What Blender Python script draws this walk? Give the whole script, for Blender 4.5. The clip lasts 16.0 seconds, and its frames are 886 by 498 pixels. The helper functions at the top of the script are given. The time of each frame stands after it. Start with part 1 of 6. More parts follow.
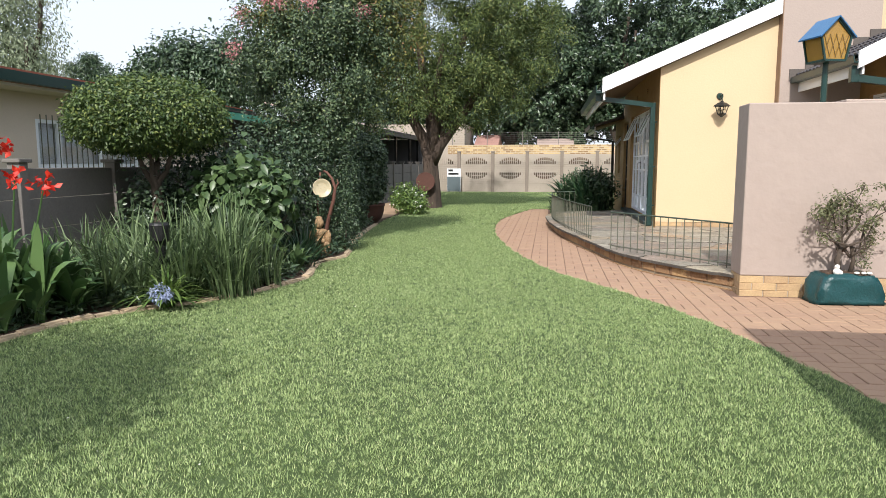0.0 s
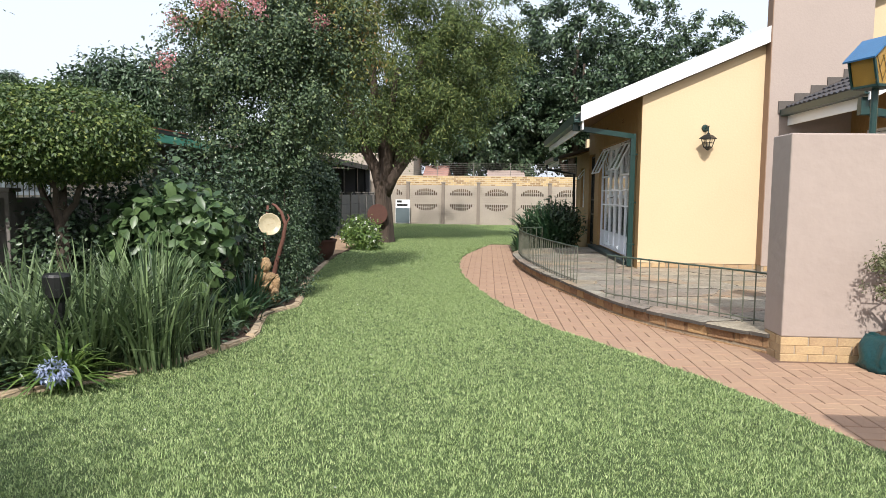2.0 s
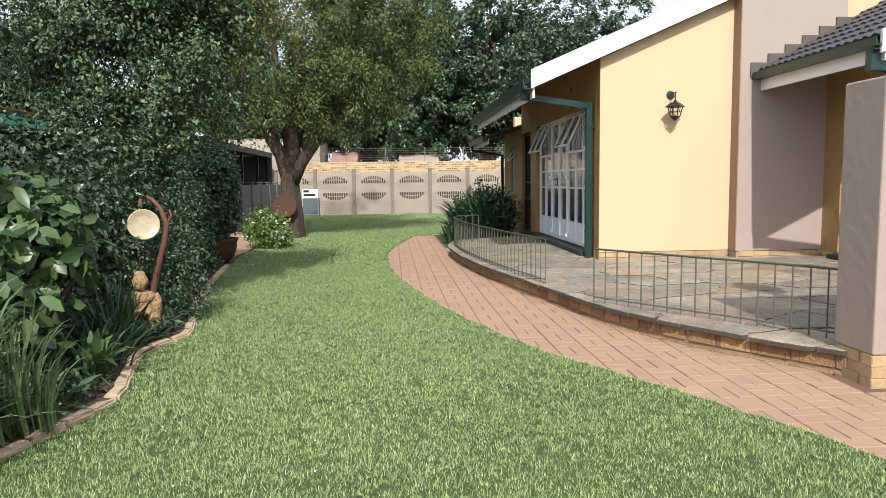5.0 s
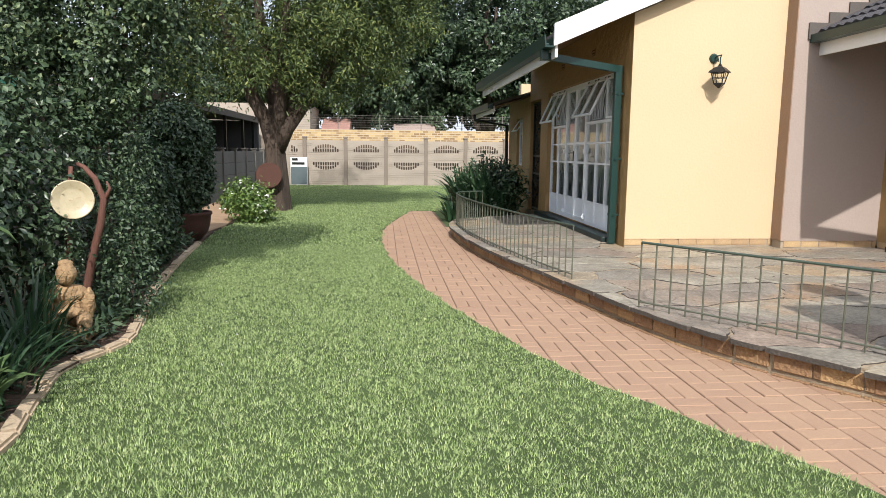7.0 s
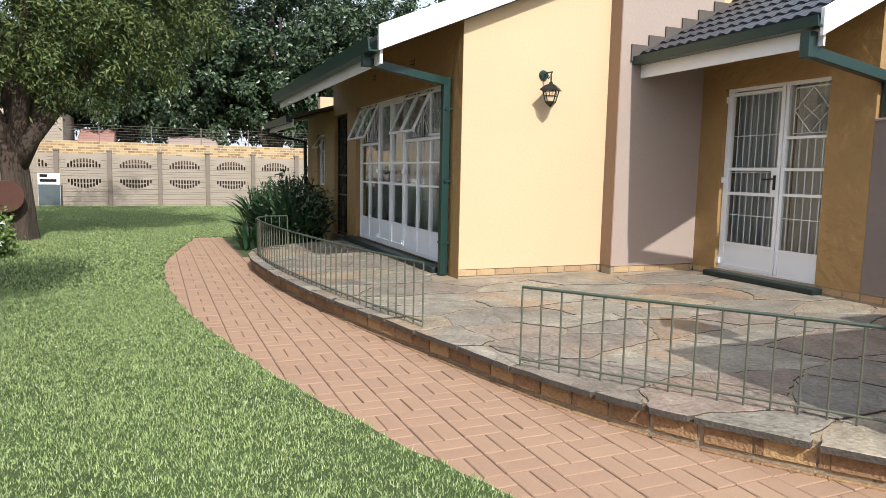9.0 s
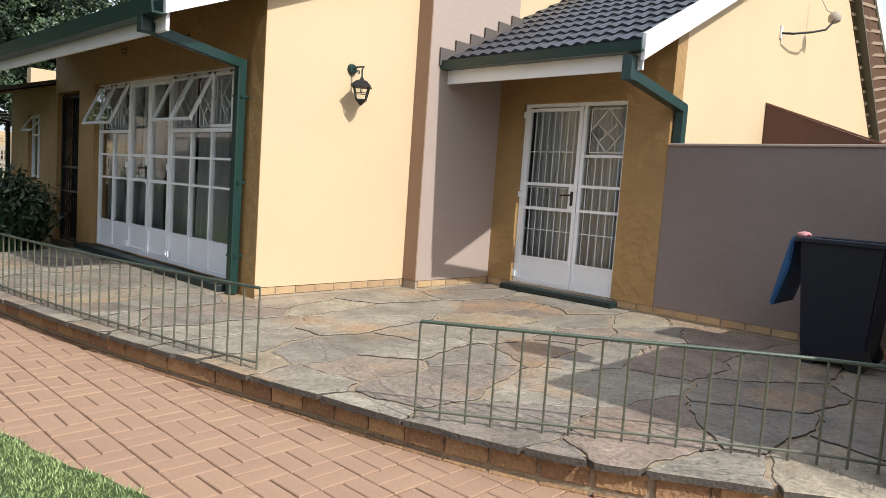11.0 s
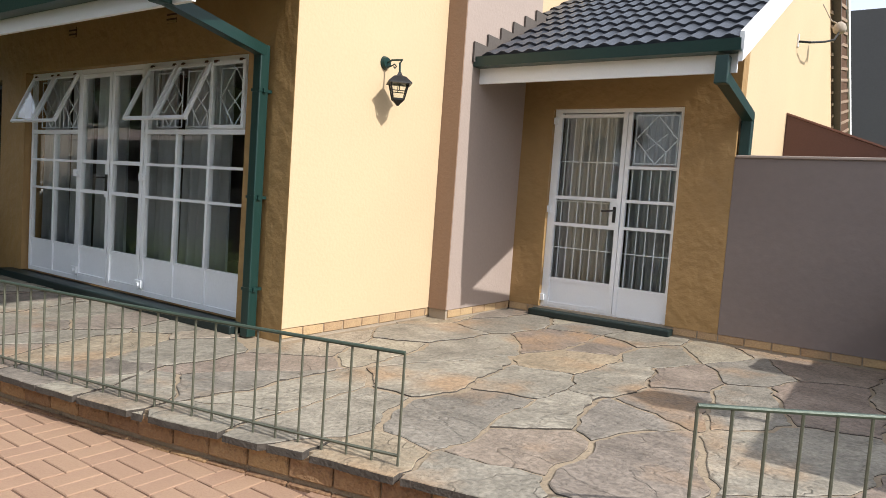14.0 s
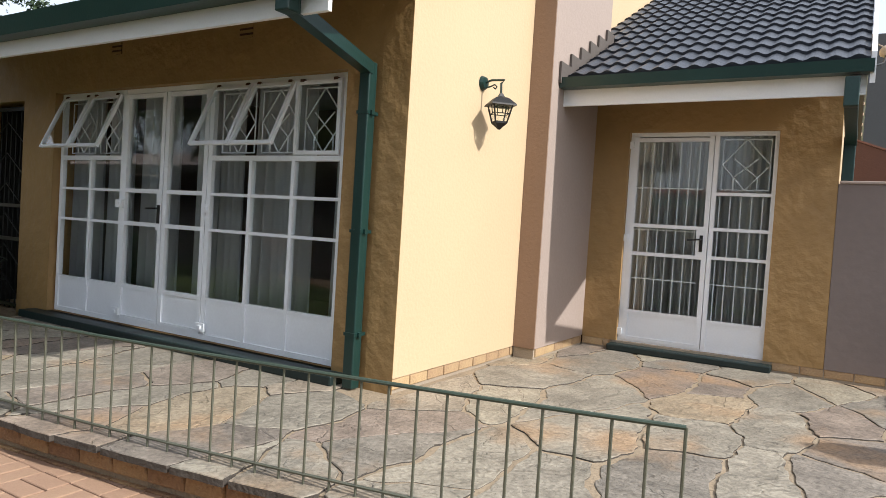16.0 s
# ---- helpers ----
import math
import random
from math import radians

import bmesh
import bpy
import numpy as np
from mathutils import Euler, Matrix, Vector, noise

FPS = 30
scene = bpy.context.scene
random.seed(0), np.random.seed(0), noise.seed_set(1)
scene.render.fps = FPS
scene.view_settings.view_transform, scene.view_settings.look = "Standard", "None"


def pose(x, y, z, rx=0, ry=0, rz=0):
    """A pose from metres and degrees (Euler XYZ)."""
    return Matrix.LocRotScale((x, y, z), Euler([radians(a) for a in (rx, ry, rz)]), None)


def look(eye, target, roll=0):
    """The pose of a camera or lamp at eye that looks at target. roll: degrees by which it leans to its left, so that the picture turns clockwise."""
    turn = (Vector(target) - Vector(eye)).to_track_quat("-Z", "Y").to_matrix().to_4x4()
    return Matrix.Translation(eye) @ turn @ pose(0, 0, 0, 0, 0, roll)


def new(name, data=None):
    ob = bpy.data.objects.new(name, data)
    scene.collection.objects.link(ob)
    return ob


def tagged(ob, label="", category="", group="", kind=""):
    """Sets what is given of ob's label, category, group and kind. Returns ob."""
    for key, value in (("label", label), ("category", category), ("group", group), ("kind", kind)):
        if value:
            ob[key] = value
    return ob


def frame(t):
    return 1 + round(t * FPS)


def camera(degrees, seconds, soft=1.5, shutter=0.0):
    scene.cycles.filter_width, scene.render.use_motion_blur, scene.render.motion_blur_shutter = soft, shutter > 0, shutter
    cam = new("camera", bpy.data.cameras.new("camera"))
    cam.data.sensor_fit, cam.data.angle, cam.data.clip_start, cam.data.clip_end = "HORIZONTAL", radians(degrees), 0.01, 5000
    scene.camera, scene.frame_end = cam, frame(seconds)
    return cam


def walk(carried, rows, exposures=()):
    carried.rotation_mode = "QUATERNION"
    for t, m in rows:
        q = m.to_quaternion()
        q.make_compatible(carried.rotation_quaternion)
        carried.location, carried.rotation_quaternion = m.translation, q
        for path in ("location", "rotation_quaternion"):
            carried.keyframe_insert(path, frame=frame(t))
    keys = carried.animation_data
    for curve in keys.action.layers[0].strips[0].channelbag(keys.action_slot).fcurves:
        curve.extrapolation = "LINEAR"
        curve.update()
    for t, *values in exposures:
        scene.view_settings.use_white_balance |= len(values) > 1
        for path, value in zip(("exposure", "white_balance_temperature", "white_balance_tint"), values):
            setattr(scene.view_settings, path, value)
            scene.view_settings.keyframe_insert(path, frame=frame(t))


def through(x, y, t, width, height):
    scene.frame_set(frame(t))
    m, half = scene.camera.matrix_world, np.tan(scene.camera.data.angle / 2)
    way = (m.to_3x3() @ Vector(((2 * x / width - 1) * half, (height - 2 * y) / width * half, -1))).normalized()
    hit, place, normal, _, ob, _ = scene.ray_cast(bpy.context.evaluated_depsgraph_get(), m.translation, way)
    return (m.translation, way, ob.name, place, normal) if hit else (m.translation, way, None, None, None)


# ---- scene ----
cam = camera(66.2, 16.0, soft=0.6)
METRES, EYE, TILT, LEAN, TURN = 10.32, 1.335, 0.0, 0.0, 8.8
ROWS = [
    (0.0, 0.0, 0.0, 0.0, -0.01, -7.23, 0.05),
    (0.5, -0.0078, 0.0316, 0.0005, 0.12, -5.92, 0.34),
    (1.0, -0.0189, 0.062, -0.0014, -2.28, -5.81, -0.63),
    (1.5, -0.0312, 0.0948, 0.003, -6.07, -5.31, 0.15),
    (2.0, -0.0354, 0.1311, 0.0044, -5.05, -4.71, -0.72),
    (2.5, -0.0388, 0.1611, 0.0032, -6.44, -4.7, -0.26),
    (3.0, -0.0457, 0.1936, 0.0031, -8.18, -4.34, 1.11),
    (3.5, -0.0484, 0.2261, 0.0022, -8.68, -4.01, 0.58),
    (4.0, -0.046, 0.2576, 0.0016, -9.42, -4.49, -0.39),
    (4.5, -0.0483, 0.2908, 0.0004, -12.71, -4.44, -0.03),
    (5.0, -0.05, 0.3207, -0.0013, -13.17, -5.71, 0.8),
    (7.5, -0.0331, 0.4764, 0.0001, -14.56, -8.11, -1.55),
    (8.0, -0.0339, 0.5094, 0.0013, -20.94, -5.98, -0.19),
    (8.5, -0.0354, 0.54, 0.0002, -24.53, -7.48, -0.07),
    (9.0, -0.0293, 0.57, 0.0019, -31.81, -6.42, -1.21),
    (9.5, -0.0263, 0.5969, 0.001, -40.33, -6.17, -2.52),
    (12.0, -0.0427, 0.7536, -0.0003, -59.04, -4.6, -2.59),
    (12.5, -0.0339, 0.7782, 0.0008, -60.36, -4.95, -1.9),
    (13.0, -0.027, 0.7972, -0.0014, -63.01, -4.98, -4.37),
    (13.5, -0.0269, 0.8298, -0.0003, -66.09, -3.41, -4.0),
    (14.0, -0.0253, 0.8615, -0.0008, -64.17, -3.96, -4.08),
    (14.5, -0.0246, 0.8897, 0.0004, -62.99, -1.61, -2.88),
    (15.0, -0.0288, 0.9239, -0.0002, -67.02, -1.87, -1.52),
    (15.5, -0.0314, 0.9535, -0.001, -67.87, -1.66, -2.95),
    (16.0, -0.0269, 0.9847, -0.0007, -67.73, -1.88, -3.6),
]
walk(cam, [(t, pose(0, 0, EYE, TILT, LEAN, TURN) @ pose(METRES * x, METRES * y, METRES * z, 90 + pitch, roll, yaw)) for t, x, y, z, yaw, pitch, roll in ROWS],
     exposures=[(0.0, 0.32), (8.8, 0.32), (9.7, 0.22), (12.0, 0.27), (16.0, 0.31)])

# ---- world, sun ----
SUN_DIR = Vector((0.03, 1.0, -0.9)).normalized()
world = bpy.data.worlds.new("sky")
scene.world = world
world.use_nodes = True
wn = world.node_tree
wn.nodes.clear()
w_out = wn.nodes.new("ShaderNodeOutputWorld")
w_bg = wn.nodes.new("ShaderNodeBackground")
w_sky = wn.nodes.new("ShaderNodeTexSky")
w_sky.sky_type = "NISHITA"
w_sky.sun_disc = False
w_sky.sun_elevation = radians(42)
w_sky.sun_rotation = radians(182)
w_sky.dust_density = 4.0
w_sky.air_density = 1.2
w_mix = wn.nodes.new("ShaderNodeMixRGB")
w_mix.inputs[0].default_value = 0.55
w_mix.inputs[2].default_value = (11.8, 12.9, 15.0, 1)   # thin bright haze
w_bg.inputs[1].default_value = 0.10
wn.links.new(w_sky.outputs[0], w_mix.inputs[1])
wn.links.new(w_mix.outputs[0], w_bg.inputs[0])
wn.links.new(w_bg.outputs[0], w_out.inputs[0])
sun_data = bpy.data.lights.new("sun", "SUN")
sun_data.energy = 4.0
sun_data.angle = radians(0.6)
sun_data.color = (1.0, 0.97, 0.93)
sun = new("sun", sun_data)
sun.matrix_world = look((0, 0, 30), Vector((0, 0, 30)) + SUN_DIR)

# ---- materials ----
def node_mat(name):
    m = bpy.data.materials.new(name)
    m.use_nodes = True
    n = m.node_tree.nodes
    return m, n, m.node_tree.links, n["Principled BSDF"]


def paint(name, base, rough=0.7, metal=0.0, vary=0.12, scale=3.0, fine=60.0, bump=0.15, spot=0.0, spot_col=(0.1, 0.08, 0.06), by_object=0.0, by_island=0.0, hue=0.0, stretch=(1, 1, 1), dist=0.01):
    """A surface with broad stains, fine grain and relief, in object metres."""
    m, n, l, b = node_mat(name)
    co = n.new("ShaderNodeTexCoord")
    mp = n.new("ShaderNodeMapping")
    mp.inputs["Scale"].default_value = stretch
    l.new(co.outputs["Object"], mp.inputs[0])
    big = n.new("ShaderNodeTexNoise")
    big.inputs["Scale"].default_value = scale
    big.inputs["Detail"].default_value = 5
    l.new(mp.outputs[0], big.inputs["Vector"])
    fin = n.new("ShaderNodeTexNoise")
    fin.inputs["Scale"].default_value = fine
    fin.inputs["Detail"].default_value = 4
    l.new(mp.outputs[0], fin.inputs["Vector"])
    add = n.new("ShaderNodeMath")
    add.operation = "ADD"
    l.new(big.outputs["Fac"], add.inputs[0])
    l.new(fin.outputs["Fac"], add.inputs[1])
    last = add.outputs[0]
    off = 1.0
    for on, kind in ((by_object, "ShaderNodeObjectInfo"), (by_island, "ShaderNodeNewGeometry")):
        if on:
            inf = n.new(kind)
            src = inf.outputs["Random"] if kind == "ShaderNodeObjectInfo" else inf.outputs["Random Per Island"]
            ma = n.new("ShaderNodeMath")
            ma.operation = "MULTIPLY_ADD"
            l.new(src, ma.inputs[0])
            ma.inputs[1].default_value = on
            l.new(last, ma.inputs[2])
            last = ma.outputs[0]
            off += on / 2
    rng = n.new("ShaderNodeMapRange")
    rng.inputs[1].default_value = off - 0.8
    rng.inputs[2].default_value = off + 0.8
    rng.inputs[3].default_value = 1 - vary * 2
    rng.inputs[4].default_value = 1 + vary * 2
    l.new(last, rng.inputs[0])
    hs = n.new("ShaderNodeHueSaturation")
    hs.inputs["Color"].default_value = (*base, 1)
    l.new(rng.outputs[0], hs.inputs["Value"])
    if hue:
        hr = n.new("ShaderNodeMapRange")
        hr.inputs[1].default_value = off - 0.8
        hr.inputs[2].default_value = off + 0.8
        hr.inputs[3].default_value = 0.5 - hue
        hr.inputs[4].default_value = 0.5 + hue
        l.new(last, hr.inputs[0])
        l.new(hr.outputs[0], hs.inputs["Hue"])
    col = hs.outputs[0]
    if spot:
        st = n.new("ShaderNodeTexNoise")
        st.inputs["Scale"].default_value = scale * 4
        st.inputs["Detail"].default_value = 8
        st.inputs["Roughness"].default_value = 0.7
        l.new(mp.outputs[0], st.inputs["Vector"])
        sr = n.new("ShaderNodeMapRange")
        sr.inputs[1].default_value = 0.56
        sr.inputs[2].default_value = 0.72
        sr.inputs[4].default_value = spot
        l.new(st.outputs["Fac"], sr.inputs[0])
        mx = n.new("ShaderNodeMixRGB")
        mx.inputs[2].default_value = (*spot_col, 1)
        l.new(sr.outputs[0], mx.inputs[0])
        l.new(col, mx.inputs[1])
        col = mx.outputs[0]
    l.new(col, b.inputs["Base Color"])
    b.inputs["Roughness"].default_value = rough
    b.inputs["Metallic"].default_value = metal
    if bump:
        bp = n.new("ShaderNodeBump")
        bp.inputs["Strength"].default_value = bump
        bp.inputs["Distance"].default_value = dist
        l.new(fin.outputs["Fac"], bp.inputs["Height"])
        l.new(bp.outputs[0], b.inputs["Normal"])
    return m


def leaf_mat(name, dark, light, rough=0.5, through=0.2, tip=None):
    """Leaves: each one its own shade, some light passing through."""
    m, n, l, b = node_mat(name)
    geo = n.new("ShaderNodeNewGeometry")
    ramp = n.new("ShaderNodeValToRGB")
    ramp.color_ramp.elements[0].color = (*dark, 1)
    ramp.color_ramp.elements[1].color = (*light, 1)
    if tip:
        ramp.color_ramp.elements[1].position = 0.85
        e = ramp.color_ramp.elements.new(1.0)
        e.color = (*tip, 1)
    l.new(geo.outputs["Random Per Island"], ramp.inputs[0])
    l.new(ramp.outputs[0], b.inputs["Base Color"])
    b.inputs["Roughness"].default_value = rough
    tr = n.new("ShaderNodeBsdfTranslucent")
    l.new(ramp.outputs[0], tr.inputs[0])
    mx = n.new("ShaderNodeMixShader")
    mx.inputs[0].default_value = through
    l.new(b.outputs[0], mx.inputs[1])
    l.new(tr.outputs[0], mx.inputs[2])
    l.new(mx.outputs[0], n["Material Output"].inputs[0])
    return m


SCREENP = paint("blistered_pinkish_plaster", (0.375, 0.302, 0.262), 0.75, vary=0.05, scale=1.5, fine=11, bump=0.35, dist=0.018, spot=0.08, spot_col=(0.3, 0.24, 0.22))
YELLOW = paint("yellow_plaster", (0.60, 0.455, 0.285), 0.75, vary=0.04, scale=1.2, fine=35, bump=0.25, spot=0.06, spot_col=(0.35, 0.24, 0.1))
# same yellow paint with rougher relief, coloured ochre in place of eave shade
YELLOW_SHADE = paint("shaded_textured_yellow", (0.335, 0.205, 0.08), 0.6, vary=0.10, scale=1.8, fine=8, bump=0.75, dist=0.03, spot=0.12, spot_col=(0.25, 0.16, 0.07))
PINK = paint("pinkish_brown_plaster", (0.375, 0.302, 0.262), 0.75, vary=0.05, scale=1.5, fine=40, bump=0.3, spot=0.08, spot_col=(0.3, 0.24, 0.22))
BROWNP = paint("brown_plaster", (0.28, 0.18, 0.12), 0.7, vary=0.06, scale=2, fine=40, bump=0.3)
# the pinkish plaster again, darkened to put the wall's shade in its colour
PINK_SHADE = paint("shaded_pinkish_plaster", (0.205, 0.165, 0.15), 0.7, vary=0.06, scale=1.3, fine=14, bump=0.22, spot=0.12, spot_col=(0.24, 0.2, 0.185))
WHITE = paint("white_paint", (0.80, 0.80, 0.80), 0.5, vary=0.04, scale=5, fine=80, bump=0.05, spot=0.08, spot_col=(0.45, 0.42, 0.38))
WHITE_STEEL = paint("white_enamelled_steel", (0.86, 0.89, 0.93), 0.35, vary=0.04, scale=4, fine=60, bump=0.05, spot=0.06, spot_col=(0.4, 0.38, 0.35))
GREEN = paint("dark_green_enamel", (0.010, 0.037, 0.032), 0.35, vary=0.12, scale=4, fine=60, bump=0.08, spot=0.1, spot_col=(0.07, 0.09, 0.07))
# step green blackened to carry the shadow under the doors
STEP = paint("shaded_green_step", (0.008, 0.020, 0.019), 0.5, vary=0.2, scale=5, fine=60, bump=0.2, spot=0.3, spot_col=(0.05, 0.05, 0.045))
RAIL = paint("weathered_green_steel", (0.13, 0.135, 0.10), 0.5, 0.3, vary=0.15, scale=8, fine=90, bump=0.15, spot=0.35, spot_col=(0.16, 0.12, 0.08))
BLACK = paint("black_iron", (0.02, 0.02, 0.02), 0.45, 0.4, vary=0.2, scale=8, fine=90)
BRICK = paint("yellow_face_brick", (0.43, 0.295, 0.165), 0.85, vary=0.16, scale=6, fine=70, bump=0.6, by_object=0.6, hue=0.012, spot=0.35, spot_col=(0.2, 0.12, 0.07))
MORTAR = paint("mortar", (0.36, 0.30, 0.23), 0.95, vary=0.12, scale=6, fine=80, bump=0.5)
PAVER = paint("terracotta_paver", (0.348, 0.222, 0.145), 0.85, vary=0.10, scale=1.6, fine=90, bump=0.45, by_object=0.3, by_island=0.3, hue=0.012, spot=0.25, spot_col=(0.44, 0.27, 0.19))
EDGEBRICK = paint("weathered_red_brown_brick", (0.31, 0.185, 0.095), 0.95, vary=0.26, scale=3, fine=38, bump=1.0, dist=0.016, by_object=0.8, hue=0.015, spot=0.85, spot_col=(0.075, 0.05, 0.036))
JOINT = paint("paver_joint", (0.15, 0.088, 0.06), 0.95, vary=0.25, scale=5, fine=120, bump=0.5)
def stone_mat(name):
    """Cleft slate: each flag its own tone, streaked, with thin cleavage lines."""
    m, n, l, b = node_mat(name)
    inf = n.new("ShaderNodeObjectInfo")
    ramp = n.new("ShaderNodeValToRGB")
    ramp.color_ramp.interpolation = "LINEAR"
    cols = ((0.0, (0.205, 0.185, 0.15)), (0.3, (0.245, 0.22, 0.175)), (0.5, (0.175, 0.157, 0.132)), (0.72, (0.215, 0.165, 0.13)), (0.86, (0.26, 0.23, 0.175)), (1.0, (0.27, 0.21, 0.14)))
    el = ramp.color_ramp.elements
    el[0].position, el[0].color = cols[0][0], (*cols[0][1], 1)
    el[1].position, el[1].color = cols[-1][0], (*cols[-1][1], 1)
    for p, c in cols[1:-1]:
        e = el.new(p)
        e.color = (*c, 1)
    l.new(inf.outputs["Random"], ramp.inputs[0])
    co = n.new("ShaderNodeTexCoord")
    streak = n.new("ShaderNodeMapping")
    streak.inputs["Scale"].default_value = (1.0, 1.45, 1)
    ang = n.new("ShaderNodeMath")
    ang.operation = "MULTIPLY"
    ang.inputs[1].default_value = 3.1
    l.new(inf.outputs["Random"], ang.inputs[0])
    rot = n.new("ShaderNodeVectorRotate")
    rot.rotation_type = "Z_AXIS"
    l.new(co.outputs["Object"], rot.inputs["Vector"])
    l.new(ang.outputs[0], rot.inputs["Angle"])
    l.new(rot.outputs[0], streak.inputs[0])
    big = n.new("ShaderNodeTexNoise")
    big.inputs["Scale"].default_value = 2.6
    big.inputs["Detail"].default_value = 9
    big.inputs["Roughness"].default_value = 0.74
    big.inputs["Distortion"].default_value = 0.25
    l.new(streak.outputs[0], big.inputs["Vector"])
    rng = n.new("ShaderNodeMapRange")
    rng.inputs[1].default_value, rng.inputs[2].default_value = 0.3, 0.7
    rng.inputs[3].default_value, rng.inputs[4].default_value = 0.6, 1.5
    l.new(big.outputs["Fac"], rng.inputs[0])
    hs = n.new("ShaderNodeHueSaturation")
    l.new(ramp.outputs[0], hs.inputs["Color"])
    l.new(rng.outputs[0], hs.inputs["Value"])
    tint = n.new("ShaderNodeTexNoise")
    tint.inputs["Scale"].default_value = 1.3
    tint.inputs["Detail"].default_value = 5
    l.new(co.outputs["Object"], tint.inputs["Vector"])
    tr = n.new("ShaderNodeMapRange")
    tr.inputs[1].default_value, tr.inputs[2].default_value, tr.inputs[4].default_value = 0.56, 0.70, 0.7
    l.new(tint.outputs["Fac"], tr.inputs[0])
    mx = n.new("ShaderNodeMixRGB")
    mx.inputs[2].default_value = (0.33, 0.205, 0.11, 1)
    l.new(tr.outputs[0], mx.inputs[0])
    l.new(hs.outputs[0], mx.inputs[1])
    # thin dark cleavage lines
    line = n.new("ShaderNodeTexNoise")
    line.inputs["Scale"].default_value = 1.7
    line.inputs["Detail"].default_value = 4
    l.new(streak.outputs[0], line.inputs["Vector"])
    sub_ = n.new("ShaderNodeMath")
    sub_.operation = "SUBTRACT"
    sub_.inputs[1].default_value = 0.5
    l.new(line.outputs["Fac"], sub_.inputs[0])
    ab = n.new("ShaderNodeMath")
    ab.operation = "ABSOLUTE"
    l.new(sub_.outputs[0], ab.inputs[0])
    lr = n.new("ShaderNodeMapRange")
    lr.inputs[1].default_value, lr.inputs[2].default_value = 0.0, 0.011
    lr.inputs[3].default_value, lr.inputs[4].default_value = 0.84, 1.0
    l.new(ab.outputs[0], lr.inputs[0])
    mul = n.new("ShaderNodeMixRGB")
    mul.blend_type = "MULTIPLY"
    mul.inputs[0].default_value = 1.0
    l.new(mx.outputs[0], mul.inputs[1])
    l.new(lr.outputs[0], mul.inputs[2])
    b.inputs["Roughness"].default_value = 0.62
    # cleft layers: the height falls in small terraces with grit on them
    step = n.new("ShaderNodeMath")
    step.operation = "SNAP"
    step.inputs[1].default_value = 0.06
    l.new(big.outputs["Fac"], step.inputs[0])
    grit = n.new("ShaderNodeTexNoise")
    grit.inputs["Scale"].default_value = 38
    grit.inputs["Detail"].default_value = 5
    l.new(co.outputs["Object"], grit.inputs["Vector"])
    gr = n.new("ShaderNodeMapRange")
    gr.inputs[1].default_value, gr.inputs[2].default_value = 0.3, 0.7
    gr.inputs[3].default_value, gr.inputs[4].default_value = 0.85, 1.45
    l.new(grit.outputs["Fac"], gr.inputs[0])
    mg = n.new("ShaderNodeMixRGB")
    mg.blend_type = "MULTIPLY"
    mg.inputs[0].default_value = 1.0
    l.new(mul.outputs[0], mg.inputs[1])
    l.new(gr.outputs[0], mg.inputs[2])
    l.new(mg.outputs[0], b.inputs["Base Color"])
    gs = n.new("ShaderNodeMath")
    gs.operation = "MULTIPLY_ADD"
    gs.inputs[1].default_value = 0.22
    l.new(grit.outputs["Fac"], gs.inputs[0])
    l.new(step.outputs[0], gs.inputs[2])
    hsum = n.new("ShaderNodeMath")
    hsum.operation = "ADD"
    l.new(gs.outputs[0], hsum.inputs[0])
    l.new(lr.outputs[0], hsum.inputs[1])
    bp = n.new("ShaderNodeBump")
    bp.inputs["Strength"].default_value = 1.0
    bp.inputs["Distance"].default_value = 0.03
    l.new(hsum.outputs[0], bp.inputs["Height"])
    l.new(bp.outputs[0], b.inputs["Normal"])
    return m


STONE = stone_mat("slate_flagstone")
SLATE_EDGE = paint("dark_broken_slate_edge", (0.075, 0.064, 0.054), 0.9, vary=0.35, scale=8, fine=60, bump=0.8, spot=0.4, spot_col=(0.13, 0.10, 0.075))
GROUT = paint("stone_grout", (0.30, 0.235, 0.16), 0.95, vary=0.25, scale=3, fine=50, bump=0.9, spot=0.9, spot_col=(0.035, 0.028, 0.024))
TILE = paint("charcoal_roof_tile", (0.030, 0.034, 0.043), 0.38, vary=0.2, scale=5, fine=60, bump=0.25, by_object=0.6, by_island=0.6)
CONCRETE = paint("precast_concrete", (0.385, 0.33, 0.27), 0.9, vary=0.12, scale=1.5, fine=40, bump=0.4, spot=0.3, spot_col=(0.2, 0.17, 0.14))
POSTC = paint("stained_concrete_post", (0.225, 0.185, 0.15), 0.9, vary=0.14, scale=2, fine=40, bump=0.4, spot=0.4, spot_col=(0.10, 0.07, 0.055))
CONCRETE_D = paint("grey_precast_concrete", (0.17, 0.155, 0.14), 0.9, vary=0.14, scale=1.5, fine=40, bump=0.4, spot=0.3, spot_col=(0.09, 0.085, 0.075))
SOIL = paint("garden_soil", (0.09, 0.055, 0.035), 1.0, vary=0.3, scale=4, fine=50, bump=1.0, dist=0.03, spot=0.4, spot_col=(0.15, 0.09, 0.05))
SAND = paint("sandy_soil", (0.36, 0.24, 0.15), 1.0, vary=0.2, scale=4, fine=60, bump=0.6)
TURF = paint("turf_under_blades", (0.050, 0.080, 0.021), 0.95, vary=0.35, scale=1.2, fine=90, bump=1.0, spot=0.3, spot_col=(0.14, 0.17, 0.045))
FIELD = paint("distant_ground", (0.10, 0.13, 0.05), 1.0, vary=0.2, scale=0.2, fine=4, bump=0)
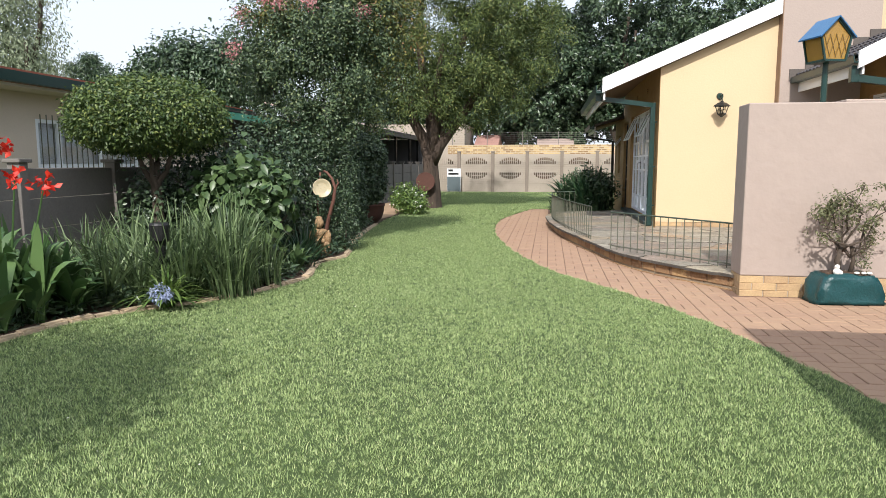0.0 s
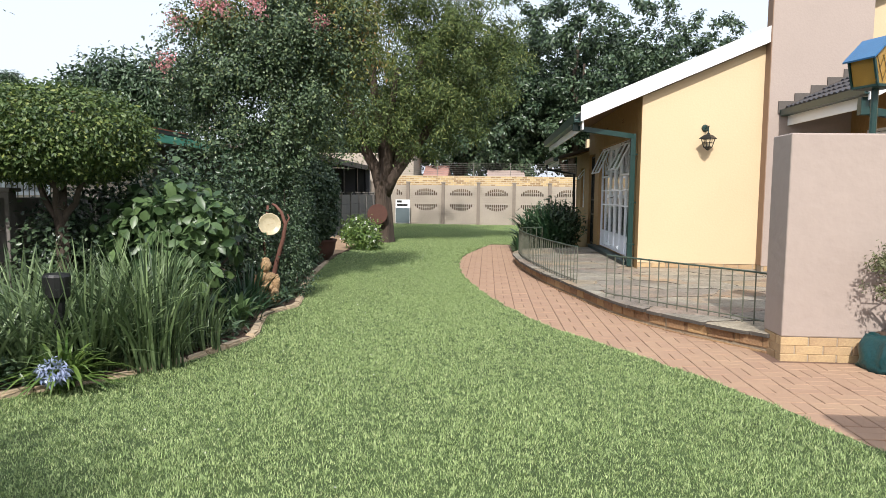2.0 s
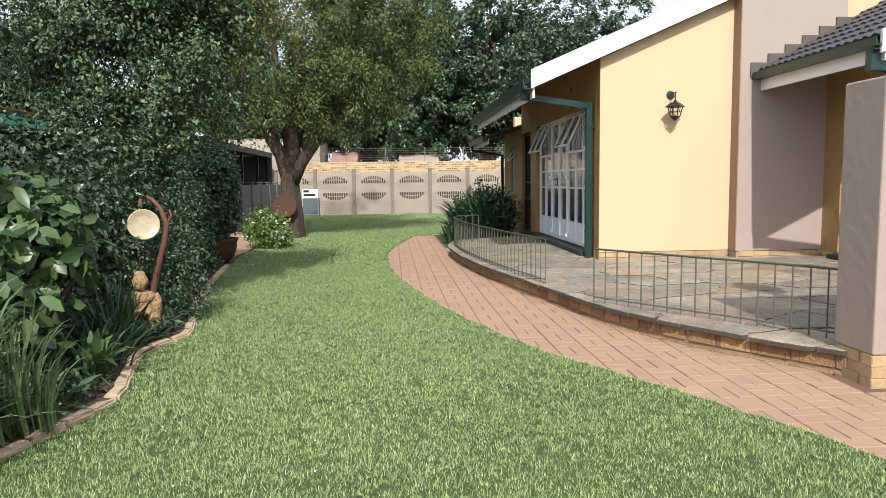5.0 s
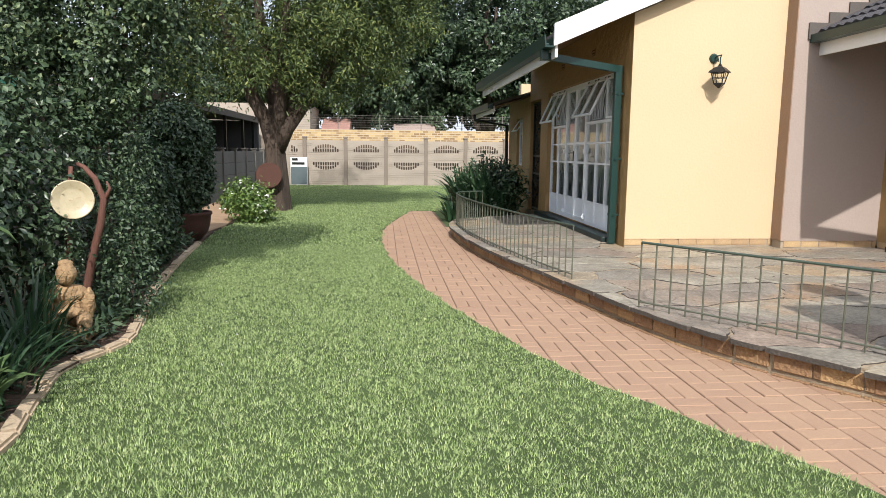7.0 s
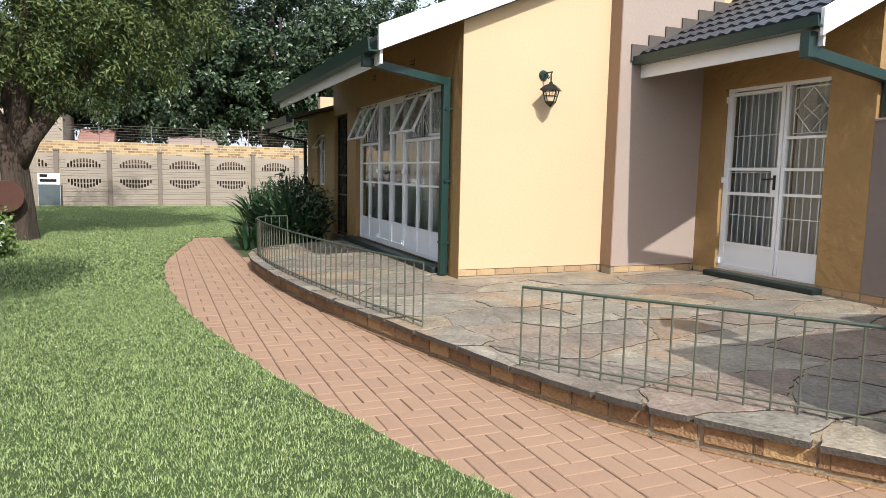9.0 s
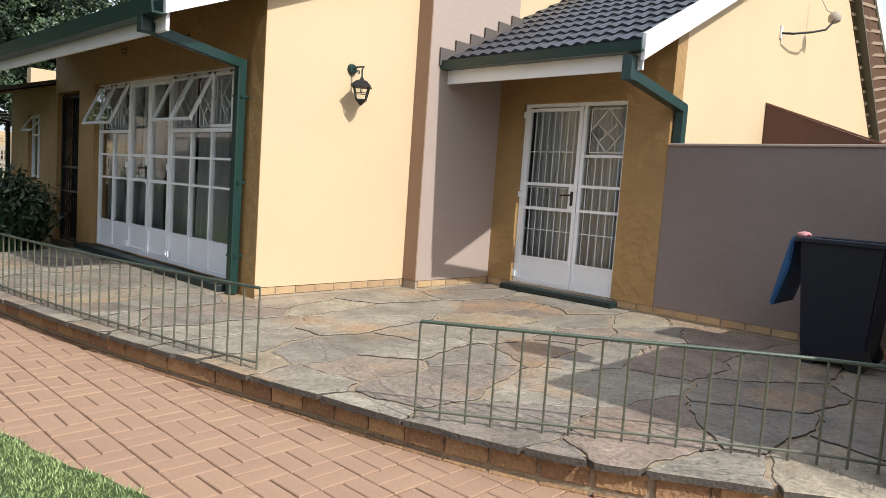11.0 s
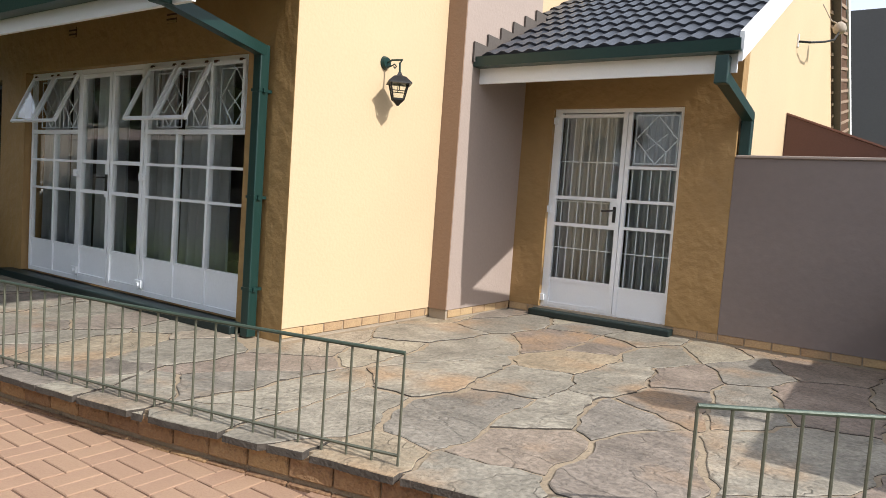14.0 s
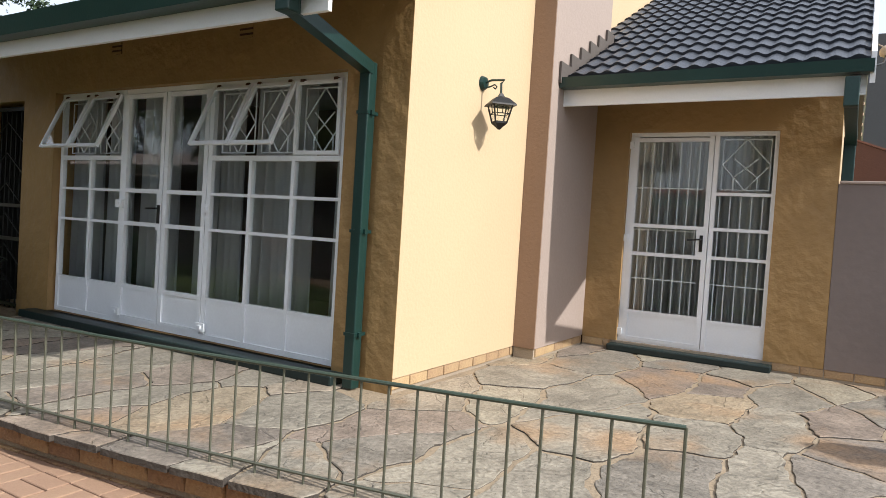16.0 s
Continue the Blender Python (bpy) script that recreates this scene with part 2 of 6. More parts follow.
BARK = paint("grey_brown_bark", (0.07, 0.05, 0.037), 0.95, vary=0.3, scale=5, fine=26, bump=1.0, dist=0.04, stretch=(1, 1, 0.18), spot=0.3, spot_col=(0.13, 0.10, 0.078))
STEM = paint("thin_bark", (0.07, 0.052, 0.038), 0.9, vary=0.25, scale=8, fine=60, bump=0.5)
REDWOOD = paint("red_dead_wood", (0.13, 0.055, 0.038), 0.8, vary=0.3, scale=6, fine=50, bump=0.8, stretch=(1, 1, 0.25))
ROCK = paint("weathered_ochre_cement", (0.34, 0.22, 0.115), 0.9, vary=0.3, scale=5, fine=30, bump=0.9, dist=0.03, spot=0.5, spot_col=(0.10, 0.06, 0.035))
TEAL = paint("teal_painted_cement", (0.006, 0.052, 0.056), 0.38, vary=0.2, scale=4, fine=45, bump=0.5, spot=0.12, spot_col=(0.06, 0.16, 0.15))
RUST = paint("rusted_steel", (0.075, 0.03, 0.02), 0.85, vary=0.25, scale=7, fine=60, bump=0.4)
CREAM = paint("cream_plaster", (0.62, 0.52, 0.43), 0.8, vary=0.05, scale=1, fine=30, bump=0.2)
REDROOF = paint("red_roof_sheet", (0.34, 0.10, 0.06), 0.7, vary=0.15, scale=2, fine=30, bump=0.3)
DARKROOF = paint("weathered_dark_sheet", (0.10, 0.085, 0.075), 0.8, vary=0.15, scale=2, fine=30)
PINKROOF = paint("faded_pink_roof", (0.40, 0.31, 0.27), 0.8, vary=0.12, scale=1, fine=20)
DARKGREY = paint("dark_grey_plaster", (0.10, 0.095, 0.095), 0.85, vary=0.06, scale=1, fine=25)
CHOC = paint("chocolate_paint", (0.10, 0.042, 0.028), 0.6, vary=0.08, scale=2, fine=40)
FADEDRED = paint("faded_red_tile", (0.36, 0.2, 0.165), 0.8, vary=0.2, scale=3, fine=20)
RAFTER = paint("weathered_rafter", (0.30, 0.21, 0.15), 0.8, vary=0.15, scale=4, fine=40)
CHOCL = paint("reddish_brown_paint", (0.19, 0.085, 0.06), 0.6, vary=0.1, scale=2, fine=40)
TIMBER = paint("dark_timber", (0.11, 0.055, 0.03), 0.8, vary=0.2, scale=4, fine=40, stretch=(1, 0.2, 1))
CURTAIN = paint("pale_curtain_cloth", (0.76, 0.79, 0.82), 0.9, vary=0.04, scale=3, fine=150, bump=0.1)
NAVY = paint("dark_navy_plastic", (0.005, 0.008, 0.018), 0.45, vary=0.1, scale=6, fine=90, bump=0.05)
BLUE = paint("blue_plastic", (0.02, 0.09, 0.22), 0.4, vary=0.1, scale=6, fine=90, bump=0.05)
ENAMEL = paint("chipped_cream_enamel", (0.46, 0.39, 0.25), 0.4, vary=0.08, scale=6, fine=60, bump=0.1, spot=0.9, spot_col=(0.30, 0.17, 0.06))
# near-black colour carries the shade inside the gate recess
RECESS_SHADE = paint("recess_shade", (0.03, 0.028, 0.026), 0.8, vary=0.1, scale=2, fine=20)
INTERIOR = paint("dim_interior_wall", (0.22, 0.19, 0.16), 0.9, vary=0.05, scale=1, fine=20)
BLUEGLAZE = paint("blue_painted_tin", (0.035, 0.13, 0.27), 0.4, vary=0.15, scale=8, fine=60)
CAR = paint("pale_blue_car_paint", (0.42, 0.50, 0.56), 0.3, 0.3, vary=0.03, scale=2, fine=30, bump=0)
# dark colour stands in for the shade behind the fence slots
SHADEBRICK = paint("slot_shade_brick", (0.15, 0.098, 0.062), 0.95, vary=0.35, scale=5, fine=40, bump=0.5, spot=0.4, spot_col=(0.2, 0.13, 0.08))
BRONZE = paint("dull_bronze_came", (0.16, 0.10, 0.035), 0.5, 0.5, vary=0.15, scale=8, fine=60)
SIGNB = paint("slate_board", (0.10, 0.13, 0.14), 0.7, vary=0.1, scale=4, fine=60)
WHITEFIG = paint("white_glazed_plaster", (0.78, 0.76, 0.70), 0.5, vary=0.1, scale=12, fine=80)
# dark brown puts the shade under the eaves into the boards' colour
SOFFIT = paint("shaded_soffit_boards", (0.17, 0.10, 0.045), 0.8, vary=0.1, scale=3, fine=40)
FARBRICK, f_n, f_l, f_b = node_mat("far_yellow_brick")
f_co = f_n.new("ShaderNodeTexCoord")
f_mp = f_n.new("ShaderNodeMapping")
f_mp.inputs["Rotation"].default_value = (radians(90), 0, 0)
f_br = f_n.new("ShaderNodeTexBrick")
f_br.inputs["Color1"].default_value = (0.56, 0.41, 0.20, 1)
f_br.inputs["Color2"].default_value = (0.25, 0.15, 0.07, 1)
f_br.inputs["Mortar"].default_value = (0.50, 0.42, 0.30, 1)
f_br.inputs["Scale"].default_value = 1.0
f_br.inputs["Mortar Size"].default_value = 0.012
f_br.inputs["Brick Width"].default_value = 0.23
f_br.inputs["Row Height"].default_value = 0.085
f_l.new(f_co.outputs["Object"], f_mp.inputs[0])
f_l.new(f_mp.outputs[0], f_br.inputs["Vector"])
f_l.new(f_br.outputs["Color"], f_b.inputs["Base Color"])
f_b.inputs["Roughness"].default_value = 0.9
MINT = paint("mint_green_paint", (0.12, 0.42, 0.30), 0.5, vary=0.06, scale=3, fine=40)

GLASS, g_n, g_l, g_b = node_mat("window_glass")
g_t = g_n.new("ShaderNodeBsdfTransparent")
g_t.inputs[0].default_value = (0.96, 0.98, 0.98, 1)
g_g = g_n.new("ShaderNodeBsdfGlossy")
g_g.inputs["Roughness"].default_value = 0.015
g_w = g_n.new("ShaderNodeLayerWeight")
g_p = g_n.new("ShaderNodeMath")
g_p.operation = "POWER"
g_p.inputs[1].default_value = 4.0
g_l.new(g_w.outputs["Facing"], g_p.inputs[0])
g_f = g_n.new("ShaderNodeMath")
g_f.operation = "MULTIPLY_ADD"
g_f.inputs[1].default_value = 0.85
g_f.inputs[2].default_value = 0.035
g_l.new(g_p.outputs[0], g_f.inputs[0])
g_m = g_n.new("ShaderNodeMixShader")
g_l.new(g_f.outputs[0], g_m.inputs[0])
g_l.new(g_t.outputs[0], g_m.inputs[1])
g_l.new(g_g.outputs[0], g_m.inputs[2])
g_l.new(g_m.outputs[0], g_n["Material Output"].inputs[0])
AMBER, a_n, a_l, a_b = node_mat("amber_pebbled_glass")
a_b.inputs["Base Color"].default_value = (0.46, 0.27, 0.06, 1)
a_b.inputs["Roughness"].default_value = 0.25
a_b.inputs["Transmission Weight"].default_value = 0.35
a_v = a_n.new("ShaderNodeTexVoronoi")
a_v.inputs["Scale"].default_value = 22
a_bp = a_n.new("ShaderNodeBump")
a_bp.inputs["Strength"].default_value = 0.8
a_l.new(a_v.outputs["Distance"], a_bp.inputs["Height"])
a_l.new(a_bp.outputs[0], a_b.inputs["Normal"])

LF_TOPI = leaf_mat("clipped_shrub_leaves", (0.028, 0.06, 0.018), (0.12, 0.175, 0.045), tip=(0.24, 0.27, 0.07))
LF_CRAPE = leaf_mat("small_glossy_leaves", (0.014, 0.035, 0.018), (0.11, 0.165, 0.075), 0.5, 0.14, tip=(0.20, 0.24, 0.10))
LF_OLIVE = leaf_mat("olive_green_leaves", (0.05, 0.08, 0.018), (0.21, 0.22, 0.055), 0.5, tip=(0.32, 0.17, 0.07))
LF_CONIF = leaf_mat("feathery_foliage", (0.020, 0.045, 0.012), (0.12, 0.165, 0.04), 0.65, 0.15, tip=(0.24, 0.25, 0.075))
LF_DARK = leaf_mat("dark_tree_leaves", (0.014, 0.034, 0.018), (0.10, 0.15, 0.075), 0.36, 0.12)
LF_HEDGE = leaf_mat("ivy_leaves", (0.014, 0.036, 0.018), (0.08, 0.125, 0.06), 0.48, 0.1, tip=(0.13, 0.18, 0.09))
LF_BIG = leaf_mat("broad_leaves", (0.026, 0.06, 0.024), (0.13, 0.20, 0.075), 0.4)
LF_BLADE = leaf_mat("strap_leaves", (0.032, 0.06, 0.026), (0.23, 0.31, 0.14), 0.42)
LF_CANNA = leaf_mat("canna_leaves", (0.035, 0.085, 0.025), (0.13, 0.215, 0.075), 0.4)
LF_STREL = leaf_mat("dark_strap_leaves", (0.018, 0.05, 0.025), (0.06, 0.12, 0.055), 0.35)
LF_BONSAI = leaf_mat("dusty_small_leaves", (0.06, 0.075, 0.03), (0.22, 0.225, 0.11), 0.6)
LF_GREY = leaf_mat("grey_green_leaves", (0.13, 0.17, 0.10), (0.30, 0.34, 0.22), 0.6)
LF_ROSE = leaf_mat("bright_shrub_leaves", (0.06, 0.12, 0.03), (0.18, 0.26, 0.06), 0.4)
GRASS = leaf_mat("grass_blades", (0.075, 0.135, 0.036), (0.45, 0.565, 0.235), 0.55, 0.25, tip=(0.58, 0.62, 0.32))
PETAL_RED = leaf_mat("red_petals", (0.55, 0.015, 0.01), (0.80, 0.06, 0.03), 0.5)
PETAL_PINK = leaf_mat("pink_petals", (0.46, 0.14, 0.16), (0.68, 0.36, 0.36), 0.6)
PETAL_BLUE = leaf_mat("pale_blue_petals", (0.20, 0.25, 0.42), (0.48, 0.53, 0.68), 0.6)
PETAL_WHITE = leaf_mat("white_petals", (0.75, 0.74, 0.68), (0.85, 0.84, 0.8), 0.6)

# ---- builders ----
PLACE = {}


def thing(name, at, label, category, group="", kind=""):
    """An empty at a thing's base, to carry its parts."""
    ob = new(name)
    ob.empty_display_size = 0.1
    ob.matrix_basis = Matrix.Translation(at)
    PLACE[ob.name] = Matrix.Translation(at)
    return tagged(ob, label, category, group, kind)


def put(ob, parent, m=None):
    """Hang ob under parent, at the world pose m."""
    if parent is not None:
        ob.parent = parent
        ob.matrix_parent_inverse = PLACE.get(parent.name, Matrix()).inverted()
    ob.matrix_basis = m or Matrix()
    PLACE[ob.name] = m.copy() if m else Matrix()
    return ob


def solid(name, bm, mat, smooth=False):
    me = bpy.data.meshes.new(name)
    bm.normal_update()
    bm.to_mesh(me)
    bm.free()
    me.materials.append(mat)
    if smooth:
        me.polygons.foreach_set("use_smooth", [True] * len(me.polygons))
    return me


def part(name, bm, mat, parent, label="", smooth=False):
    ob = put(new(name, solid(name, bm, mat, smooth)), parent)
    return tagged(ob, label)


def setting(name, bm, mat, label, category, smooth=False):
    ob = new(name, solid(name, bm, mat, smooth))
    PLACE[ob.name] = Matrix()
    return tagged(ob, label, category, kind="structure")


def piece(name, me, parent, m):
    return put(new(name, me), parent, m)


def box(bm, x0, y0, z0, x1, y1, z1, bevel=0.0):
    r = bmesh.ops.create_cube(bm, size=1.0)
    vs = r["verts"]
    for v in vs:
        v.co = Vector(((x0 + x1) / 2 + v.co.x * (x1 - x0), (y0 + y1) / 2 + v.co.y * (y1 - y0), (z0 + z1) / 2 + v.co.z * (z1 - z0)))
    if bevel:
        es = {e for v in vs for e in v.link_edges}
        bmesh.ops.bevel(bm, geom=list(es), offset=bevel, segments=2, affect="EDGES", profile=0.5)
    return bm


def boxes(*rows, bevel=0.0):
    bm = bmesh.new()
    for r in rows:
        box(bm, *r, bevel=bevel)
    return bm


def tube(bm, pts, r, sides=8, r_end=None, cap=True):
    """A bar along points, with an even or tapering radius."""
    pts = [Vector(p) for p in pts]
    r_end = r if r_end is None else r_end
    rings = []
    side = None
    for i, p in enumerate(pts):
        d = (pts[min(i + 1, len(pts) - 1)] - pts[max(i - 1, 0)]).normalized()
        if side is None:
            side = d.orthogonal().normalized()
        else:
            side = (side - d * side.dot(d)).normalized()
        up = d.cross(side)
        rad = r + (r_end - r) * i / max(1, len(pts) - 1)
        rings.append([bm.verts.new(p + (side * math.cos(a) + up * math.sin(a)) * rad) for a in (2 * math.pi * k / sides for k in range(sides))])
    for a, b in zip(rings, rings[1:]):
        for k in range(sides):
            bm.faces.new((a[k], a[(k + 1) % sides], b[(k + 1) % sides], b[k]))
    if cap:
        bm.faces.new(rings[0][::-1])
        bm.faces.new(rings[-1])
    return bm


def bar(bm, a, b, w, h):
    """A flat-sided bar from a to b."""
    a, b = Vector(a), Vector(b)
    d = (b - a).normalized()
    s = d.cross(Vector((0, 0, 1)))
    s = s.normalized() if s.length > 0.01 else Vector((1, 0, 0))
    u = s.cross(d)
    q = [[bm.verts.new(p + s * (w / 2 * i) + u * (h / 2 * j)) for i, j in ((-1, -1), (1, -1), (1, 1), (-1, 1))] for p in (a, b)]
    for k in range(4):
        bm.faces.new((q[0][k], q[0][(k + 1) % 4], q[1][(k + 1) % 4], q[1][k]))
    bm.faces.new(q[0][::-1])
    bm.faces.new(q[1])
    return bm


def prism(bm, pts, axis, lo, hi):
    """A polygon in the plane across axis, drawn out from lo to hi."""
    def at(p, v):
        return {"x": (v, p[0], p[1]), "y": (p[0], v, p[1]), "z": (p[0], p[1], v)}[axis]
    a = [bm.verts.new(at(p, lo)) for p in pts]
    b = [bm.verts.new(at(p, hi)) for p in pts]
    bm.faces.new(a[::-1])
    bm.faces.new(b)
    for k in range(len(pts)):
        bm.faces.new((a[k], a[(k + 1) % len(pts)], b[(k + 1) % len(pts)], b[k]))
    bmesh.ops.recalc_face_normals(bm, faces=bm.faces)
    return bm


def lathe(bm, rings, at, sides=20):
    """Rings of (radius, height) turned round the upright through at."""
    rows = [[bm.verts.new((at[0] + r * math.cos(2 * math.pi * k / sides), at[1] + r * math.sin(2 * math.pi * k / sides), at[2] + h)) for k in range(sides)] for r, h in rings]
    for a, b in zip(rows, rows[1:]):
        for k in range(sides):
            bm.faces.new((a[k], a[(k + 1) % sides], b[(k + 1) % sides], b[k]))
    bm.faces.new(rows[0][::-1])
    bm.faces.new(rows[-1])
    return bm


SMOOTH = {}


def smooth_table(table):
    """A table of (y, x) drawn out as a smooth curve."""
    key = id(table)
    if key not in SMOOTH:
        y, x = (np.array(c, float) for c in zip(*table))
        m = np.gradient(x, y)
        ys = np.linspace(y[0], y[-1], 1200)
        k = np.clip(np.searchsorted(y, ys, side="right") - 1, 0, len(y) - 2)
        h = y[k + 1] - y[k]
        s = (ys - y[k]) / h
        xs = (2 * s**3 - 3 * s**2 + 1) * x[k] + (s**3 - 2 * s**2 + s) * h * m[k] + (3 * s**2 - 2 * s**3) * x[k + 1] + (s**3 - s**2) * h * m[k + 1]
        SMOOTH[key] = (ys, xs)
    return SMOOTH[key]


def curve_at(table, y):
    return float(np.interp(y, *smooth_table(table)))


def from_arrays(name, verts, faces, mat):
    """A mesh of same-sided faces from arrays."""
    me = bpy.data.meshes.new(name)
    n, k = faces.shape
    me.vertices.add(len(verts))
    me.vertices.foreach_set("co", verts.astype(np.float32).ravel())
    me.loops.add(n * k)
    me.loops.foreach_set("vertex_index", faces.astype(np.int32).ravel())
    me.polygons.add(n)
    me.polygons.foreach_set("loop_start", np.arange(0, n * k, k, dtype=np.int32))
    me.update(calc_edges=True)
    me.materials.append(mat)
    return me


def leaves(name, mat, at, out, length, width, parent, rng, fold=0.25, droop=0.3, label="", spread=0.8, oval=False):
    """Folded leaves at the points, turned about their outward directions."""
    n = len(at)
    u = out * 0.9 + rng.normal(0, spread * 0.6, (n, 3))
    u[:, 2] += 0.35
    u /= np.linalg.norm(u, axis=1)[:, None] + 1e-9
    d = rng.normal(0, 1, (n, 3)) + out * 0.5
    d[:, 2] -= droop * 2
    d -= u * (d * u).sum(1)[:, None] * 0.8
    d /= np.linalg.norm(d, axis=1)[:, None] + 1e-9
    s = np.cross(d, u)
    s /= np.linalg.norm(s, axis=1)[:, None] + 1e-9
    ln = (length * rng.uniform(0.65, 1.25, n))[:, None]
    wd = (width * rng.uniform(0.7, 1.2, n))[:, None]
    if oval:
        # rounded outline either side of a sunken midrib, the tip bent down
        tip = at + d * ln - u * ln * 0.12
        rows = [at, at + d * ln * 0.28 + s * wd * 0.42 + u * wd * fold, at + d * ln * 0.65 + s * wd * 0.44 + u * wd * fold * 0.6, tip,
                at + d * ln * 0.65 - s * wd * 0.44 + u * wd * fold * 0.6, at + d * ln * 0.28 - s * wd * 0.42 + u * wd * fold, at + d * ln * 0.28, at + d * ln * 0.65 - u * ln * 0.03]
        v = np.stack(rows, 1)
        b = np.arange(n)[:, None] * 8
        f = np.concatenate([b + t for t in ([0, 1, 6], [1, 2, 7], [1, 7, 6], [2, 3, 7], [0, 6, 5], [6, 7, 4], [6, 4, 5], [7, 3, 4])], 0)
        ob = put(new(name, from_arrays(name, v.reshape(-1, 3), f, mat)), parent)
        return tagged(ob, label)
    v = np.empty((n, 4, 3))
    v[:, 0] = at
    v[:, 1] = at + d * ln * 0.5 + s * wd * 0.5 + u * wd * fold
    v[:, 2] = at + d * ln
    v[:, 3] = at + d * ln * 0.5 - s * wd * 0.5 + u * wd * fold
    b = np.arange(n)[:, None] * 4
    f = np.concatenate([b + [0, 1, 2], b + [0, 2, 3]], 0)
    ob = put(new(name, from_arrays(name, v.reshape(-1, 3), f, mat)), parent)
    return tagged(ob, label)


def clumps(rng, blobs, n, shell=0.55, lump=0.18, per=14, spread=0.16):
    """Points in twigs' clusters, mostly near the surface of uneven ellipsoids; with outward directions."""
    vol = np.array([b[3] * b[4] * b[5] for b in blobs]) ** (2 / 3)
    pick = rng.choice(len(blobs), max(1, n // per), p=vol / vol.sum())
    bl = np.array(blobs)[pick]
    d = rng.normal(0, 1, (len(pick), 3))
    d /= np.linalg.norm(d, axis=1)[:, None]
    r = shell + (1 - shell) * rng.uniform(0, 1, len(pick)) ** 0.5
    r *= 1 + lump * rng.normal(0, 1, len(pick)).clip(-1.8, 1.8)
    c = bl[:, :3] + d * r[:, None] * bl[:, 3:6]
    at = np.repeat(c, per, 0)
    size = np.repeat(bl[:, 3:6].mean(1), per)[:, None]
    off = rng.normal(0, 1, at.shape)
    at = at + off * spread * np.minimum(size, 1.6)
    o = np.repeat(d, per, 0) * 0.45 + off * 0.5
    return at, o / (np.linalg.norm(o, axis=1)[:, None] + 1e-9)


def limbs(bm, rng, base, tips, r, sides=9, bend=0.12):
    for t in tips:
        a, b = Vector(base), Vector(t)
        k = 6
        pts = []
        for i in range(k + 1):
            p = a.lerp(b, i / k)
            if 0 < i < k:
                p += Vector(rng.normal(0, bend, 3)) * (b - a).length * 0.25
            pts.append(p)
        tube(bm, pts, r, sides, r * 0.3)
    return bm


def blades(name, mat, base, rng, n, reach, height, width, parent, arch=0.5, seg=4, label="", lean=(0, 0)):
    """A tuft of long strap leaves that rise and arch over from a base (x, y, z, radius)."""
    ang = rng.uniform(0, 2 * math.pi, n)
    h = height * rng.uniform(0.4, 1.12, n)
    rc = reach * rng.uniform(0.15, 1.0, n)
    bx = base[0] + np.cos(ang) * base[3] * rng.uniform(0, 1, n)
    by = base[1] + np.sin(ang) * base[3] * rng.uniform(0, 1, n)
    v = np.empty((n, seg + 1, 2, 3))
    tw = rng.normal(0, 0.5, n)
    for i in range(seg + 1):
        s = i / seg
        x = bx + np.cos(ang) * rc * s ** 1.6 + lean[0] * s
        y = by + np.sin(ang) * rc * s ** 1.6 + lean[1] * s
        z = base[2] + h * (s - arch * (rc / reach) * s ** 3)
        w = width * (0.6 + 0.8 * s) * (1 - s ** 2.2) + width * 0.06
        sx, sy = -np.sin(ang + tw) * w / 2, np.cos(ang + tw) * w / 2
        v[:, i, 0] = np.stack([x - sx, y - sy, z], 1)
        v[:, i, 1] = np.stack([x + sx, y + sy, z], 1)
    b = np.arange(n)[:, None] * (seg + 1) * 2
    f = np.concatenate([b + [2 * i, 2 * i + 1, 2 * i + 3, 2 * i + 2] for i in range(seg)], 0)
    ob = put(new(name, from_arrays(name, v.reshape(-1, 3), f, mat)), parent)
    return tagged(ob, label)

# ---- plan: edges as (y, x) ----
PATH_EDGE = [(-6, 2.9), (1.0, 2.45), (3.9, 1.84), (4.8, 1.62), (6.2, 1.16), (7.4, 0.56), (8.2, 0.12), (9.1, -0.2), (10.4, -0.56), (11.4, -0.76), (12.4, -0.93), (14.0, -1.07), (16.0, -1.05), (17.6, -0.82), (19.5, -0.47)]
BED_EDGE = [(-6, -4.6), (2.0, -4.3), (4.3, -3.98), (4.9, -3.9), (5.5, -3.58), (5.8, -3.3), (6.25, -3.03), (6.7, -2.85), (7.35, -2.72), (8.05, -2.87), (8.5, -2.95), (9.1, -2.8), (9.45, -2.85), (10.5, -3.1), (12.0, -3.35), (15.5, -3.75), (18.3, -3.95), (19.2, -4.4), (31, -4.9)]
PATIO_EDGE = [(7.3, 1.9), (8.3, 1.2), (9.0, 0.9), (9.95, 0.68), (10.7, 0.5), (12.1, 0.24), (13.6, 0.05), (14.6, -0.01), (15.4, 0.03), (16.0, 0.25), (16.5, 0.75), (16.8, 1.5)]
PATIO_Z = 0.19

# ---- ground ----
bm = bmesh.new()
prism(bm, [(-400, -400), (400, -400), (400, 400), (-400, 400)], "z", -0.3, -0.02)
setting("ground", bm, FIELD, "flat open ground that reaches the horizon", "ground")
bm = bmesh.new()
prism(bm, [(-5.2, -8), (8, -8), (8, 30.85), (-5.2, 30.85)], "z", -0.05, 0.0)
# the turf's own sheet ends at the paving in a clean curve
l_ys = [-6 + 0.15 * i for i in range(171)]
l_edge = [(curve_at(PATH_EDGE, y) + 0.012 * math.sin(y * 9.1) + 0.01 * math.sin(y * 23), y) for y in l_ys if y <= 19.5]
prism(bm, [(-5.2, -6)] + l_edge + [(0.1, 19.5), (0.1, 20.0), (1.85, 20.6), (1.9, 30.8), (-5.2, 30.8)], "z", 0.0, 0.024)
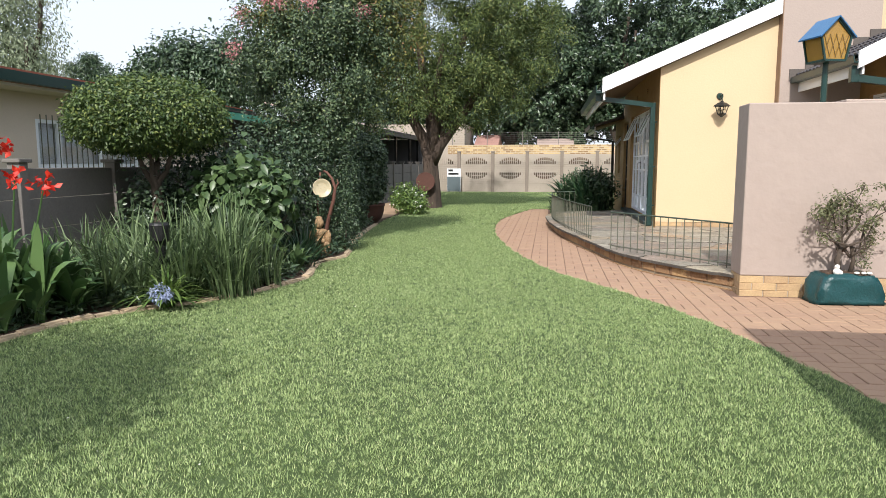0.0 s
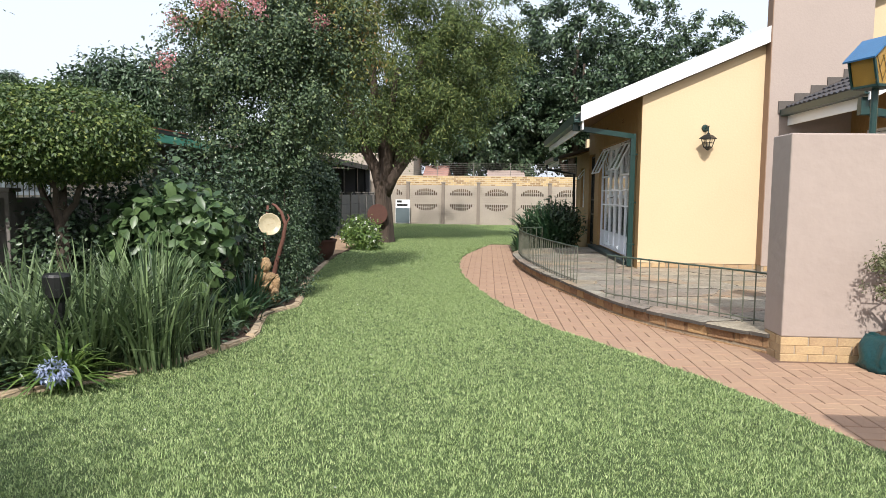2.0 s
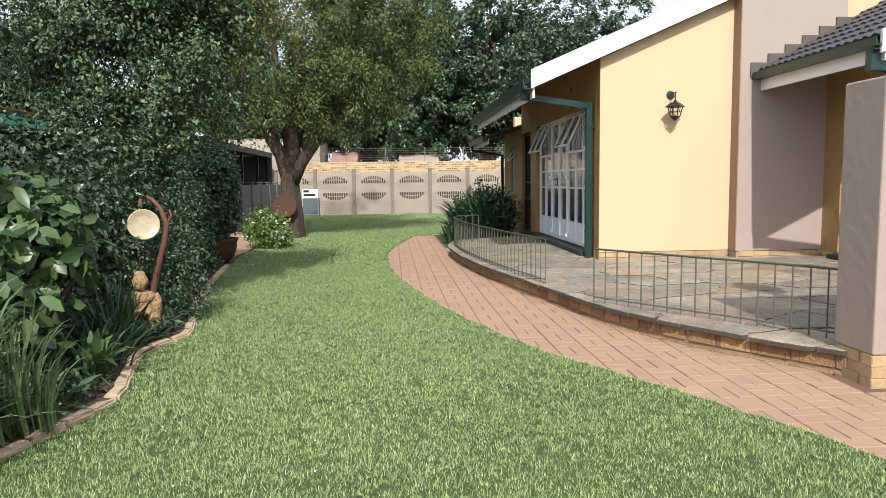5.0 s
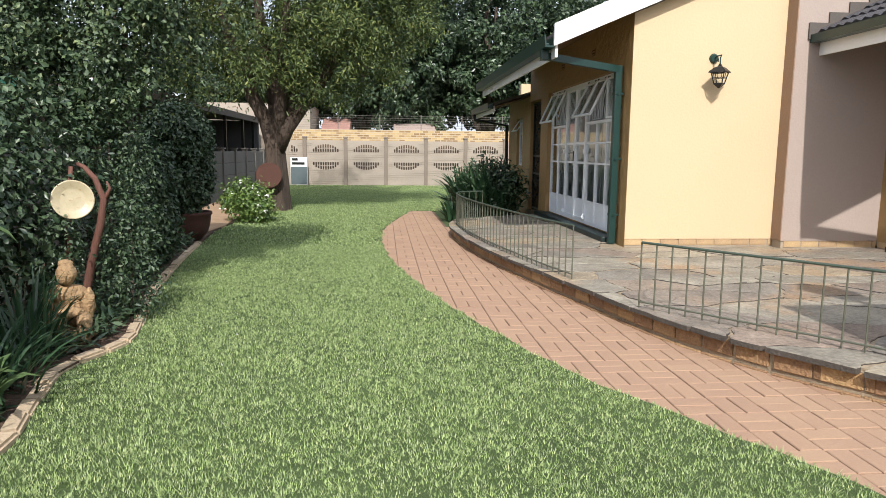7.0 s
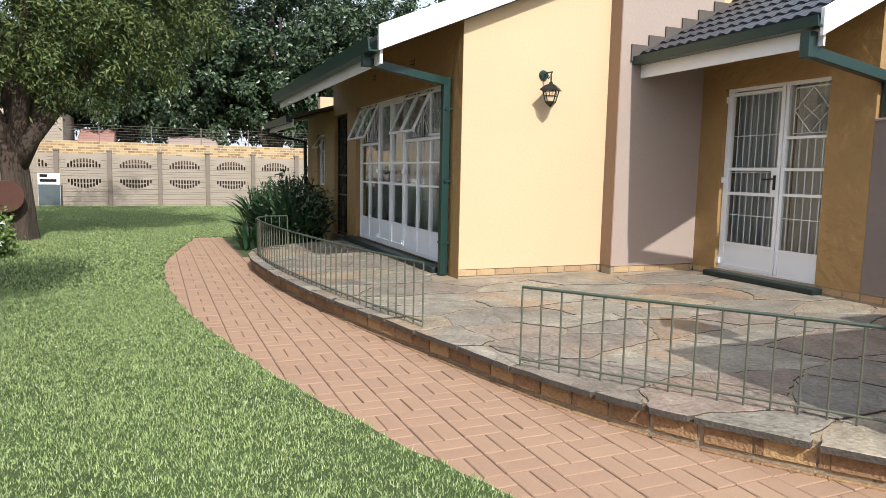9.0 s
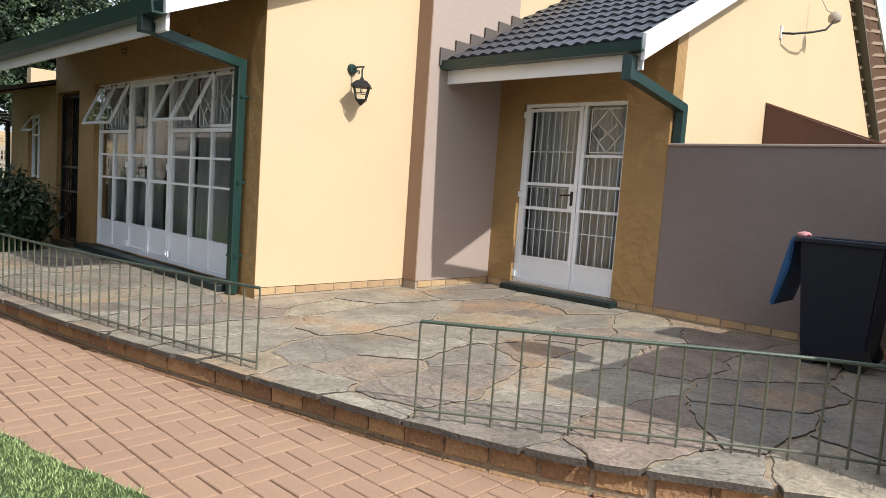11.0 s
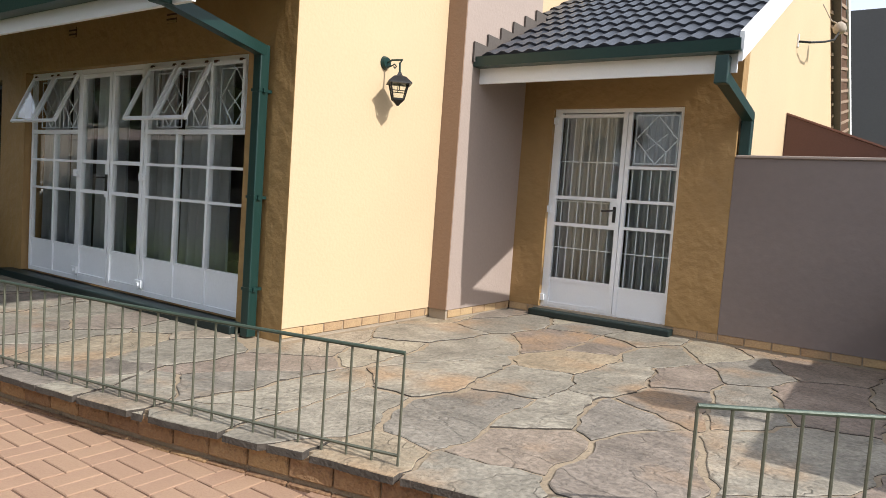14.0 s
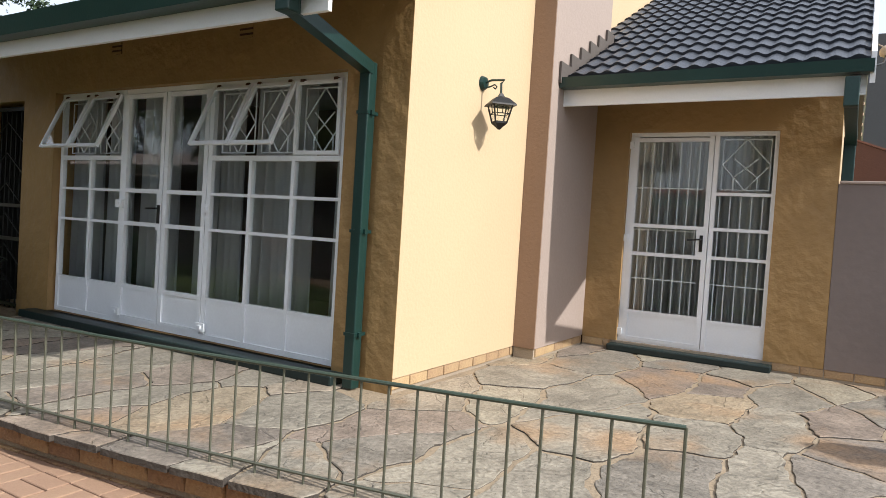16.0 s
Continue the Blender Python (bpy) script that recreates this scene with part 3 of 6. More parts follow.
setting("lawn_ground", bm, TURF, "short green turf under the grass blades", "lawn")

# bed of soil
bm = bmesh.new()
ys = [-6 + 0.3 * i for i in range(int(25.2 / 0.3) + 1)]
edge = [(curve_at(BED_EDGE, y), y) for y in ys]
prism(bm, [(-5.2, -6)] + edge + [(-5.2, ys[-1])], "z", 0.0, 0.045)
setting("flower_bed", bm, SOIL, "dark soil of the flower bed along the wall", "flower bed")
bm = bmesh.new()
prism(bm, [(-5.15, 14.6), (-3.9, 14.6), (-3.75, 16.2), (-3.9, 18.2), (-4.3, 19.1), (-5.15, 22)], "z", 0.004, 0.052)
setting("sand_patch", bm, SAND, "bare sandy soil beside the boundary wall", "ground")

# ---- paving ----
bm = bmesh.new()
ys = [-6 + 0.25 * i for i in range(103)]
left = [(curve_at(PATH_EDGE, y), y) for y in ys if y <= 19.5]
prism(bm, left + [(0.05, 19.5), (0.05, 16.0), (0.3, 16.0), (2.2, 16.0), (6.2, 16.0), (6.2, -6)], "z", 0.0, 0.012)
paving = setting("paving", bm, JOINT, "terracotta brick paving in basket weave along the patio", "paving")

# ---- raised patio ----
bm = bmesh.new()
ys = [7.3 + 0.2 * i for i in range(48)]
pe = [(curve_at(PATIO_EDGE, y) + 0.05, y) for y in ys if y <= 16.8]
prism(bm, pe + [(1.9, 16.8), (1.9, 18.4), (6.0, 18.4), (6.0, 7.3)], "z", 0.0, PATIO_Z - 0.010)
patio = setting("patio", bm, GROUT, "raised patio of crazy-paved slate with a curved front", "patio")

# ---- house ----
def wall_x(x0, x1, y0, y1, z0, z1, holes=()):
    """A wall that runs along y, with holes (y0, y1, z0, z1)."""
    bm = bmesh.new()
    cuts = sorted({y0, y1, *[h[0] for h in holes], *[h[1] for h in holes]})
    for a, b in zip(cuts, cuts[1:]):
        mid = (a + b) / 2
        hs = sorted((h[2], h[3]) for h in holes if h[0] < mid < h[1])
        z = z0
        for lo, hi in hs:
            if lo > z:
                box(bm, x0, a, z, x1, b, lo)
            z = hi
        if z < z1:
            box(bm, x0, a, z, x1, b, z1)
    bmesh.ops.remove_doubles(bm, verts=bm.verts, dist=0.0005)
    return bm


def rake(x):
    return 2.97 + 0.43 * (x - 1.9)


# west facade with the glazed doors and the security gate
setting("wall_west", wall_x(1.9, 2.12, 12.80, 18.30, PATIO_Z - 0.1, 3.05, [(13.10, 16.74, 0.262, 2.39), (17.30, 18.20, 0.1, 2.34)]), YELLOW_SHADE, "yellow textured plaster wall, coloured ochre for the deep eave's shade", "wall")
# gable wall
bm = bmesh.new()
prism(bm, [(1.9, 0.286), (10.2, 0.286), (10.2, rake(6.2)), (6.2, rake(6.2)), (1.9, rake(1.9))], "y", 12.57, 12.80)
setting("wall_gable", bm, YELLOW, "smooth pale yellow plastered gable wall in sunlight", "wall")
bm = boxes((1.896, 12.567, PATIO_Z - 0.05, 1.9, 12.80, 2.99))
setting("wall_corner", bm, YELLOW_SHADE, "rough yellow plaster return of the gable wall, coloured ochre for shade", "wall")
# chimney breast
bm = boxes((3.80, 12.36, 0.286, 5.30, 12.57, 6.4))
chim = setting("chimney_breast", bm, PINK, "pinkish brown plastered chimney breast", "chimney")
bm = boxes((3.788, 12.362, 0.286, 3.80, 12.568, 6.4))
setting("chimney_side", bm, BROWNP, "thin brown skin on the side of the chimney breast", "wall trim")
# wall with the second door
setting("wall_door_side", wall_x(5.05, 5.27, 10.14, 12.36, 0.28, 3.15, [(10.63, 12.0, 0.2, 2.40)]), YELLOW_SHADE, "yellow textured plaster wall beside the patio door, coloured ochre for shade", "wall")
# second gable
bm = bmesh.new()
prism(bm, [(5.27, 0), (13.6, 0), (13.6, 2.5), (9.86, 5.58), (5.27, 3.2)], "y", 10.14, 10.36)
prism(bm, [(5.052, 2.80), (5.27, 2.80), (5.27, 2.95), (5.052, 2.86)], "y", 10.144, 10.35)
setting("wall_second_gable", bm, YELLOW, "sunlit yellow gable wall above the garden wall", "wall")
# shade-darkened garden wall and the screen wall with brick base
setting("wall_garden", boxes((5.05, 7.4, 0.28, 5.27, 10.137, 1.92)), PINK_SHADE, "pinkish brown garden wall, plaster coloured darker for shade", "garden wall")
setting("coping_garden", boxes((5.03, 7.4, 1.92, 5.29, 10.13, 1.945), bevel=0.006), PINK, "thin plaster coping on the garden wall", "coping")
bm = boxes((1.9, 7.05, 0.22, 7.5, 7.42, 1.905), bevel=0.012)
screen = setting("wall_screen", bm, SCREENP, "pinkish brown plastered screen wall on a brick base", "garden wall")
setting("coping_screen", boxes((2.78, 7.09, 1.905, 7.5, 7.40, 1.93), bevel=0.008), PINK, "raised plaster coping on the screen wall", "coping")
# far wing
setting("wall_far_wing", wall_x(1.9, 2.12, 18.31, 20.55, 0.0, 2.45, [(19.0, 19.62, 1.05, 2.06)]), YELLOW_SHADE, "yellow plaster wall of the far wing, coloured ochre for shade", "wall")
setting("wall_far_end", boxes((2.12, 20.33, 0, 8.0, 20.55, 2.9)), YELLOW, "yellow end wall of the far wing", "wall")
setting("wall_gate_recess", boxes((3.2, 17.0, 0, 3.3, 18.4, 2.6), (2.12, 17.16, 0, 3.2, 17.26, 2.6), (2.12, 18.24, 0, 3.2, 18.3, 2.6), (2.12, 17.26, 2.45, 3.2, 18.24, 2.55)), RECESS_SHADE, "entrance recess behind the gate, coloured near black for its shade", "wall")
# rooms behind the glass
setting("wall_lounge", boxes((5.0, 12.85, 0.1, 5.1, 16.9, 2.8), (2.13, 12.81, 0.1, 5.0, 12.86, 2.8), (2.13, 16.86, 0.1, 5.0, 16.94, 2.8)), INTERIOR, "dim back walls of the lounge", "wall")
setting("floor_lounge", boxes((2.12, 12.86, 0.1, 5.0, 16.86, 0.25)), TIMBER, "dark floor of the lounge", "floor")
setting("ceiling_lounge", boxes((2.12, 12.86, 2.75, 5.0, 16.86, 2.8)), WHITE, "white lounge ceiling", "ceiling")
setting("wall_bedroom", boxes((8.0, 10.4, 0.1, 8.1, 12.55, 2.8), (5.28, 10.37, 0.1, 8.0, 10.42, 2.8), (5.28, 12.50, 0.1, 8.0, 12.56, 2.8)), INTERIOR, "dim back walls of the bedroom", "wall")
setting("floor_bedroom", boxes((5.27, 10.42, 0.1, 8.0, 12.5, 0.25)), TIMBER, "dark floor of the bedroom", "floor")
setting("ceiling_bedroom", boxes((5.27, 10.42, 2.7, 8.0, 12.5, 2.78)), WHITE, "white bedroom ceiling", "ceiling")

# brick plinths: one course, pieces under a mortar strip
BRICK_L, BRICK_H = 0.222, 0.073


def brick_mesh(lx, ly, lz):
    bm = bmesh.new()
    box(bm, -lx / 2, -ly / 2, -lz / 2, lx / 2, ly / 2, lz / 2)
    bmesh.ops.bevel(bm, geom=list(bm.edges), offset=0.005, segments=1, affect="EDGES")
    return solid("brick", bm, BRICK)


BRICK_ME = brick_mesh(BRICK_L, 0.10, BRICK_H)
TALL_ME = brick_mesh(BRICK_L, 0.10, 0.095)
TALL_ME.materials[0] = EDGEBRICK
LOW_ME = brick_mesh(BRICK_L, 0.10, BRICK_H)
LOW_ME.materials[0] = EDGEBRICK
b_rng = random.Random(5)


def course(parent, a, b, z, me=BRICK_ME, shift=0.0, depth=0.0):
    """A row of bricks from a to b, their faces on that line."""
    a, b = Vector((*a, 0)), Vector((*b, 0))
    d = (b - a).normalized()
    n = Vector((d.y, -d.x, 0))
    total = (b - a).length
    s = -shift
    ang = math.degrees(math.atan2(d.y, d.x))
    while s < total - 0.03:
        lo, hi = max(0, s), min(total, s + BRICK_L)
        if hi - lo > 0.03:
            c = a + d * (lo + hi) / 2 - n * (0.05 + depth + b_rng.uniform(-0.003, 0.003))
            m = pose(c.x, c.y, z, 0, 0, ang + b_rng.uniform(-0.6, 0.6)) @ Matrix.Diagonal(((hi - lo) / BRICK_L, 1, 1, 1))
            piece("brick", me, parent, m)
        s += BRICK_L + 0.01


def plinth(name, x0, y0, x1, y1, label):
    return setting(name, boxes((x0, y0, PATIO_Z - 0.06, x1, y1, 0.279)), MORTAR, label, "plinth")


P1 = plinth("plinth_gable", 1.905, 12.585, 3.83, 12.80, "one course of yellow bricks under the gable wall")
P2 = plinth("plinth_chimney", 3.81, 12.375, 5.05, 12.57, "one course of yellow bricks under the chimney breast")
P3 = plinth("plinth_door_side", 5.065, 10.14, 5.27, 12.36, "one course of yellow bricks under the door wall")
P4 = plinth("plinth_garden", 5.065, 7.42, 5.27, 10.14, "one course of yellow bricks under the garden wall")
P5 = setting("plinth_screen", boxes((1.915, 7.065, 0.0, 7.5, 7.41, 0.219)), MORTAR, "three courses of yellow bricks under the screen wall", "plinth")
P6 = plinth("plinth_west", 1.915, 16.76, 2.1, 17.28, "brick course under the pier")

# patio front: bricks and a slate lip
bm = bmesh.new()
pe2 = [(curve_at(PATIO_EDGE, y) + 0.035, y) for y in ys if y <= 16.8]
prism(bm, pe2 + [(p[0] + 0.12, p[1]) for p in pe2[::-1]], "z", 0.0, PATIO_Z - 0.03)
P7 = setting("patio_edge", bm, GROUT, "brick front of the raised patio", "retaining wall")

# ---- main roof over the west facade ----
def roof_slab(bm, x0, z0, x1, z1, y0, y1, th):
    return prism(bm, [(x0, z0), (x1, z1), (x1, z1 - th), (x0, z0 - th)], "y", y0, y1)


roof = thing("main_roof", (3, 15, 2.8), "low-pitched roof with white barge board and green gutter", "roof", kind="structure")
bm = roof_slab(bmesh.new(), 0.92, 2.72, 6.2, 2.72 + 0.43 * 5.28, 12.45, 18.3, 0.06)
part("sheeting", bm, DARKROOF, roof, "dark roof sheeting")
bm = roof_slab(bmesh.new(), 0.98, 2.655, 6.2, 2.655 + 0.43 * 5.22, 12.46, 18.29, 0.02)
part("soffit", bm, SOFFIT, roof, "soffit boards coloured dark brown for eave shade")
bm = roof_slab(bmesh.new(), 0.90, 2.80, 6.2, 2.80 + 0.43 * 5.3, 12.40, 12.447, 0.25)
part("barge_board", bm, WHITE, roof, "wide white barge board")
part("fascia", boxes((0.925, 12.45, 2.43, 0.955, 18.3, 2.64)), WHITE, roof, "white fascia board")
bm = bmesh.new()
prism(bm, [(0.80, 2.54), (0.92, 2.54), (0.92, 2.67), (0.905, 2.67), (0.905, 2.555), (0.815, 2.555), (0.80, 2.675), (0.785, 2.675)], "y", 12.42, 18.32)
part("gutter", bm, GREEN, roof, "dark green gutter")

pipe = thing("downpipe", (1.80, 12.72, 0.19), "dark green square downpipe clipped to the facade", "downpipe")
bm = bmesh.new()
box(bm, 0.805, 12.62, 2.42, 0.895, 12.72, 2.61, 0.008)
part("outlet", bm, GREEN, pipe)
bm = bmesh.new()
bar(bm, (0.85, 12.67, 2.47), (1.835, 12.862, 2.355), 0.08, 0.08)
part("offset_pipe", bm, GREEN, pipe)
bm = bmesh.new()
box(bm, 1.785, 12.82, PATIO_Z, 1.87, 12.905, 2.40, 0.008)
part("upright_pipe", bm, GREEN, pipe)
for z in (0.55, 1.25, 2.05):
    part("clip", boxes((1.78, 12.815, z, 1.9, 12.91, z + 0.022), (1.81, 12.80, z - 0.004, 1.84, 12.815, z + 0.026)), GREEN, pipe)

# lower roof of the far wing
roof3 = thing("far_roof", (2, 19.5, 2.3), "low roof of the far wing with green gutter", "roof", kind="structure")
part("sheeting", roof_slab(bmesh.new(), 1.15, 2.32, 6.2, 2.32 + 0.3 * 5.05, 18.32, 20.9, 0.06), DARKROOF, roof3)
part("soffit", roof_slab(bmesh.new(), 1.2, 2.255, 6.2, 2.255 + 0.3 * 5.0, 18.32, 20.88, 0.02), SOFFIT, roof3)
part("fascia", boxes((1.15, 18.32, 2.12, 1.18, 20.9, 2.26)), WHITE, roof3, "white fascia board")
part("gutter", prism(bmesh.new(), [(1.04, 2.2), (1.15, 2.2), (1.15, 2.31), (1.135, 2.31), (1.135, 2.215), (1.055, 2.215), (1.045, 2.315), (1.03, 2.315)], "y", 18.3, 20.92), GREEN, roof3, "dark green gutter")
bm = bmesh.new()
tube(bm, [(1.09, 20.7, 2.2), (1.09, 20.7, 2.08), (1.82, 20.45, 1.95), (1.84, 20.45, 0.0)], 0.04, 8)
part("downpipe", bm, BLACK, roof3)

# ---- tiled roof over the patio door ----
S2 = 0.51
roof2 = thing("tiled_roof", (6, 11.3, 2.7), "charcoal concrete tile roof with white fascia and green gutter", "roof", kind="structure")
ROOF2_X, ROOF2_Z = 4.08, 2.74
part("underlay", roof_slab(bmesh.new(), ROOF2_X + 0.02, ROOF2_Z - 0.01, 9.9, ROOF2_Z - 0.01 + S2 * 5.8, 9.98, 12.56, 0.05), DARKROOF, roof2)
part("soffit", roof_slab(bmesh.new(), 4.12, 2.69, 5.05, 2.69 + S2 * 0.93, 9.99, 12.36, 0.015), SOFFIT, roof2, "soffit boards coloured dark brown for eave shade")
part("fascia", boxes((4.09, 9.99, 2.50, 4.115, 12.36, 2.70)), WHITE, roof2, "white fascia board")
part("barge_board", roof_slab(bmesh.new(), 4.02, 2.80, 9.92, 2.80 + S2 * 5.9, 9.94, 9.975, 0.23), WHITE, roof2, "wide white barge board")
part("back_slope", roof_slab(bmesh.new(), 9.9, 5.72, 13.9, 2.42, 10.0, 12.5, 0.06), DARKROOF, roof2)
V_TOP, V_LOW = Vector((11.2, 10.0, 5.27)), Vector((15.3, 10.0, 2.88))
W_TOP, W_LOW = Vector((10.3, 10.14, 5.24)), Vector((13.7, 10.14, 2.44))
bm = bmesh.new()
q = [bm.verts.new(p) for p in (V_TOP, V_LOW, W_LOW, W_TOP)]
q2 = [bm.verts.new(p + Vector((0, 0, 0.04))) for p in (V_TOP, V_LOW, W_LOW, W_TOP)]
bm.faces.new(q)
bm.faces.new(q2[::-1])
for k in range(4):
    bm.faces.new((q[k], q2[k], q2[(k + 1) % 4], q[(k + 1) % 4]))
bmesh.ops.recalc_face_normals(bm, faces=bm.faces)
part("verge_soffit", bm, TIMBER, roof2, "brown open verge")
part("barge_board", bar(bmesh.new(), V_TOP + Vector((0.06, -0.02, 0.1)), V_LOW + Vector((0.06, -0.02, 0.1)), 0.03, 0.22), WHITE, roof2, "white barge board")
for i in range(16):
    f = (i + 0.5) / 16
    part("rafter", bar(bmesh.new(), V_TOP.lerp(V_LOW, f) - Vector((0, 0, 0.03)), W_TOP.lerp(W_LOW, f) - Vector((0, 0, 0.03)), 0.04, 0.05), RAFTER, roof2, "weathered timber rafter end")
part("gutter", prism(bmesh.new(), [(3.965, 2.645), (4.085, 2.645), (4.085, 2.725), (4.07, 2.725), (4.07, 2.66), (3.98, 2.66), (3.965, 2.735), (3.95, 2.735)], "y", 9.95, 12.4), GREEN, roof2, "dark green gutter")
bm = bmesh.new()
for i in range(6):
    y = 12.335
    x = 3.93 + i * 0.24
    box(bm, x, y, 2.70 + (x - 3.96) * S2, x + 0.24, y + 0.02, 2.89 + (x - 3.96) * S2)
part("flashing", bm, DARKROOF, roof2, "stepped grey flashing")
pipe2 = thing("downpipe", (5.0, 10.08, 1.9), "green square downpipe at the gable corner", "downpipe")
part("outlet", box(bmesh.new(), 3.975, 10.03, 2.40, 4.075, 10.13, 2.62, 0.008), GREEN, pipe2)
part("offset_pipe", bar(bmesh.new(), (4.03, 10.08, 2.46), (5.14, 10.07, 2.30), 0.09, 0.09), GREEN, pipe2)
part("upright_pipe", box(bmesh.new(), 5.09, 10.03, 1.945, 5.185, 10.125, 2.34, 0.008), GREEN, pipe2)

# tiles: one wavy interlocking profile, shared by all
TW, TL = 0.30, 0.30
bm = bmesh.new()
prof = [(i / 12 * TW, 0.013 * (1 - math.cos(4 * math.pi * i / 12))) for i in range(13)]
rows_t = []
for dx, dz in ((0.0, -0.012), (0.0, 0.012), (TL + 0.03, 0.0)):
    rows_t.append([bm.verts.new((dx, y, h + dz + (0.014 if dx == 0 and dz > 0 else 0))) for y, h in prof])
for a, b in zip(rows_t, rows_t[1:]):
    for k in range(12):
        bm.faces.new((a[k], a[k + 1], b[k + 1], b[k]))
bmesh.ops.recalc_face_normals(bm, faces=bm.faces)
TILE_ME = solid("roof_tile", bm, TILE)
tilt = math.degrees(math.atan(S2))
c2, s2 = math.cos(math.atan(S2)), math.sin(math.atan(S2))
for i in range(22):
    for j in range(10):
        d = i * TL
        x, z = ROOF2_X - 0.05 + d * c2, ROOF2_Z - 0.02 + d * s2 + 0.02
        y = 9.98 + j * TW * 0.965
        if y + TW > 12.60 or (y + TW > 12.38 and x < 5.2 and y > 12.2):
            continue
        piece("roof_tile", TILE_ME, roof2, pose(x, y, z, 0, -tilt, 0))

# unseen roof and walls added behind the walk's start to shade the paving
setting("shade_roof", boxes((1.45, -4.5, 2.85, 7.0, 2.3, 3.0)), DARKROOF, "unseen flat roof added to shade the paving", "roof")
setting("shade_roof_wall", boxes((4.5, -4.5, 0.0, 4.7, 1.6, 2.85)), YELLOW, "added yellow wall under the unseen roof", "wall")
setting("shade_roof_end", boxes((1.95, -4.5, 0.0, 4.5, -4.3, 2.85)), YELLOW, "added yellow end wall under the unseen roof", "wall")

# ---- glazed doors of the west facade ----
def steel(bm, y0, z0, y1, z1, x0, x1):
    box(bm, x0, y0, z0, x1, y1, z1)


def glaze(parent, y0, z0, y1, z1, x):
    """One pane under a door or window part."""
    ob = part("pane", boxes((x, y0, z0, x + 0.005, y1, z1)), GLASS, parent)
    ob.visible_shadow = False


def lattice(parent, y0, z0, y1, z1, x):
    """Burglar bars in a nested diamond."""
    bm = bmesh.new()
    ym, zm, w = (y0 + y1) / 2, (z0 + z1) / 2, y1 - y0
    r = 0.006
    pts = {"l": (y0, zm), "r": (y1, zm), "t": (ym, z1), "b": (ym, z0)}
    for a, b in (("l", "t"), ("t", "r"), ("r", "b"), ("b", "l")):
        tube(bm, [(x, *pts[a]), (x, *pts[b])], r, 5)
    for sy in (0.25, 0.75):
        tube(bm, [(x, y0 + w * sy, z0 + (z1 - z0) * 0.25), (x, y0 + w * (1 - sy), z0 + (z1 - z0) * 0.62)], r, 5)
        tube(bm, [(x, y0 + w * sy, z0), (x, y0 + w * sy, z0 + (z1 - z0) * 0.25)], r, 5)
    for z in (z0, z1):
        tube(bm, [(x, y0, z), (x, y1, z)], r, 5)
    for y in (y0, y1):
        tube(bm, [(x, y, z0), (x, y, z1)], r, 5)
    part("burglar_bars", bm, WHITE_STEEL, parent, "white steel burglar bars")


win = thing("window_1", (2.0, 14.8, 0.27), "white steel glazed double doors with side lights and open top sashes", "glazed door", kind="structure")
X0, X1 = 1.965, 2.005
bm = bmesh.new()
for y in (13.135, 14.53, 15.705, 16.675):
    steel(bm, y, 0.27, y + 0.045, 2.385, X0, X1)
for z in (0.27, 2.34):
    steel(bm, 13.135, z, 16.72, z + 0.045, X0 + 0.003, X1 - 0.003)
part("window_frame", bm, WHITE_STEEL, win)
PANEL_Z, TRANS_Z = 0.61, 1.75


def side_light(y0, y1, n, name):
    w = (y1 - y0) / n
    bm = bmesh.new()
    steel(bm, y0, 0.315, y1, PANEL_Z, X0 + 0.012, X1 - 0.008)
    for i in range(1, n):
        steel(bm, y0 + i * w - 0.016, 0.315, y0 + i * w + 0.016, TRANS_Z, X0 - 0.002, X1 + 0.002)
    for z in (PANEL_Z, 1.18, 1.475):
        steel(bm, y0, z - 0.012, y1, z + 0.012, X0 + 0.002, X1 - 0.002)
    steel(bm, y0, TRANS_Z, y1, TRANS_Z + 0.04, X0 - 0.004, X1 + 0.004)
    ob = part(name, bm, WHITE_STEEL, win)
    for i in range(n):
        for a, b in ((PANEL_Z, 1.18), (1.18, 1.475), (1.475, TRANS_Z)):
            glaze(ob, y0 + i * w + 0.014, a + 0.01, y0 + (i + 1) * w - 0.014, b - 0.01, 1.985)
    for i in range(n):
        lattice(ob, y0 + i * w + 0.04, TRANS_Z + 0.07, y0 + (i + 1) * w - 0.04, 2.30, 2.03)
    return ob


side_light(13.18, 14.53, 3, "side_light")
side_light(15.75, 16.675, 2, "side_light")


def sash(y0, y1, opening):
    """A top-hung sash, swung out by that many degrees."""
    bm = bmesh.new()
    h = 2.34 - TRANS_Z - 0.045
    for a in (0, y1 - y0 - 0.03):
        box(bm, -0.014, a, -h, 0.014, a + 0.03, 0)
    for z in (-0.03, -h):
        box(bm, -0.011, 0.001, z + 0.001, 0.011, y1 - y0 - 0.001, z + 0.029)
    m = pose(1.955, y0, 2.34, 0, 0, 0) @ pose(0, 0, 0, 0, opening, 0)
    ob = put(new("top_sash", solid("top_sash", bm, WHITE_STEEL)), win, m)
    tagged(ob, "top-hung white sash, swung open" if opening else "")
    pb = boxes((-0.003, 0.02, -h + 0.02, 0.003, y1 - y0 - 0.02, -0.02))
    p = put(new("pane", solid("pane", pb, GLASS)), ob, m)
    p.visible_shadow = False
    hb = boxes((-0.017, 0.04, -0.008, 0.02, 0.075, 0.012), (-0.017, y1 - y0 - 0.075, -0.008, 0.02, y1 - y0 - 0.04, 0.012))
    put(new("hinge", solid("hinge", hb, RUST)), ob, m)


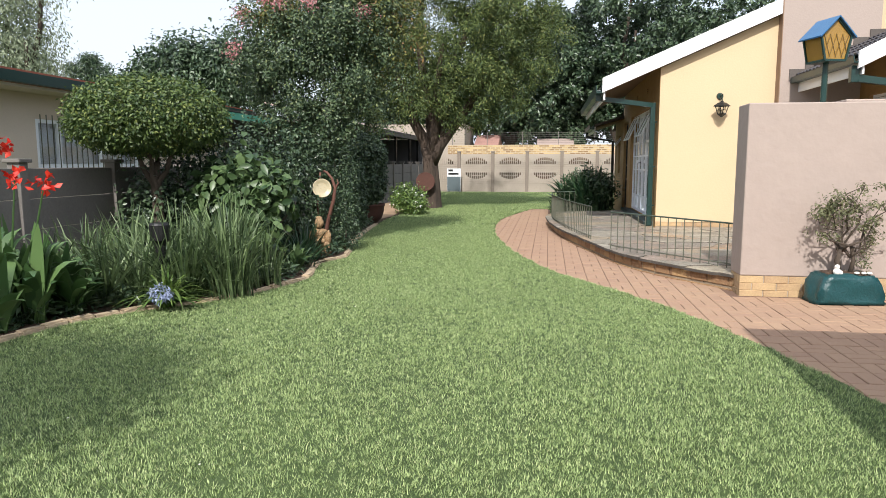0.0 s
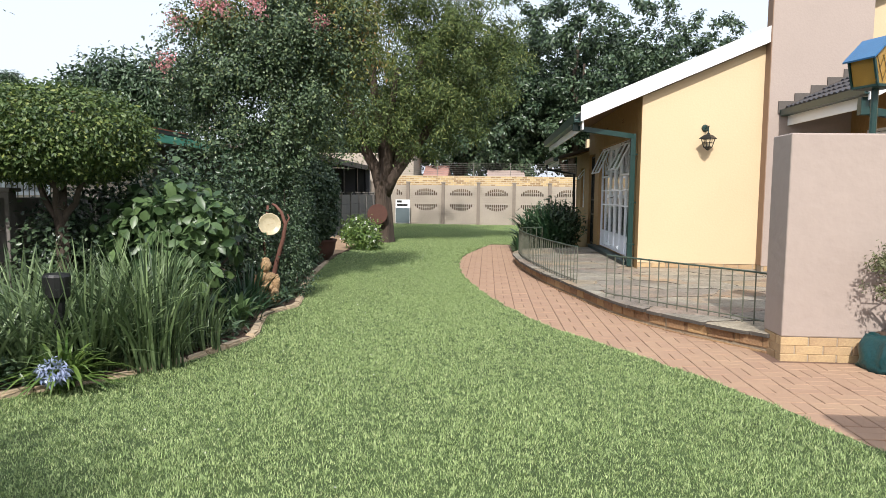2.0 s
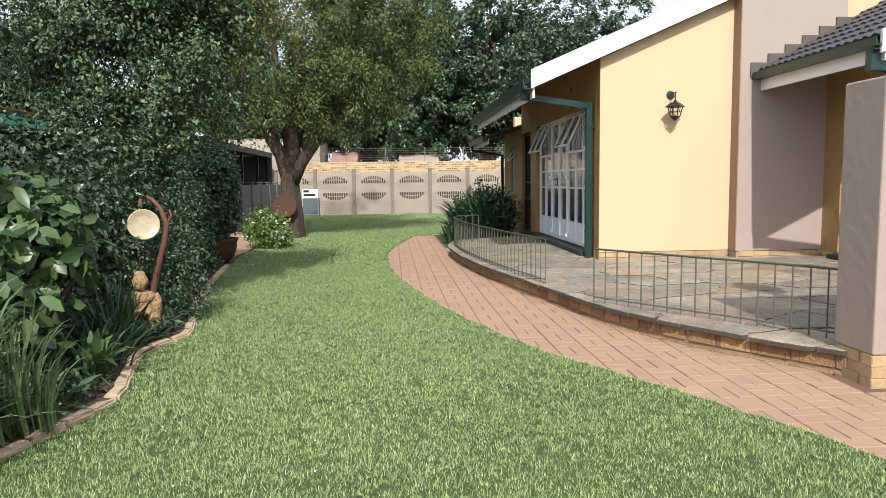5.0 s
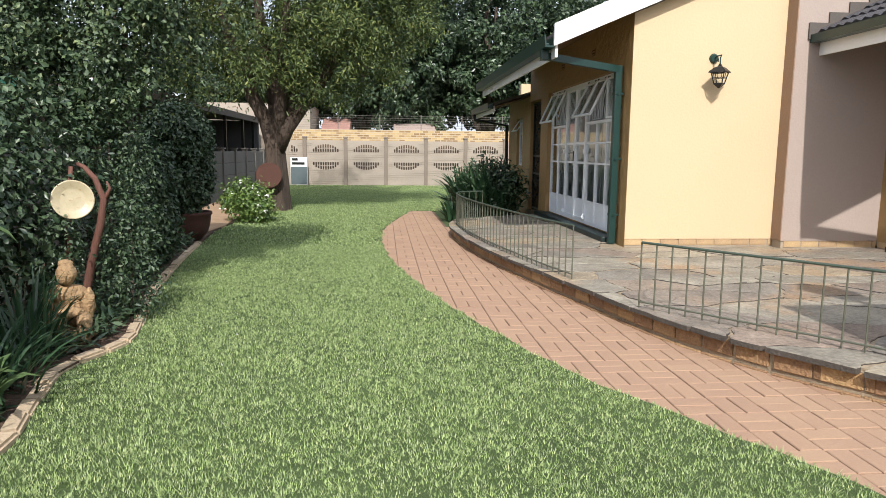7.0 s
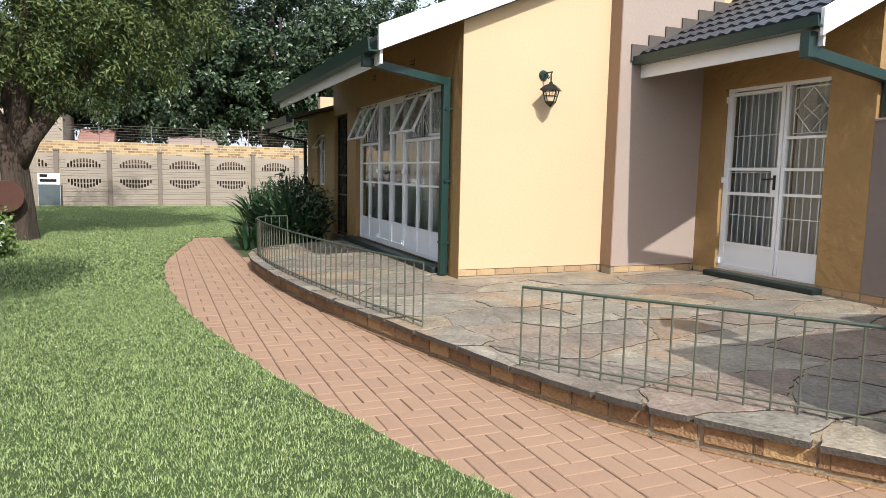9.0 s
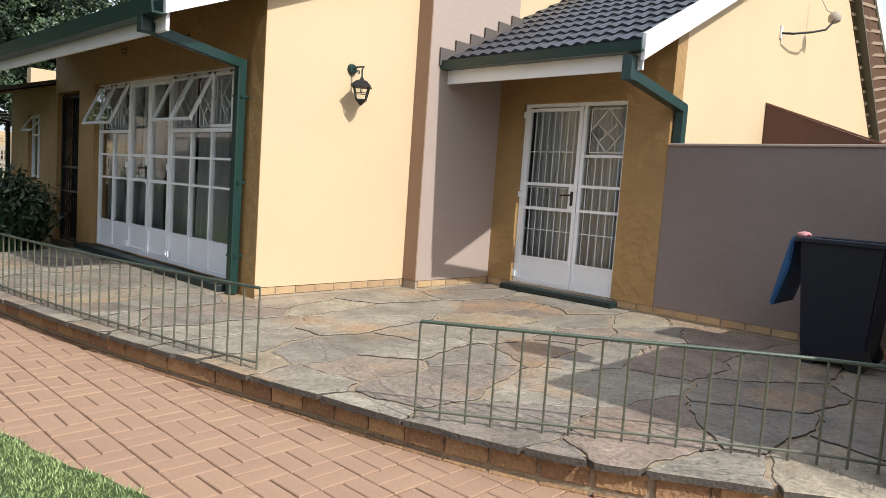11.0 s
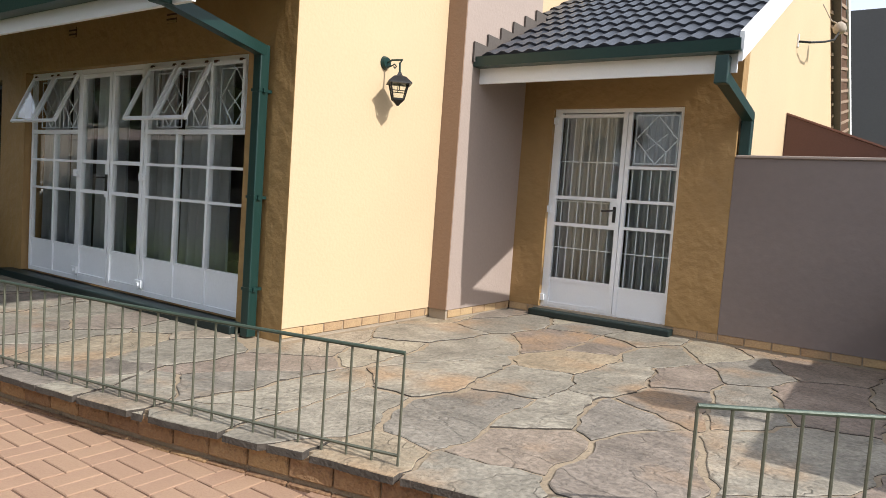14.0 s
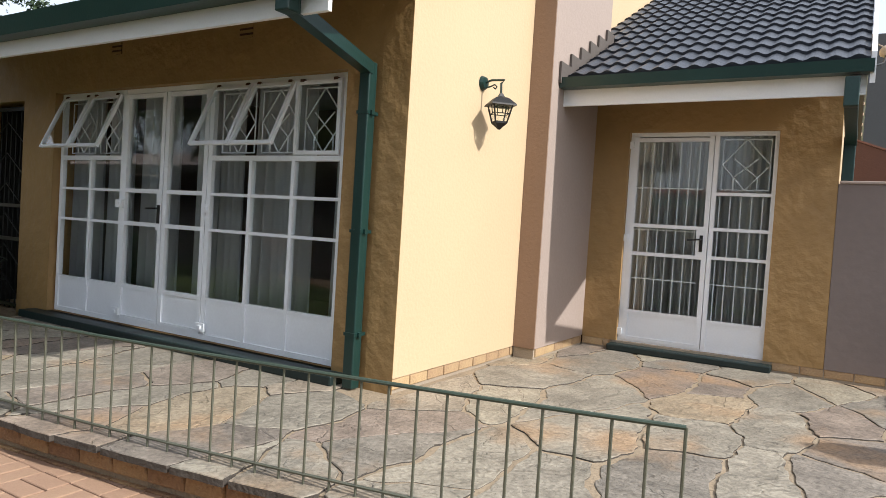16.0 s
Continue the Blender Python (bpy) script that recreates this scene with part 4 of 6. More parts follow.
w3 = (14.53 - 13.18) / 3
sash(13.185, 13.18 + w3 - 0.01, 0)
sash(13.18 + w3, 13.18 + 2 * w3 - 0.01, 25)
sash(13.18 + 2 * w3, 14.525, 25)
sash(15.755, 16.20, 24)
sash(16.21, 16.67, 24)
for k, (y0, y1) in enumerate(((14.58, 15.125), (15.135, 15.70))):
    bm = bmesh.new()
    steel(bm, y0, 0.315, y1, 0.61, X0 + 0.012, X1 - 0.004)
    for y in (y0, y1 - 0.045):
        steel(bm, y, 0.315, y + 0.045, 2.335, X0 - 0.006, X1)
    for z in (0.315, 0.595, 1.165, 1.46, 2.30):
        steel(bm, y0, z, y1, z + 0.035, X0 - 0.003, X1 - 0.003)
    door = part("door", bm, WHITE_STEEL, win)
    for a, b in ((0.63, 1.165), (1.20, 1.46), (1.495, 2.30)):
        glaze(door, y0 + 0.04, a, y1 - 0.04, b, 1.985)
    if k == 1:
        part("lock_plate", boxes((X0 - 0.014, y0 + 0.0, 1.14, X0 - 0.004, y0 + 0.06, 1.46)), WHITE_STEEL, door)
        bm = bmesh.new()
        box(bm, X0 - 0.022, y0 + 0.01, 1.20, X0 - 0.012, y0 + 0.045, 1.36)
        tube(bm, [(X0 - 0.02, y0 + 0.03, 1.33), (X0 - 0.06, y0 + 0.03, 1.33), (X0 - 0.06, y0 + 0.14, 1.325)], 0.008, 6)
        part("handle", bm, BLACK, door, "dark lever handle")
for y, z in ((14.51, 0.34), (15.67, 0.34), (14.51, 1.32), (15.67, 1.32), (14.51, 2.26)):
    part("latch", boxes((X0 - 0.03, y - 0.01, z, X0 - 0.006, y + 0.09, z + 0.07), (X0 - 0.04, y + 0.02, z + 0.02, X0 - 0.03, y + 0.05, z + 0.05)), WHITE_STEEL, win)
part("window_sill", boxes((1.74, 12.97, PATIO_Z, 1.96, 16.95, 0.262), bevel=0.012), STEP, win, "green painted step, coloured blackish for its shade")


def drape(name, x, y0, y1, z0, z1, waves, label):
    """A hanging curtain in soft folds."""
    bm = bmesh.new()
    n = waves * 8
    top, low = [], []
    for i in range(n + 1):
        s = i / n
        d = 0.03 * math.sin(s * waves * 2 * math.pi) + 0.012 * math.sin(s * waves * 5.1)
        y = y0 + (y1 - y0) * s
        top.append(bm.verts.new((x + d * 0.7, y, z1)))
        low.append(bm.verts.new((x + d * 1.2, y + 0.01 * math.sin(s * 9), z0)))
    for k in range(n):
        bm.faces.new((top[k], top[k + 1], low[k + 1], low[k]))
    bmesh.ops.solidify(bm, geom=bm.faces[:], thickness=0.004)
    ob = new(name, solid(name, bm, CURTAIN, True))
    return tagged(ob, label, "curtain", "curtains behind the glazed doors")


for a, b, w in ((13.16, 13.33, 2), (13.56, 14.18, 6), (14.34, 14.60, 3), (14.62, 14.90, 3), (15.14, 15.64, 5), (15.80, 16.16, 4), (16.27, 16.72, 5)):
    drape("curtain", 2.13, a, b, 0.26, 2.5, w, "pale grey-white curtain hanging in soft folds behind glass")

# ---- patio door ----
door2 = thing("door_2", (5.1, 11.3, 0.2), "white steel glazed door with side light and burglar bars", "door", kind="structure")
X0, X1 = 5.105, 5.145
bm = bmesh.new()
for y in (10.63, 11.15, 11.96):
    steel(bm, y, 0.27, y + 0.04, 2.40, X0, X1)
for z in (0.26, 2.36):
    steel(bm, 10.63, z, 12.0, z + 0.04, X0 + 0.003, X1 - 0.003)
part("door_frame", bm, WHITE_STEEL, door2)
bm = bmesh.new()
for y in (11.195, 11.915):
    steel(bm, y, 0.3, y + 0.045, 2.36, X0 - 0.008, X1)
for z in (0.3, 0.57, 1.165, 1.45, 2.31):
    steel(bm, 11.195, z, 11.96, z + 0.035, X0 - 0.005, X1 - 0.004)
steel(bm, 11.24, 0.32, 11.915, 0.58, X0 + 0.012, X1 - 0.005)
leaf = part("door_leaf", bm, WHITE_STEEL, door2)
for a, b in ((0.605, 1.165), (1.20, 1.45), (1.485, 2.31)):
    glaze(leaf, 11.24, a, 11.915, b, 5.125)
bm = bmesh.new()
for i in range(7):
    y = 11.33 + i * 0.09
    tube(bm, [(5.16, y, 0.6), (5.16, y, 2.31)], 0.006, 5)
for z in (0.93, 1.43, 1.85):
    tube(bm, [(5.16, 11.28, z), (5.16, 11.92, z)], 0.006, 5)
part("burglar_bars", bm, WHITE_STEEL, leaf, "white steel burglar bars")
part("lock_plate", boxes((X0 - 0.016, 11.195, 1.19, X0 - 0.006, 11.30, 1.46)), WHITE_STEEL, leaf)
bm = bmesh.new()
box(bm, X0 - 0.026, 11.235, 1.24, X0 - 0.014, 11.265, 1.40)
tube(bm, [(X0 - 0.02, 11.25, 1.36), (X0 - 0.07, 11.25, 1.36), (X0 - 0.07, 11.37, 1.35)], 0.009, 6)
part("handle", bm, BLACK, leaf, "dark lever handle")
bm = bmesh.new()
for z in (0.555, 1.175, 1.45, 1.79):
    steel(bm, 10.67, z, 11.15, z + 0.03, X0, X1)
steel(bm, 10.67, 0.30, 11.15, 0.57, X0 + 0.012, X1 - 0.005)
sl = part("side_light", bm, WHITE_STEEL, door2)
for a, b in ((0.585, 1.175), (1.205, 1.45), (1.48, 1.79), (1.82, 2.36)):
    glaze(sl, 10.67, a, 11.15, b, 5.125)
lattice(sl, 10.70, 1.85, 11.12, 2.33, 5.165)
bm = bmesh.new()
for i in range(5):
    y = 10.74 + i * 0.095
    tube(bm, [(5.16, y, 0.58), (5.16, y, 1.79)], 0.006, 5)
tube(bm, [(5.16, 10.67, 0.93), (5.16, 11.19, 0.93)], 0.006, 5)
part("burglar_bars", bm, WHITE_STEEL, sl, "white steel burglar bars")
for z in (0.34, 1.30, 2.24):
    part("hinge", boxes((X0 - 0.03, 11.96, z, X0 - 0.002, 12.04, z + 0.07)), WHITE_STEEL, door2)
part("window_sill", boxes((4.93, 10.55, PATIO_Z, 5.1, 12.06, 0.255), bevel=0.012), STEP, door2, "green painted step, coloured blackish for its shade")
for a, b, w in ((10.66, 11.18, 7), (11.24, 11.62, 6), (11.60, 11.97, 6)):
    drape("curtain", 5.30, a, b, 0.26, 2.5, w, "pale grey-white curtain hanging in soft folds behind glass")

# ---- security gate and far window ----
gate = thing("security_gate", (1.98, 17.75, 0.19), "black iron security gate with patterned bars, shut", "gate")
bm = bmesh.new()
for y in (17.31, 18.15):
    box(bm, 1.96, y, PATIO_Z, 2.0, y + 0.04, 2.3)
for z in (PATIO_Z + 0.02, 0.9, 1.25, 2.26):
    box(bm, 1.965, 17.31, z, 1.995, 18.19, z + 0.035)
part("gate_frame", bm, BLACK, gate)
for i in range(8):
    y = 17.40 + i * 0.095
    part("bar", tube(bmesh.new(), [(1.98, y, PATIO_Z), (1.98, y, 2.28)], 0.007, 6), BLACK, gate)
for k in range(6):
    z = 0.3 + k * 0.32
    part("scroll", tube(bmesh.new(), [(1.97, 17.38, z), (1.97, 17.73, z + 0.24), (1.97, 18.1, z)], 0.007, 6), BLACK, gate)
win2 = thing("window_2", (2.0, 19.3, 1.05), "white steel window with its top sash open", "window", kind="structure")
bm = bmesh.new()
for y in (19.0, 19.29, 19.585):
    box(bm, 1.96, y, 1.05, 2.0, y + 0.035, 2.06)
for z in (1.05, 1.72, 2.025):
    box(bm, 1.962, 19.0, z, 1.998, 19.62, z + 0.035)
part("window_frame", bm, WHITE_STEEL, win2)
for y in (19.03, 19.32):
    glaze(win2, y, 1.08, y + 0.27, 1.72, 1.98)
m = pose(1.95, 19.02, 2.03) @ pose(0, 0, 0, 0, 35, 0)
ob = put(new("top_sash", solid("top_sash", boxes((-0.01, 0, -0.3, 0.01, 0.03, 0), (-0.01, 0.55, -0.3, 0.01, 0.58, 0), (-0.01, 0, -0.3, 0.01, 0.58, -0.27), (-0.01, 0, -0.03, 0.01, 0.58, 0)), WHITE_STEEL)), win2, m)
setting("wall_far_room", boxes((2.6, 18.4, 0.3, 2.65, 20.3, 2.4)), INTERIOR, "dim room behind the far window", "wall")
for y, z in ((14.13, 2.74), (15.78, 2.74)):
    vent = thing("air_brick", (1.89, y, z), "dark terracotta air brick in the wall", "vent", "air bricks")
    part("backing", boxes((1.894, y - 0.07, z - 0.05, 1.899, y + 0.07, z + 0.05)), RUST, vent)
    for i in range(3):
        part("slat", boxes((1.886, y - 0.075, z - 0.05 + i * 0.04, 1.894, y + 0.075, z - 0.03 + i * 0.04)), YELLOW_SHADE, vent)

# ---- railings ----
TOPRAIL = paint("worn_green_rail", (0.06, 0.085, 0.062), 0.45, 0.2, vary=0.15, scale=8, fine=90, spot=0.3, spot_col=(0.13, 0.12, 0.09))
def railing(name, pts, spacing, label, ends=True, curl=None):
    """Top and bottom rails along points, with upright bars."""
    t = thing(name, (*pts[0][:2], PATIO_Z), label, "railing", "patio railings")
    zt, zb = 0.68, 0.235
    p3 = [Vector((x, y, 0)) for x, y in pts]
    top = [(p.x, p.y, zt) for p in p3]
    part("top_rail", tube(bmesh.new(), top, 0.0095, 8), TOPRAIL, t, "green painted top rail")
    part("bottom_rail", tube(bmesh.new(), [(p.x, p.y, zb) for p in p3], 0.008, 6), RAIL, t)
    seg = [(b - a).length for a, b in zip(p3, p3[1:])]
    total = sum(seg)
    n = round(total / spacing)
    me = None
    for i in range(n + 1):
        s = total * i / n
        for (a, b), l in zip(zip(p3, p3[1:]), seg):
            if s <= l + 1e-6:
                p = a.lerp(b, min(1, s / l))
                break
            s -= l
        if me is None:
            me = solid("baluster", tube(bmesh.new(), [(0, 0, PATIO_Z - 0.02), (0, 0, zt)], 0.0062, 6), RAIL)
        piece("baluster", me, t, Matrix.Translation((p.x, p.y, 0)))
    return t


def edge_pts(y0, y1, inset, n=26):
    return [(curve_at(PATIO_EDGE, y0 + (y1 - y0) * i / n) + inset, y0 + (y1 - y0) * i / n) for i in range(n + 1)]


ra = edge_pts(10.45, 15.3, 0.09)
railing("railing", ra + [(0.16, 15.55), (0.34, 15.72), (0.6, 15.80)], 0.125, "low weathered green steel railing curving along the patio edge")
railing("railing", [(0.84, 9.3), (1.07, 8.98), (1.35, 8.6), (1.65, 8.2), (1.93, 7.81), (2.13, 7.44)], 0.125, "low weathered green steel railing beside the screen wall")

# ---- wall lantern ----
lamp = thing("wall_lantern", (2.9, 12.57, 2.48), "black wall lantern on a scrolled green bracket", "wall lamp")
bm = bmesh.new()
bmesh.ops.create_cone(bm, cap_ends=True, segments=16, radius1=0.06, radius2=0.045, depth=0.03, matrix=pose(2.9, 12.553, 2.47, 90, 0, 0))
part("wall_plate", bm, GREEN, lamp, smooth=False)
part("arm", tube(bmesh.new(), [(2.9, 12.55, 2.47), (2.9, 12.49, 2.49), (2.9, 12.38, 2.485), (2.9, 12.405, 2.46), (2.9, 12.40, 2.38)], 0.009, 8), GREEN, lamp)
part("scroll", tube(bmesh.new(), [(2.9, 12.55, 2.43), (2.9, 12.50, 2.44), (2.9, 12.46, 2.455), (2.9, 12.44, 2.435), (2.9, 12.455, 2.42), (2.9, 12.47, 2.435)], 0.006, 6), GREEN, lamp)
# four-sided head: flared cap over a tapering glazed cage
L_X, L_Y = 2.9, 12.40


def four(rings, z):
    """A square turned shape under the arm, set cornerwise to the arm."""
    return lathe(bmesh.new(), [(r * 1.35, h) for r, h in rings], (L_X, L_Y, z), 4)


part("roof", four([(0.105, 0), (0.102, 0.012), (0.055, 0.058), (0.024, 0.072), (0.012, 0.098)], 2.285), BLACK, lamp)
part("glass", four([(0.045, 0), (0.076, 0.125)], 2.16), GLASS, lamp, "smoky lantern glass")
bm = bmesh.new()
for k in range(4):
    a = math.pi / 2 * k
    ca, sa = math.cos(a), math.sin(a)
    cb, sb_ = math.cos(a + math.pi / 2), math.sin(a + math.pi / 2)
    tube(bm, [(L_X + 0.064 * ca, L_Y + 0.064 * sa, 2.155), (L_X + 0.107 * ca, L_Y + 0.107 * sa, 2.29)], 0.007, 5)
    tube(bm, [(L_X + 0.043 * (ca + cb), L_Y + 0.043 * (sa + sb_), 2.225), (L_X + 0.05 * (ca + cb), L_Y + 0.05 * (sa + sb_), 2.29)], 0.004, 5)
    tube(bm, [(L_X + 0.086 * ca, L_Y + 0.086 * sa, 2.225), (L_X + 0.086 * cb, L_Y + 0.086 * sb_, 2.225)], 0.004, 5)
part("cage", bm, BLACK, lamp)
part("base", four([(0.008, -0.045), (0.022, -0.028), (0.05, 0), (0.05, 0.016)], 2.15), BLACK, lamp)

# ---- post lantern on the screen wall ----
pl = thing("post_lantern", (2.63, 7.24, 1.905), "house-shaped lantern of amber glass on a green post", "lantern")
part("post", tube(bmesh.new(), [(2.63, 7.24, 1.9), (2.63, 7.24, 2.31)], 0.028, 10), GREEN, pl)
HX, HY, HZ = 2.63, 7.24, 2.30
PENT = [(-0.135, 0), (0.135, 0), (0.20, 0.245), (0, 0.42), (-0.20, 0.245)]
turn = pose(HX, HY, HZ, 0, 0, 18) @ Matrix.Diagonal((0.80, 0.80, 0.92, 1))


def turned(name, bm, mat, label=""):
    return tagged(put(new(name, solid(name, bm, mat)), pl, turn), label)


for y in (-0.15, 0.144):
    turned("glass", prism(bmesh.new(), [(x * 0.93, 0.014 + z * 0.94) for x, z in PENT], "y", y, y + 0.006), AMBER, "pebbled amber glass")
for s in (-1, 1):
    bm = bmesh.new()
    prism(bm, [(s * 0.132, 0.01), (s * 0.137, 0.01), (s * 0.195, 0.24), (s * 0.19, 0.24)], "y", -0.14, 0.14)
    turned("glass", bm, AMBER, "pebbled amber glass")
for y in (-0.155, 0.155):
    bm = bmesh.new()
    for (a, b), (c, d) in zip(PENT, PENT[1:] + PENT[:1]):
        bar(bm, (a, y, b), (c, y, d), 0.022, 0.022)
    turned("frame", bm, GREEN)
for a, b in PENT[:2] + [PENT[2], PENT[4]]:
    turned("frame_bar", bar(bmesh.new(), (a, -0.155, b), (a, 0.155, b), 0.02, 0.02), GREEN)
turned("base", boxes((-0.13, -0.15, -0.012, 0.13, 0.15, 0.002)), GREEN)
for s in (-1, 1):
    bm = bmesh.new()
    prism(bm, [(s * 0.235, 0.222), (0, 0.43), (0, 0.443), (s * 0.24, 0.236)], "y", -0.20, 0.20)
    turned("roof_panel", bm, BLUEGLAZE, "blue painted tin roof")

for k in range(4):
    for s_ in (-1, 1):
        x = -0.12 + 0.08 * k
        turned("glazing_bar", bar(bmesh.new(), (x - s_ * 0.045, -0.157, 0.03), (x + s_ * 0.045, -0.157, 0.26), 0.004, 0.005), BRONZE, "thin lead came")

# ---- planter with a small tree ----
rng = np.random.default_rng(3)
planter = thing("stone_planter", (2.77, 6.83, 0.02), "lumpy teal painted cement planter", "planter")
bm = bmesh.new()
box(bm, -0.32, -0.17, 0, 0.32, 0.17, 0.29)
bmesh.ops.subdivide_edges(bm, edges=bm.edges[:], cuts=5, use_grid_fill=True)
for v in bm.verts:
    k = 1 - 0.28 * (v.co.z / 0.29) ** 2
    v.co.x *= k
    v.co.y *= 1 - 0.12 * (v.co.z / 0.29)
    q = noise.noise(v.co * 7)
    v.co += Vector((v.co.x, v.co.y, 0)) * 0.12 * q + Vector((0, 0, 0.02 * q if v.co.z > 0.01 else 0))
    v.co = pose(2.77, 6.83, 0.014, 0, 0, 6) @ v.co
bmesh.ops.bevel(bm, geom=[e for e in bm.edges if e.calc_face_angle(0) > 0.8], offset=0.02, segments=2, affect="EDGES")
part("body", bm, TEAL, planter, smooth=True)
part("soil", boxes((2.57, 6.74, 0.27, 2.97, 6.92, 0.315), bevel=0.02), SOIL, planter)
bonsai = thing("bonsai_tree", (2.77, 6.83, 0.31), "small gnarled tree with sparse dusty leaves in the planter", "shrub")
tips = [(2.48, 6.80, 0.85), (2.55, 6.78, 0.68), (2.70, 6.85, 1.0), (2.88, 6.80, 1.12), (3.05, 6.82, 0.95), (3.02, 6.86, 0.62), (2.62, 6.92, 0.9), (2.95, 6.72, 0.78)]
bm = tube(bmesh.new(), [(2.72, 6.83, 0.3), (2.70, 6.83, 0.42), (2.73, 6.83, 0.56)], 0.03, 8, 0.022)
limbs(bm, rng, (2.73, 6.83, 0.5), tips[:5], 0.013, 6, 0.3)
tube(bm, [(2.82, 6.83, 0.3), (2.84, 6.83, 0.42), (2.81, 6.83, 0.58)], 0.024, 8, 0.016)
limbs(bm, rng, (2.81, 6.83, 0.45), tips[3:], 0.011, 6, 0.3)
part("trunk", bm, STEM, bonsai, smooth=True)
at, out = clumps(rng, [(*t, 0.12, 0.09, 0.07) for t in tips] + [(2.75, 6.83, 0.9, 0.25, 0.1, 0.16), (2.92, 6.83, 0.45, 0.12, 0.1, 0.08)], 2100, 0.2, 0.3, 14, 0.2)
leaves("crown", LF_BONSAI, at, out, 0.034, 0.015, bonsai, rng)
fig = thing("white_figurine", (2.70, 6.72, 0.30), "small white plaster garden ornament on the planter", "ornament")
bm = bmesh.new()
for dx, dz, r in ((0, 0.035, 0.035), (0.0, 0.08, 0.023), (0.03, 0.025, 0.023)):
    bmesh.ops.create_icosphere(bm, subdivisions=2, radius=r, matrix=Matrix.Translation((2.66 + dx, 6.715, 0.295 + dz)))
part("body", bm, WHITEFIG, fig, smooth=True)
for dx in (0.16, 0.22, 0.27):
    st = thing("white_pebble", (2.68 + dx, 6.72, 0.30), "white painted pebble on the planter soil", "pebble", "pebbles on the planter")
    bm = bmesh.new()
    bmesh.ops.create_icosphere(bm, subdivisions=2, radius=0.021, matrix=Matrix.Translation((2.68 + dx, 6.735, 0.318)) @ Matrix.Diagonal((1.2, 0.9, 0.6, 1)))
    part("stone", bm, WHITEFIG, st, smooth=True)

# ---- wheelie bin ----
BX, BY = 4.42, 8.28
BIN_TURN = Matrix.Translation((4.42, 8.28, 0)) @ pose(0, 0, 0, 0, 0, -90) @ Matrix.Translation((-4.42, -8.28, 0))
wb = thing("wheelie_bin", (BX, BY, PATIO_Z), "dark navy plastic wheelie bin with its blue lid hanging open", "bin")
bm = bmesh.new()
q = [[bm.verts.new((BX + sx * w, BY + sy * d, z)) for sx, sy in ((-1, -1), (1, -1), (1, 1), (-1, 1))] for z, w, d in ((PATIO_Z + 0.06, 0.22, 0.21), (PATIO_Z + 0.95, 0.29, 0.27))]
for k in range(4):
    bm.faces.new((q[0][k], q[0][(k + 1) % 4], q[1][(k + 1) % 4], q[1][k]))
bm.faces.new(q[0][::-1])
bmesh.ops.bevel(bm, geom=bm.edges[:], offset=0.02, segments=2, affect="EDGES")
bmesh.ops.solidify(bm, geom=bm.faces[:], thickness=0.008)
part("body", bm, NAVY, wb).matrix_basis = BIN_TURN
bm = bmesh.new()
for a, b, c, d in ((-0.32, -0.30, 0.32, -0.26), (-0.32, 0.26, 0.32, 0.30), (-0.32, -0.26, -0.28, 0.26), (0.28, -0.26, 0.32, 0.26)):
    box(bm, BX + a, BY + b, PATIO_Z + 0.93, BX + c, BY + d, PATIO_Z + 0.97, 0.008)
part("rim", bm, NAVY, wb).matrix_basis = BIN_TURN
bm = bmesh.new()
prism(bm, [(BX - 0.33, PATIO_Z + 0.98), (BX - 0.36, PATIO_Z + 0.95), (BX - 0.47, PATIO_Z + 0.42), (BX - 0.44, PATIO_Z + 0.41), (BX - 0.35, PATIO_Z + 0.72)], "y", BY - 0.26, BY + 0.27)
bmesh.ops.bevel(bm, geom=bm.edges[:], offset=0.012, segments=2, affect="EDGES")
part("lid", bm, BLUE, wb, "blue lid hanging open").matrix_basis = BIN_TURN
for s in (-0.21, 0.17):
    bm = bmesh.new()
    bmesh.ops.create_cone(bm, cap_ends=True, segments=20, radius1=0.1, radius2=0.1, depth=0.05, matrix=pose(BX + 0.16, BY + s + 0.02, PATIO_Z + 0.1, 90, 0, 0))
    part("wheel", bm, BLACK, wb).matrix_basis = BIN_TURN
part("foot", boxes((BX - 0.22, BY - 0.2, PATIO_Z, BX - 0.12, BY + 0.2, PATIO_Z + 0.07)), NAVY, wb).matrix_basis = BIN_TURN
rag = thing("red_rag", (BX - 0.2, BY + 0.28, PATIO_Z + 0.97), "crumpled reddish cloth lying on the bin rim", "cloth")
bm = bmesh.new()
bmesh.ops.create_icosphere(bm, subdivisions=3, radius=0.05, matrix=Matrix.Translation((BX - 0.2, BY + 0.28, PATIO_Z + 0.985)) @ Matrix.Diagonal((1.2, 1, 0.5, 1)))
for v in bm.verts:
    v.co += Vector((1, 1, 0.6)) * 0.014 * noise.noise(v.co * 30)
part("cloth", bm, PETAL_PINK, rag, smooth=True)

# ---- beyond the garden wall ----
choc = thing("brown_lean_to", (7.7, 9.0, 0), "chocolate painted sloping side of a lean-to behind the wall", "lean-to", kind="structure")
part("side", prism(bmesh.new(), [(10.135, 0), (10.135, 2.69), (6.6, 1.34), (6.6, 0)], "x", 7.66, 7.80), CHOC, choc)
part("capping", prism(bmesh.new(), [(10.135, 2.692), (10.135, 2.715), (6.58, 1.365), (6.58, 1.342)], "x", 7.645, 7.815), CHOCL, choc, "reddish brown capping")
dk = thing("grey_house", (19, 6, 0), "tall dark grey plastered wall of another house", "house")
part("wall", boxes((17.5, 2.0, 0, 22, 10.9, 6.6)), DARKGREY, dk)
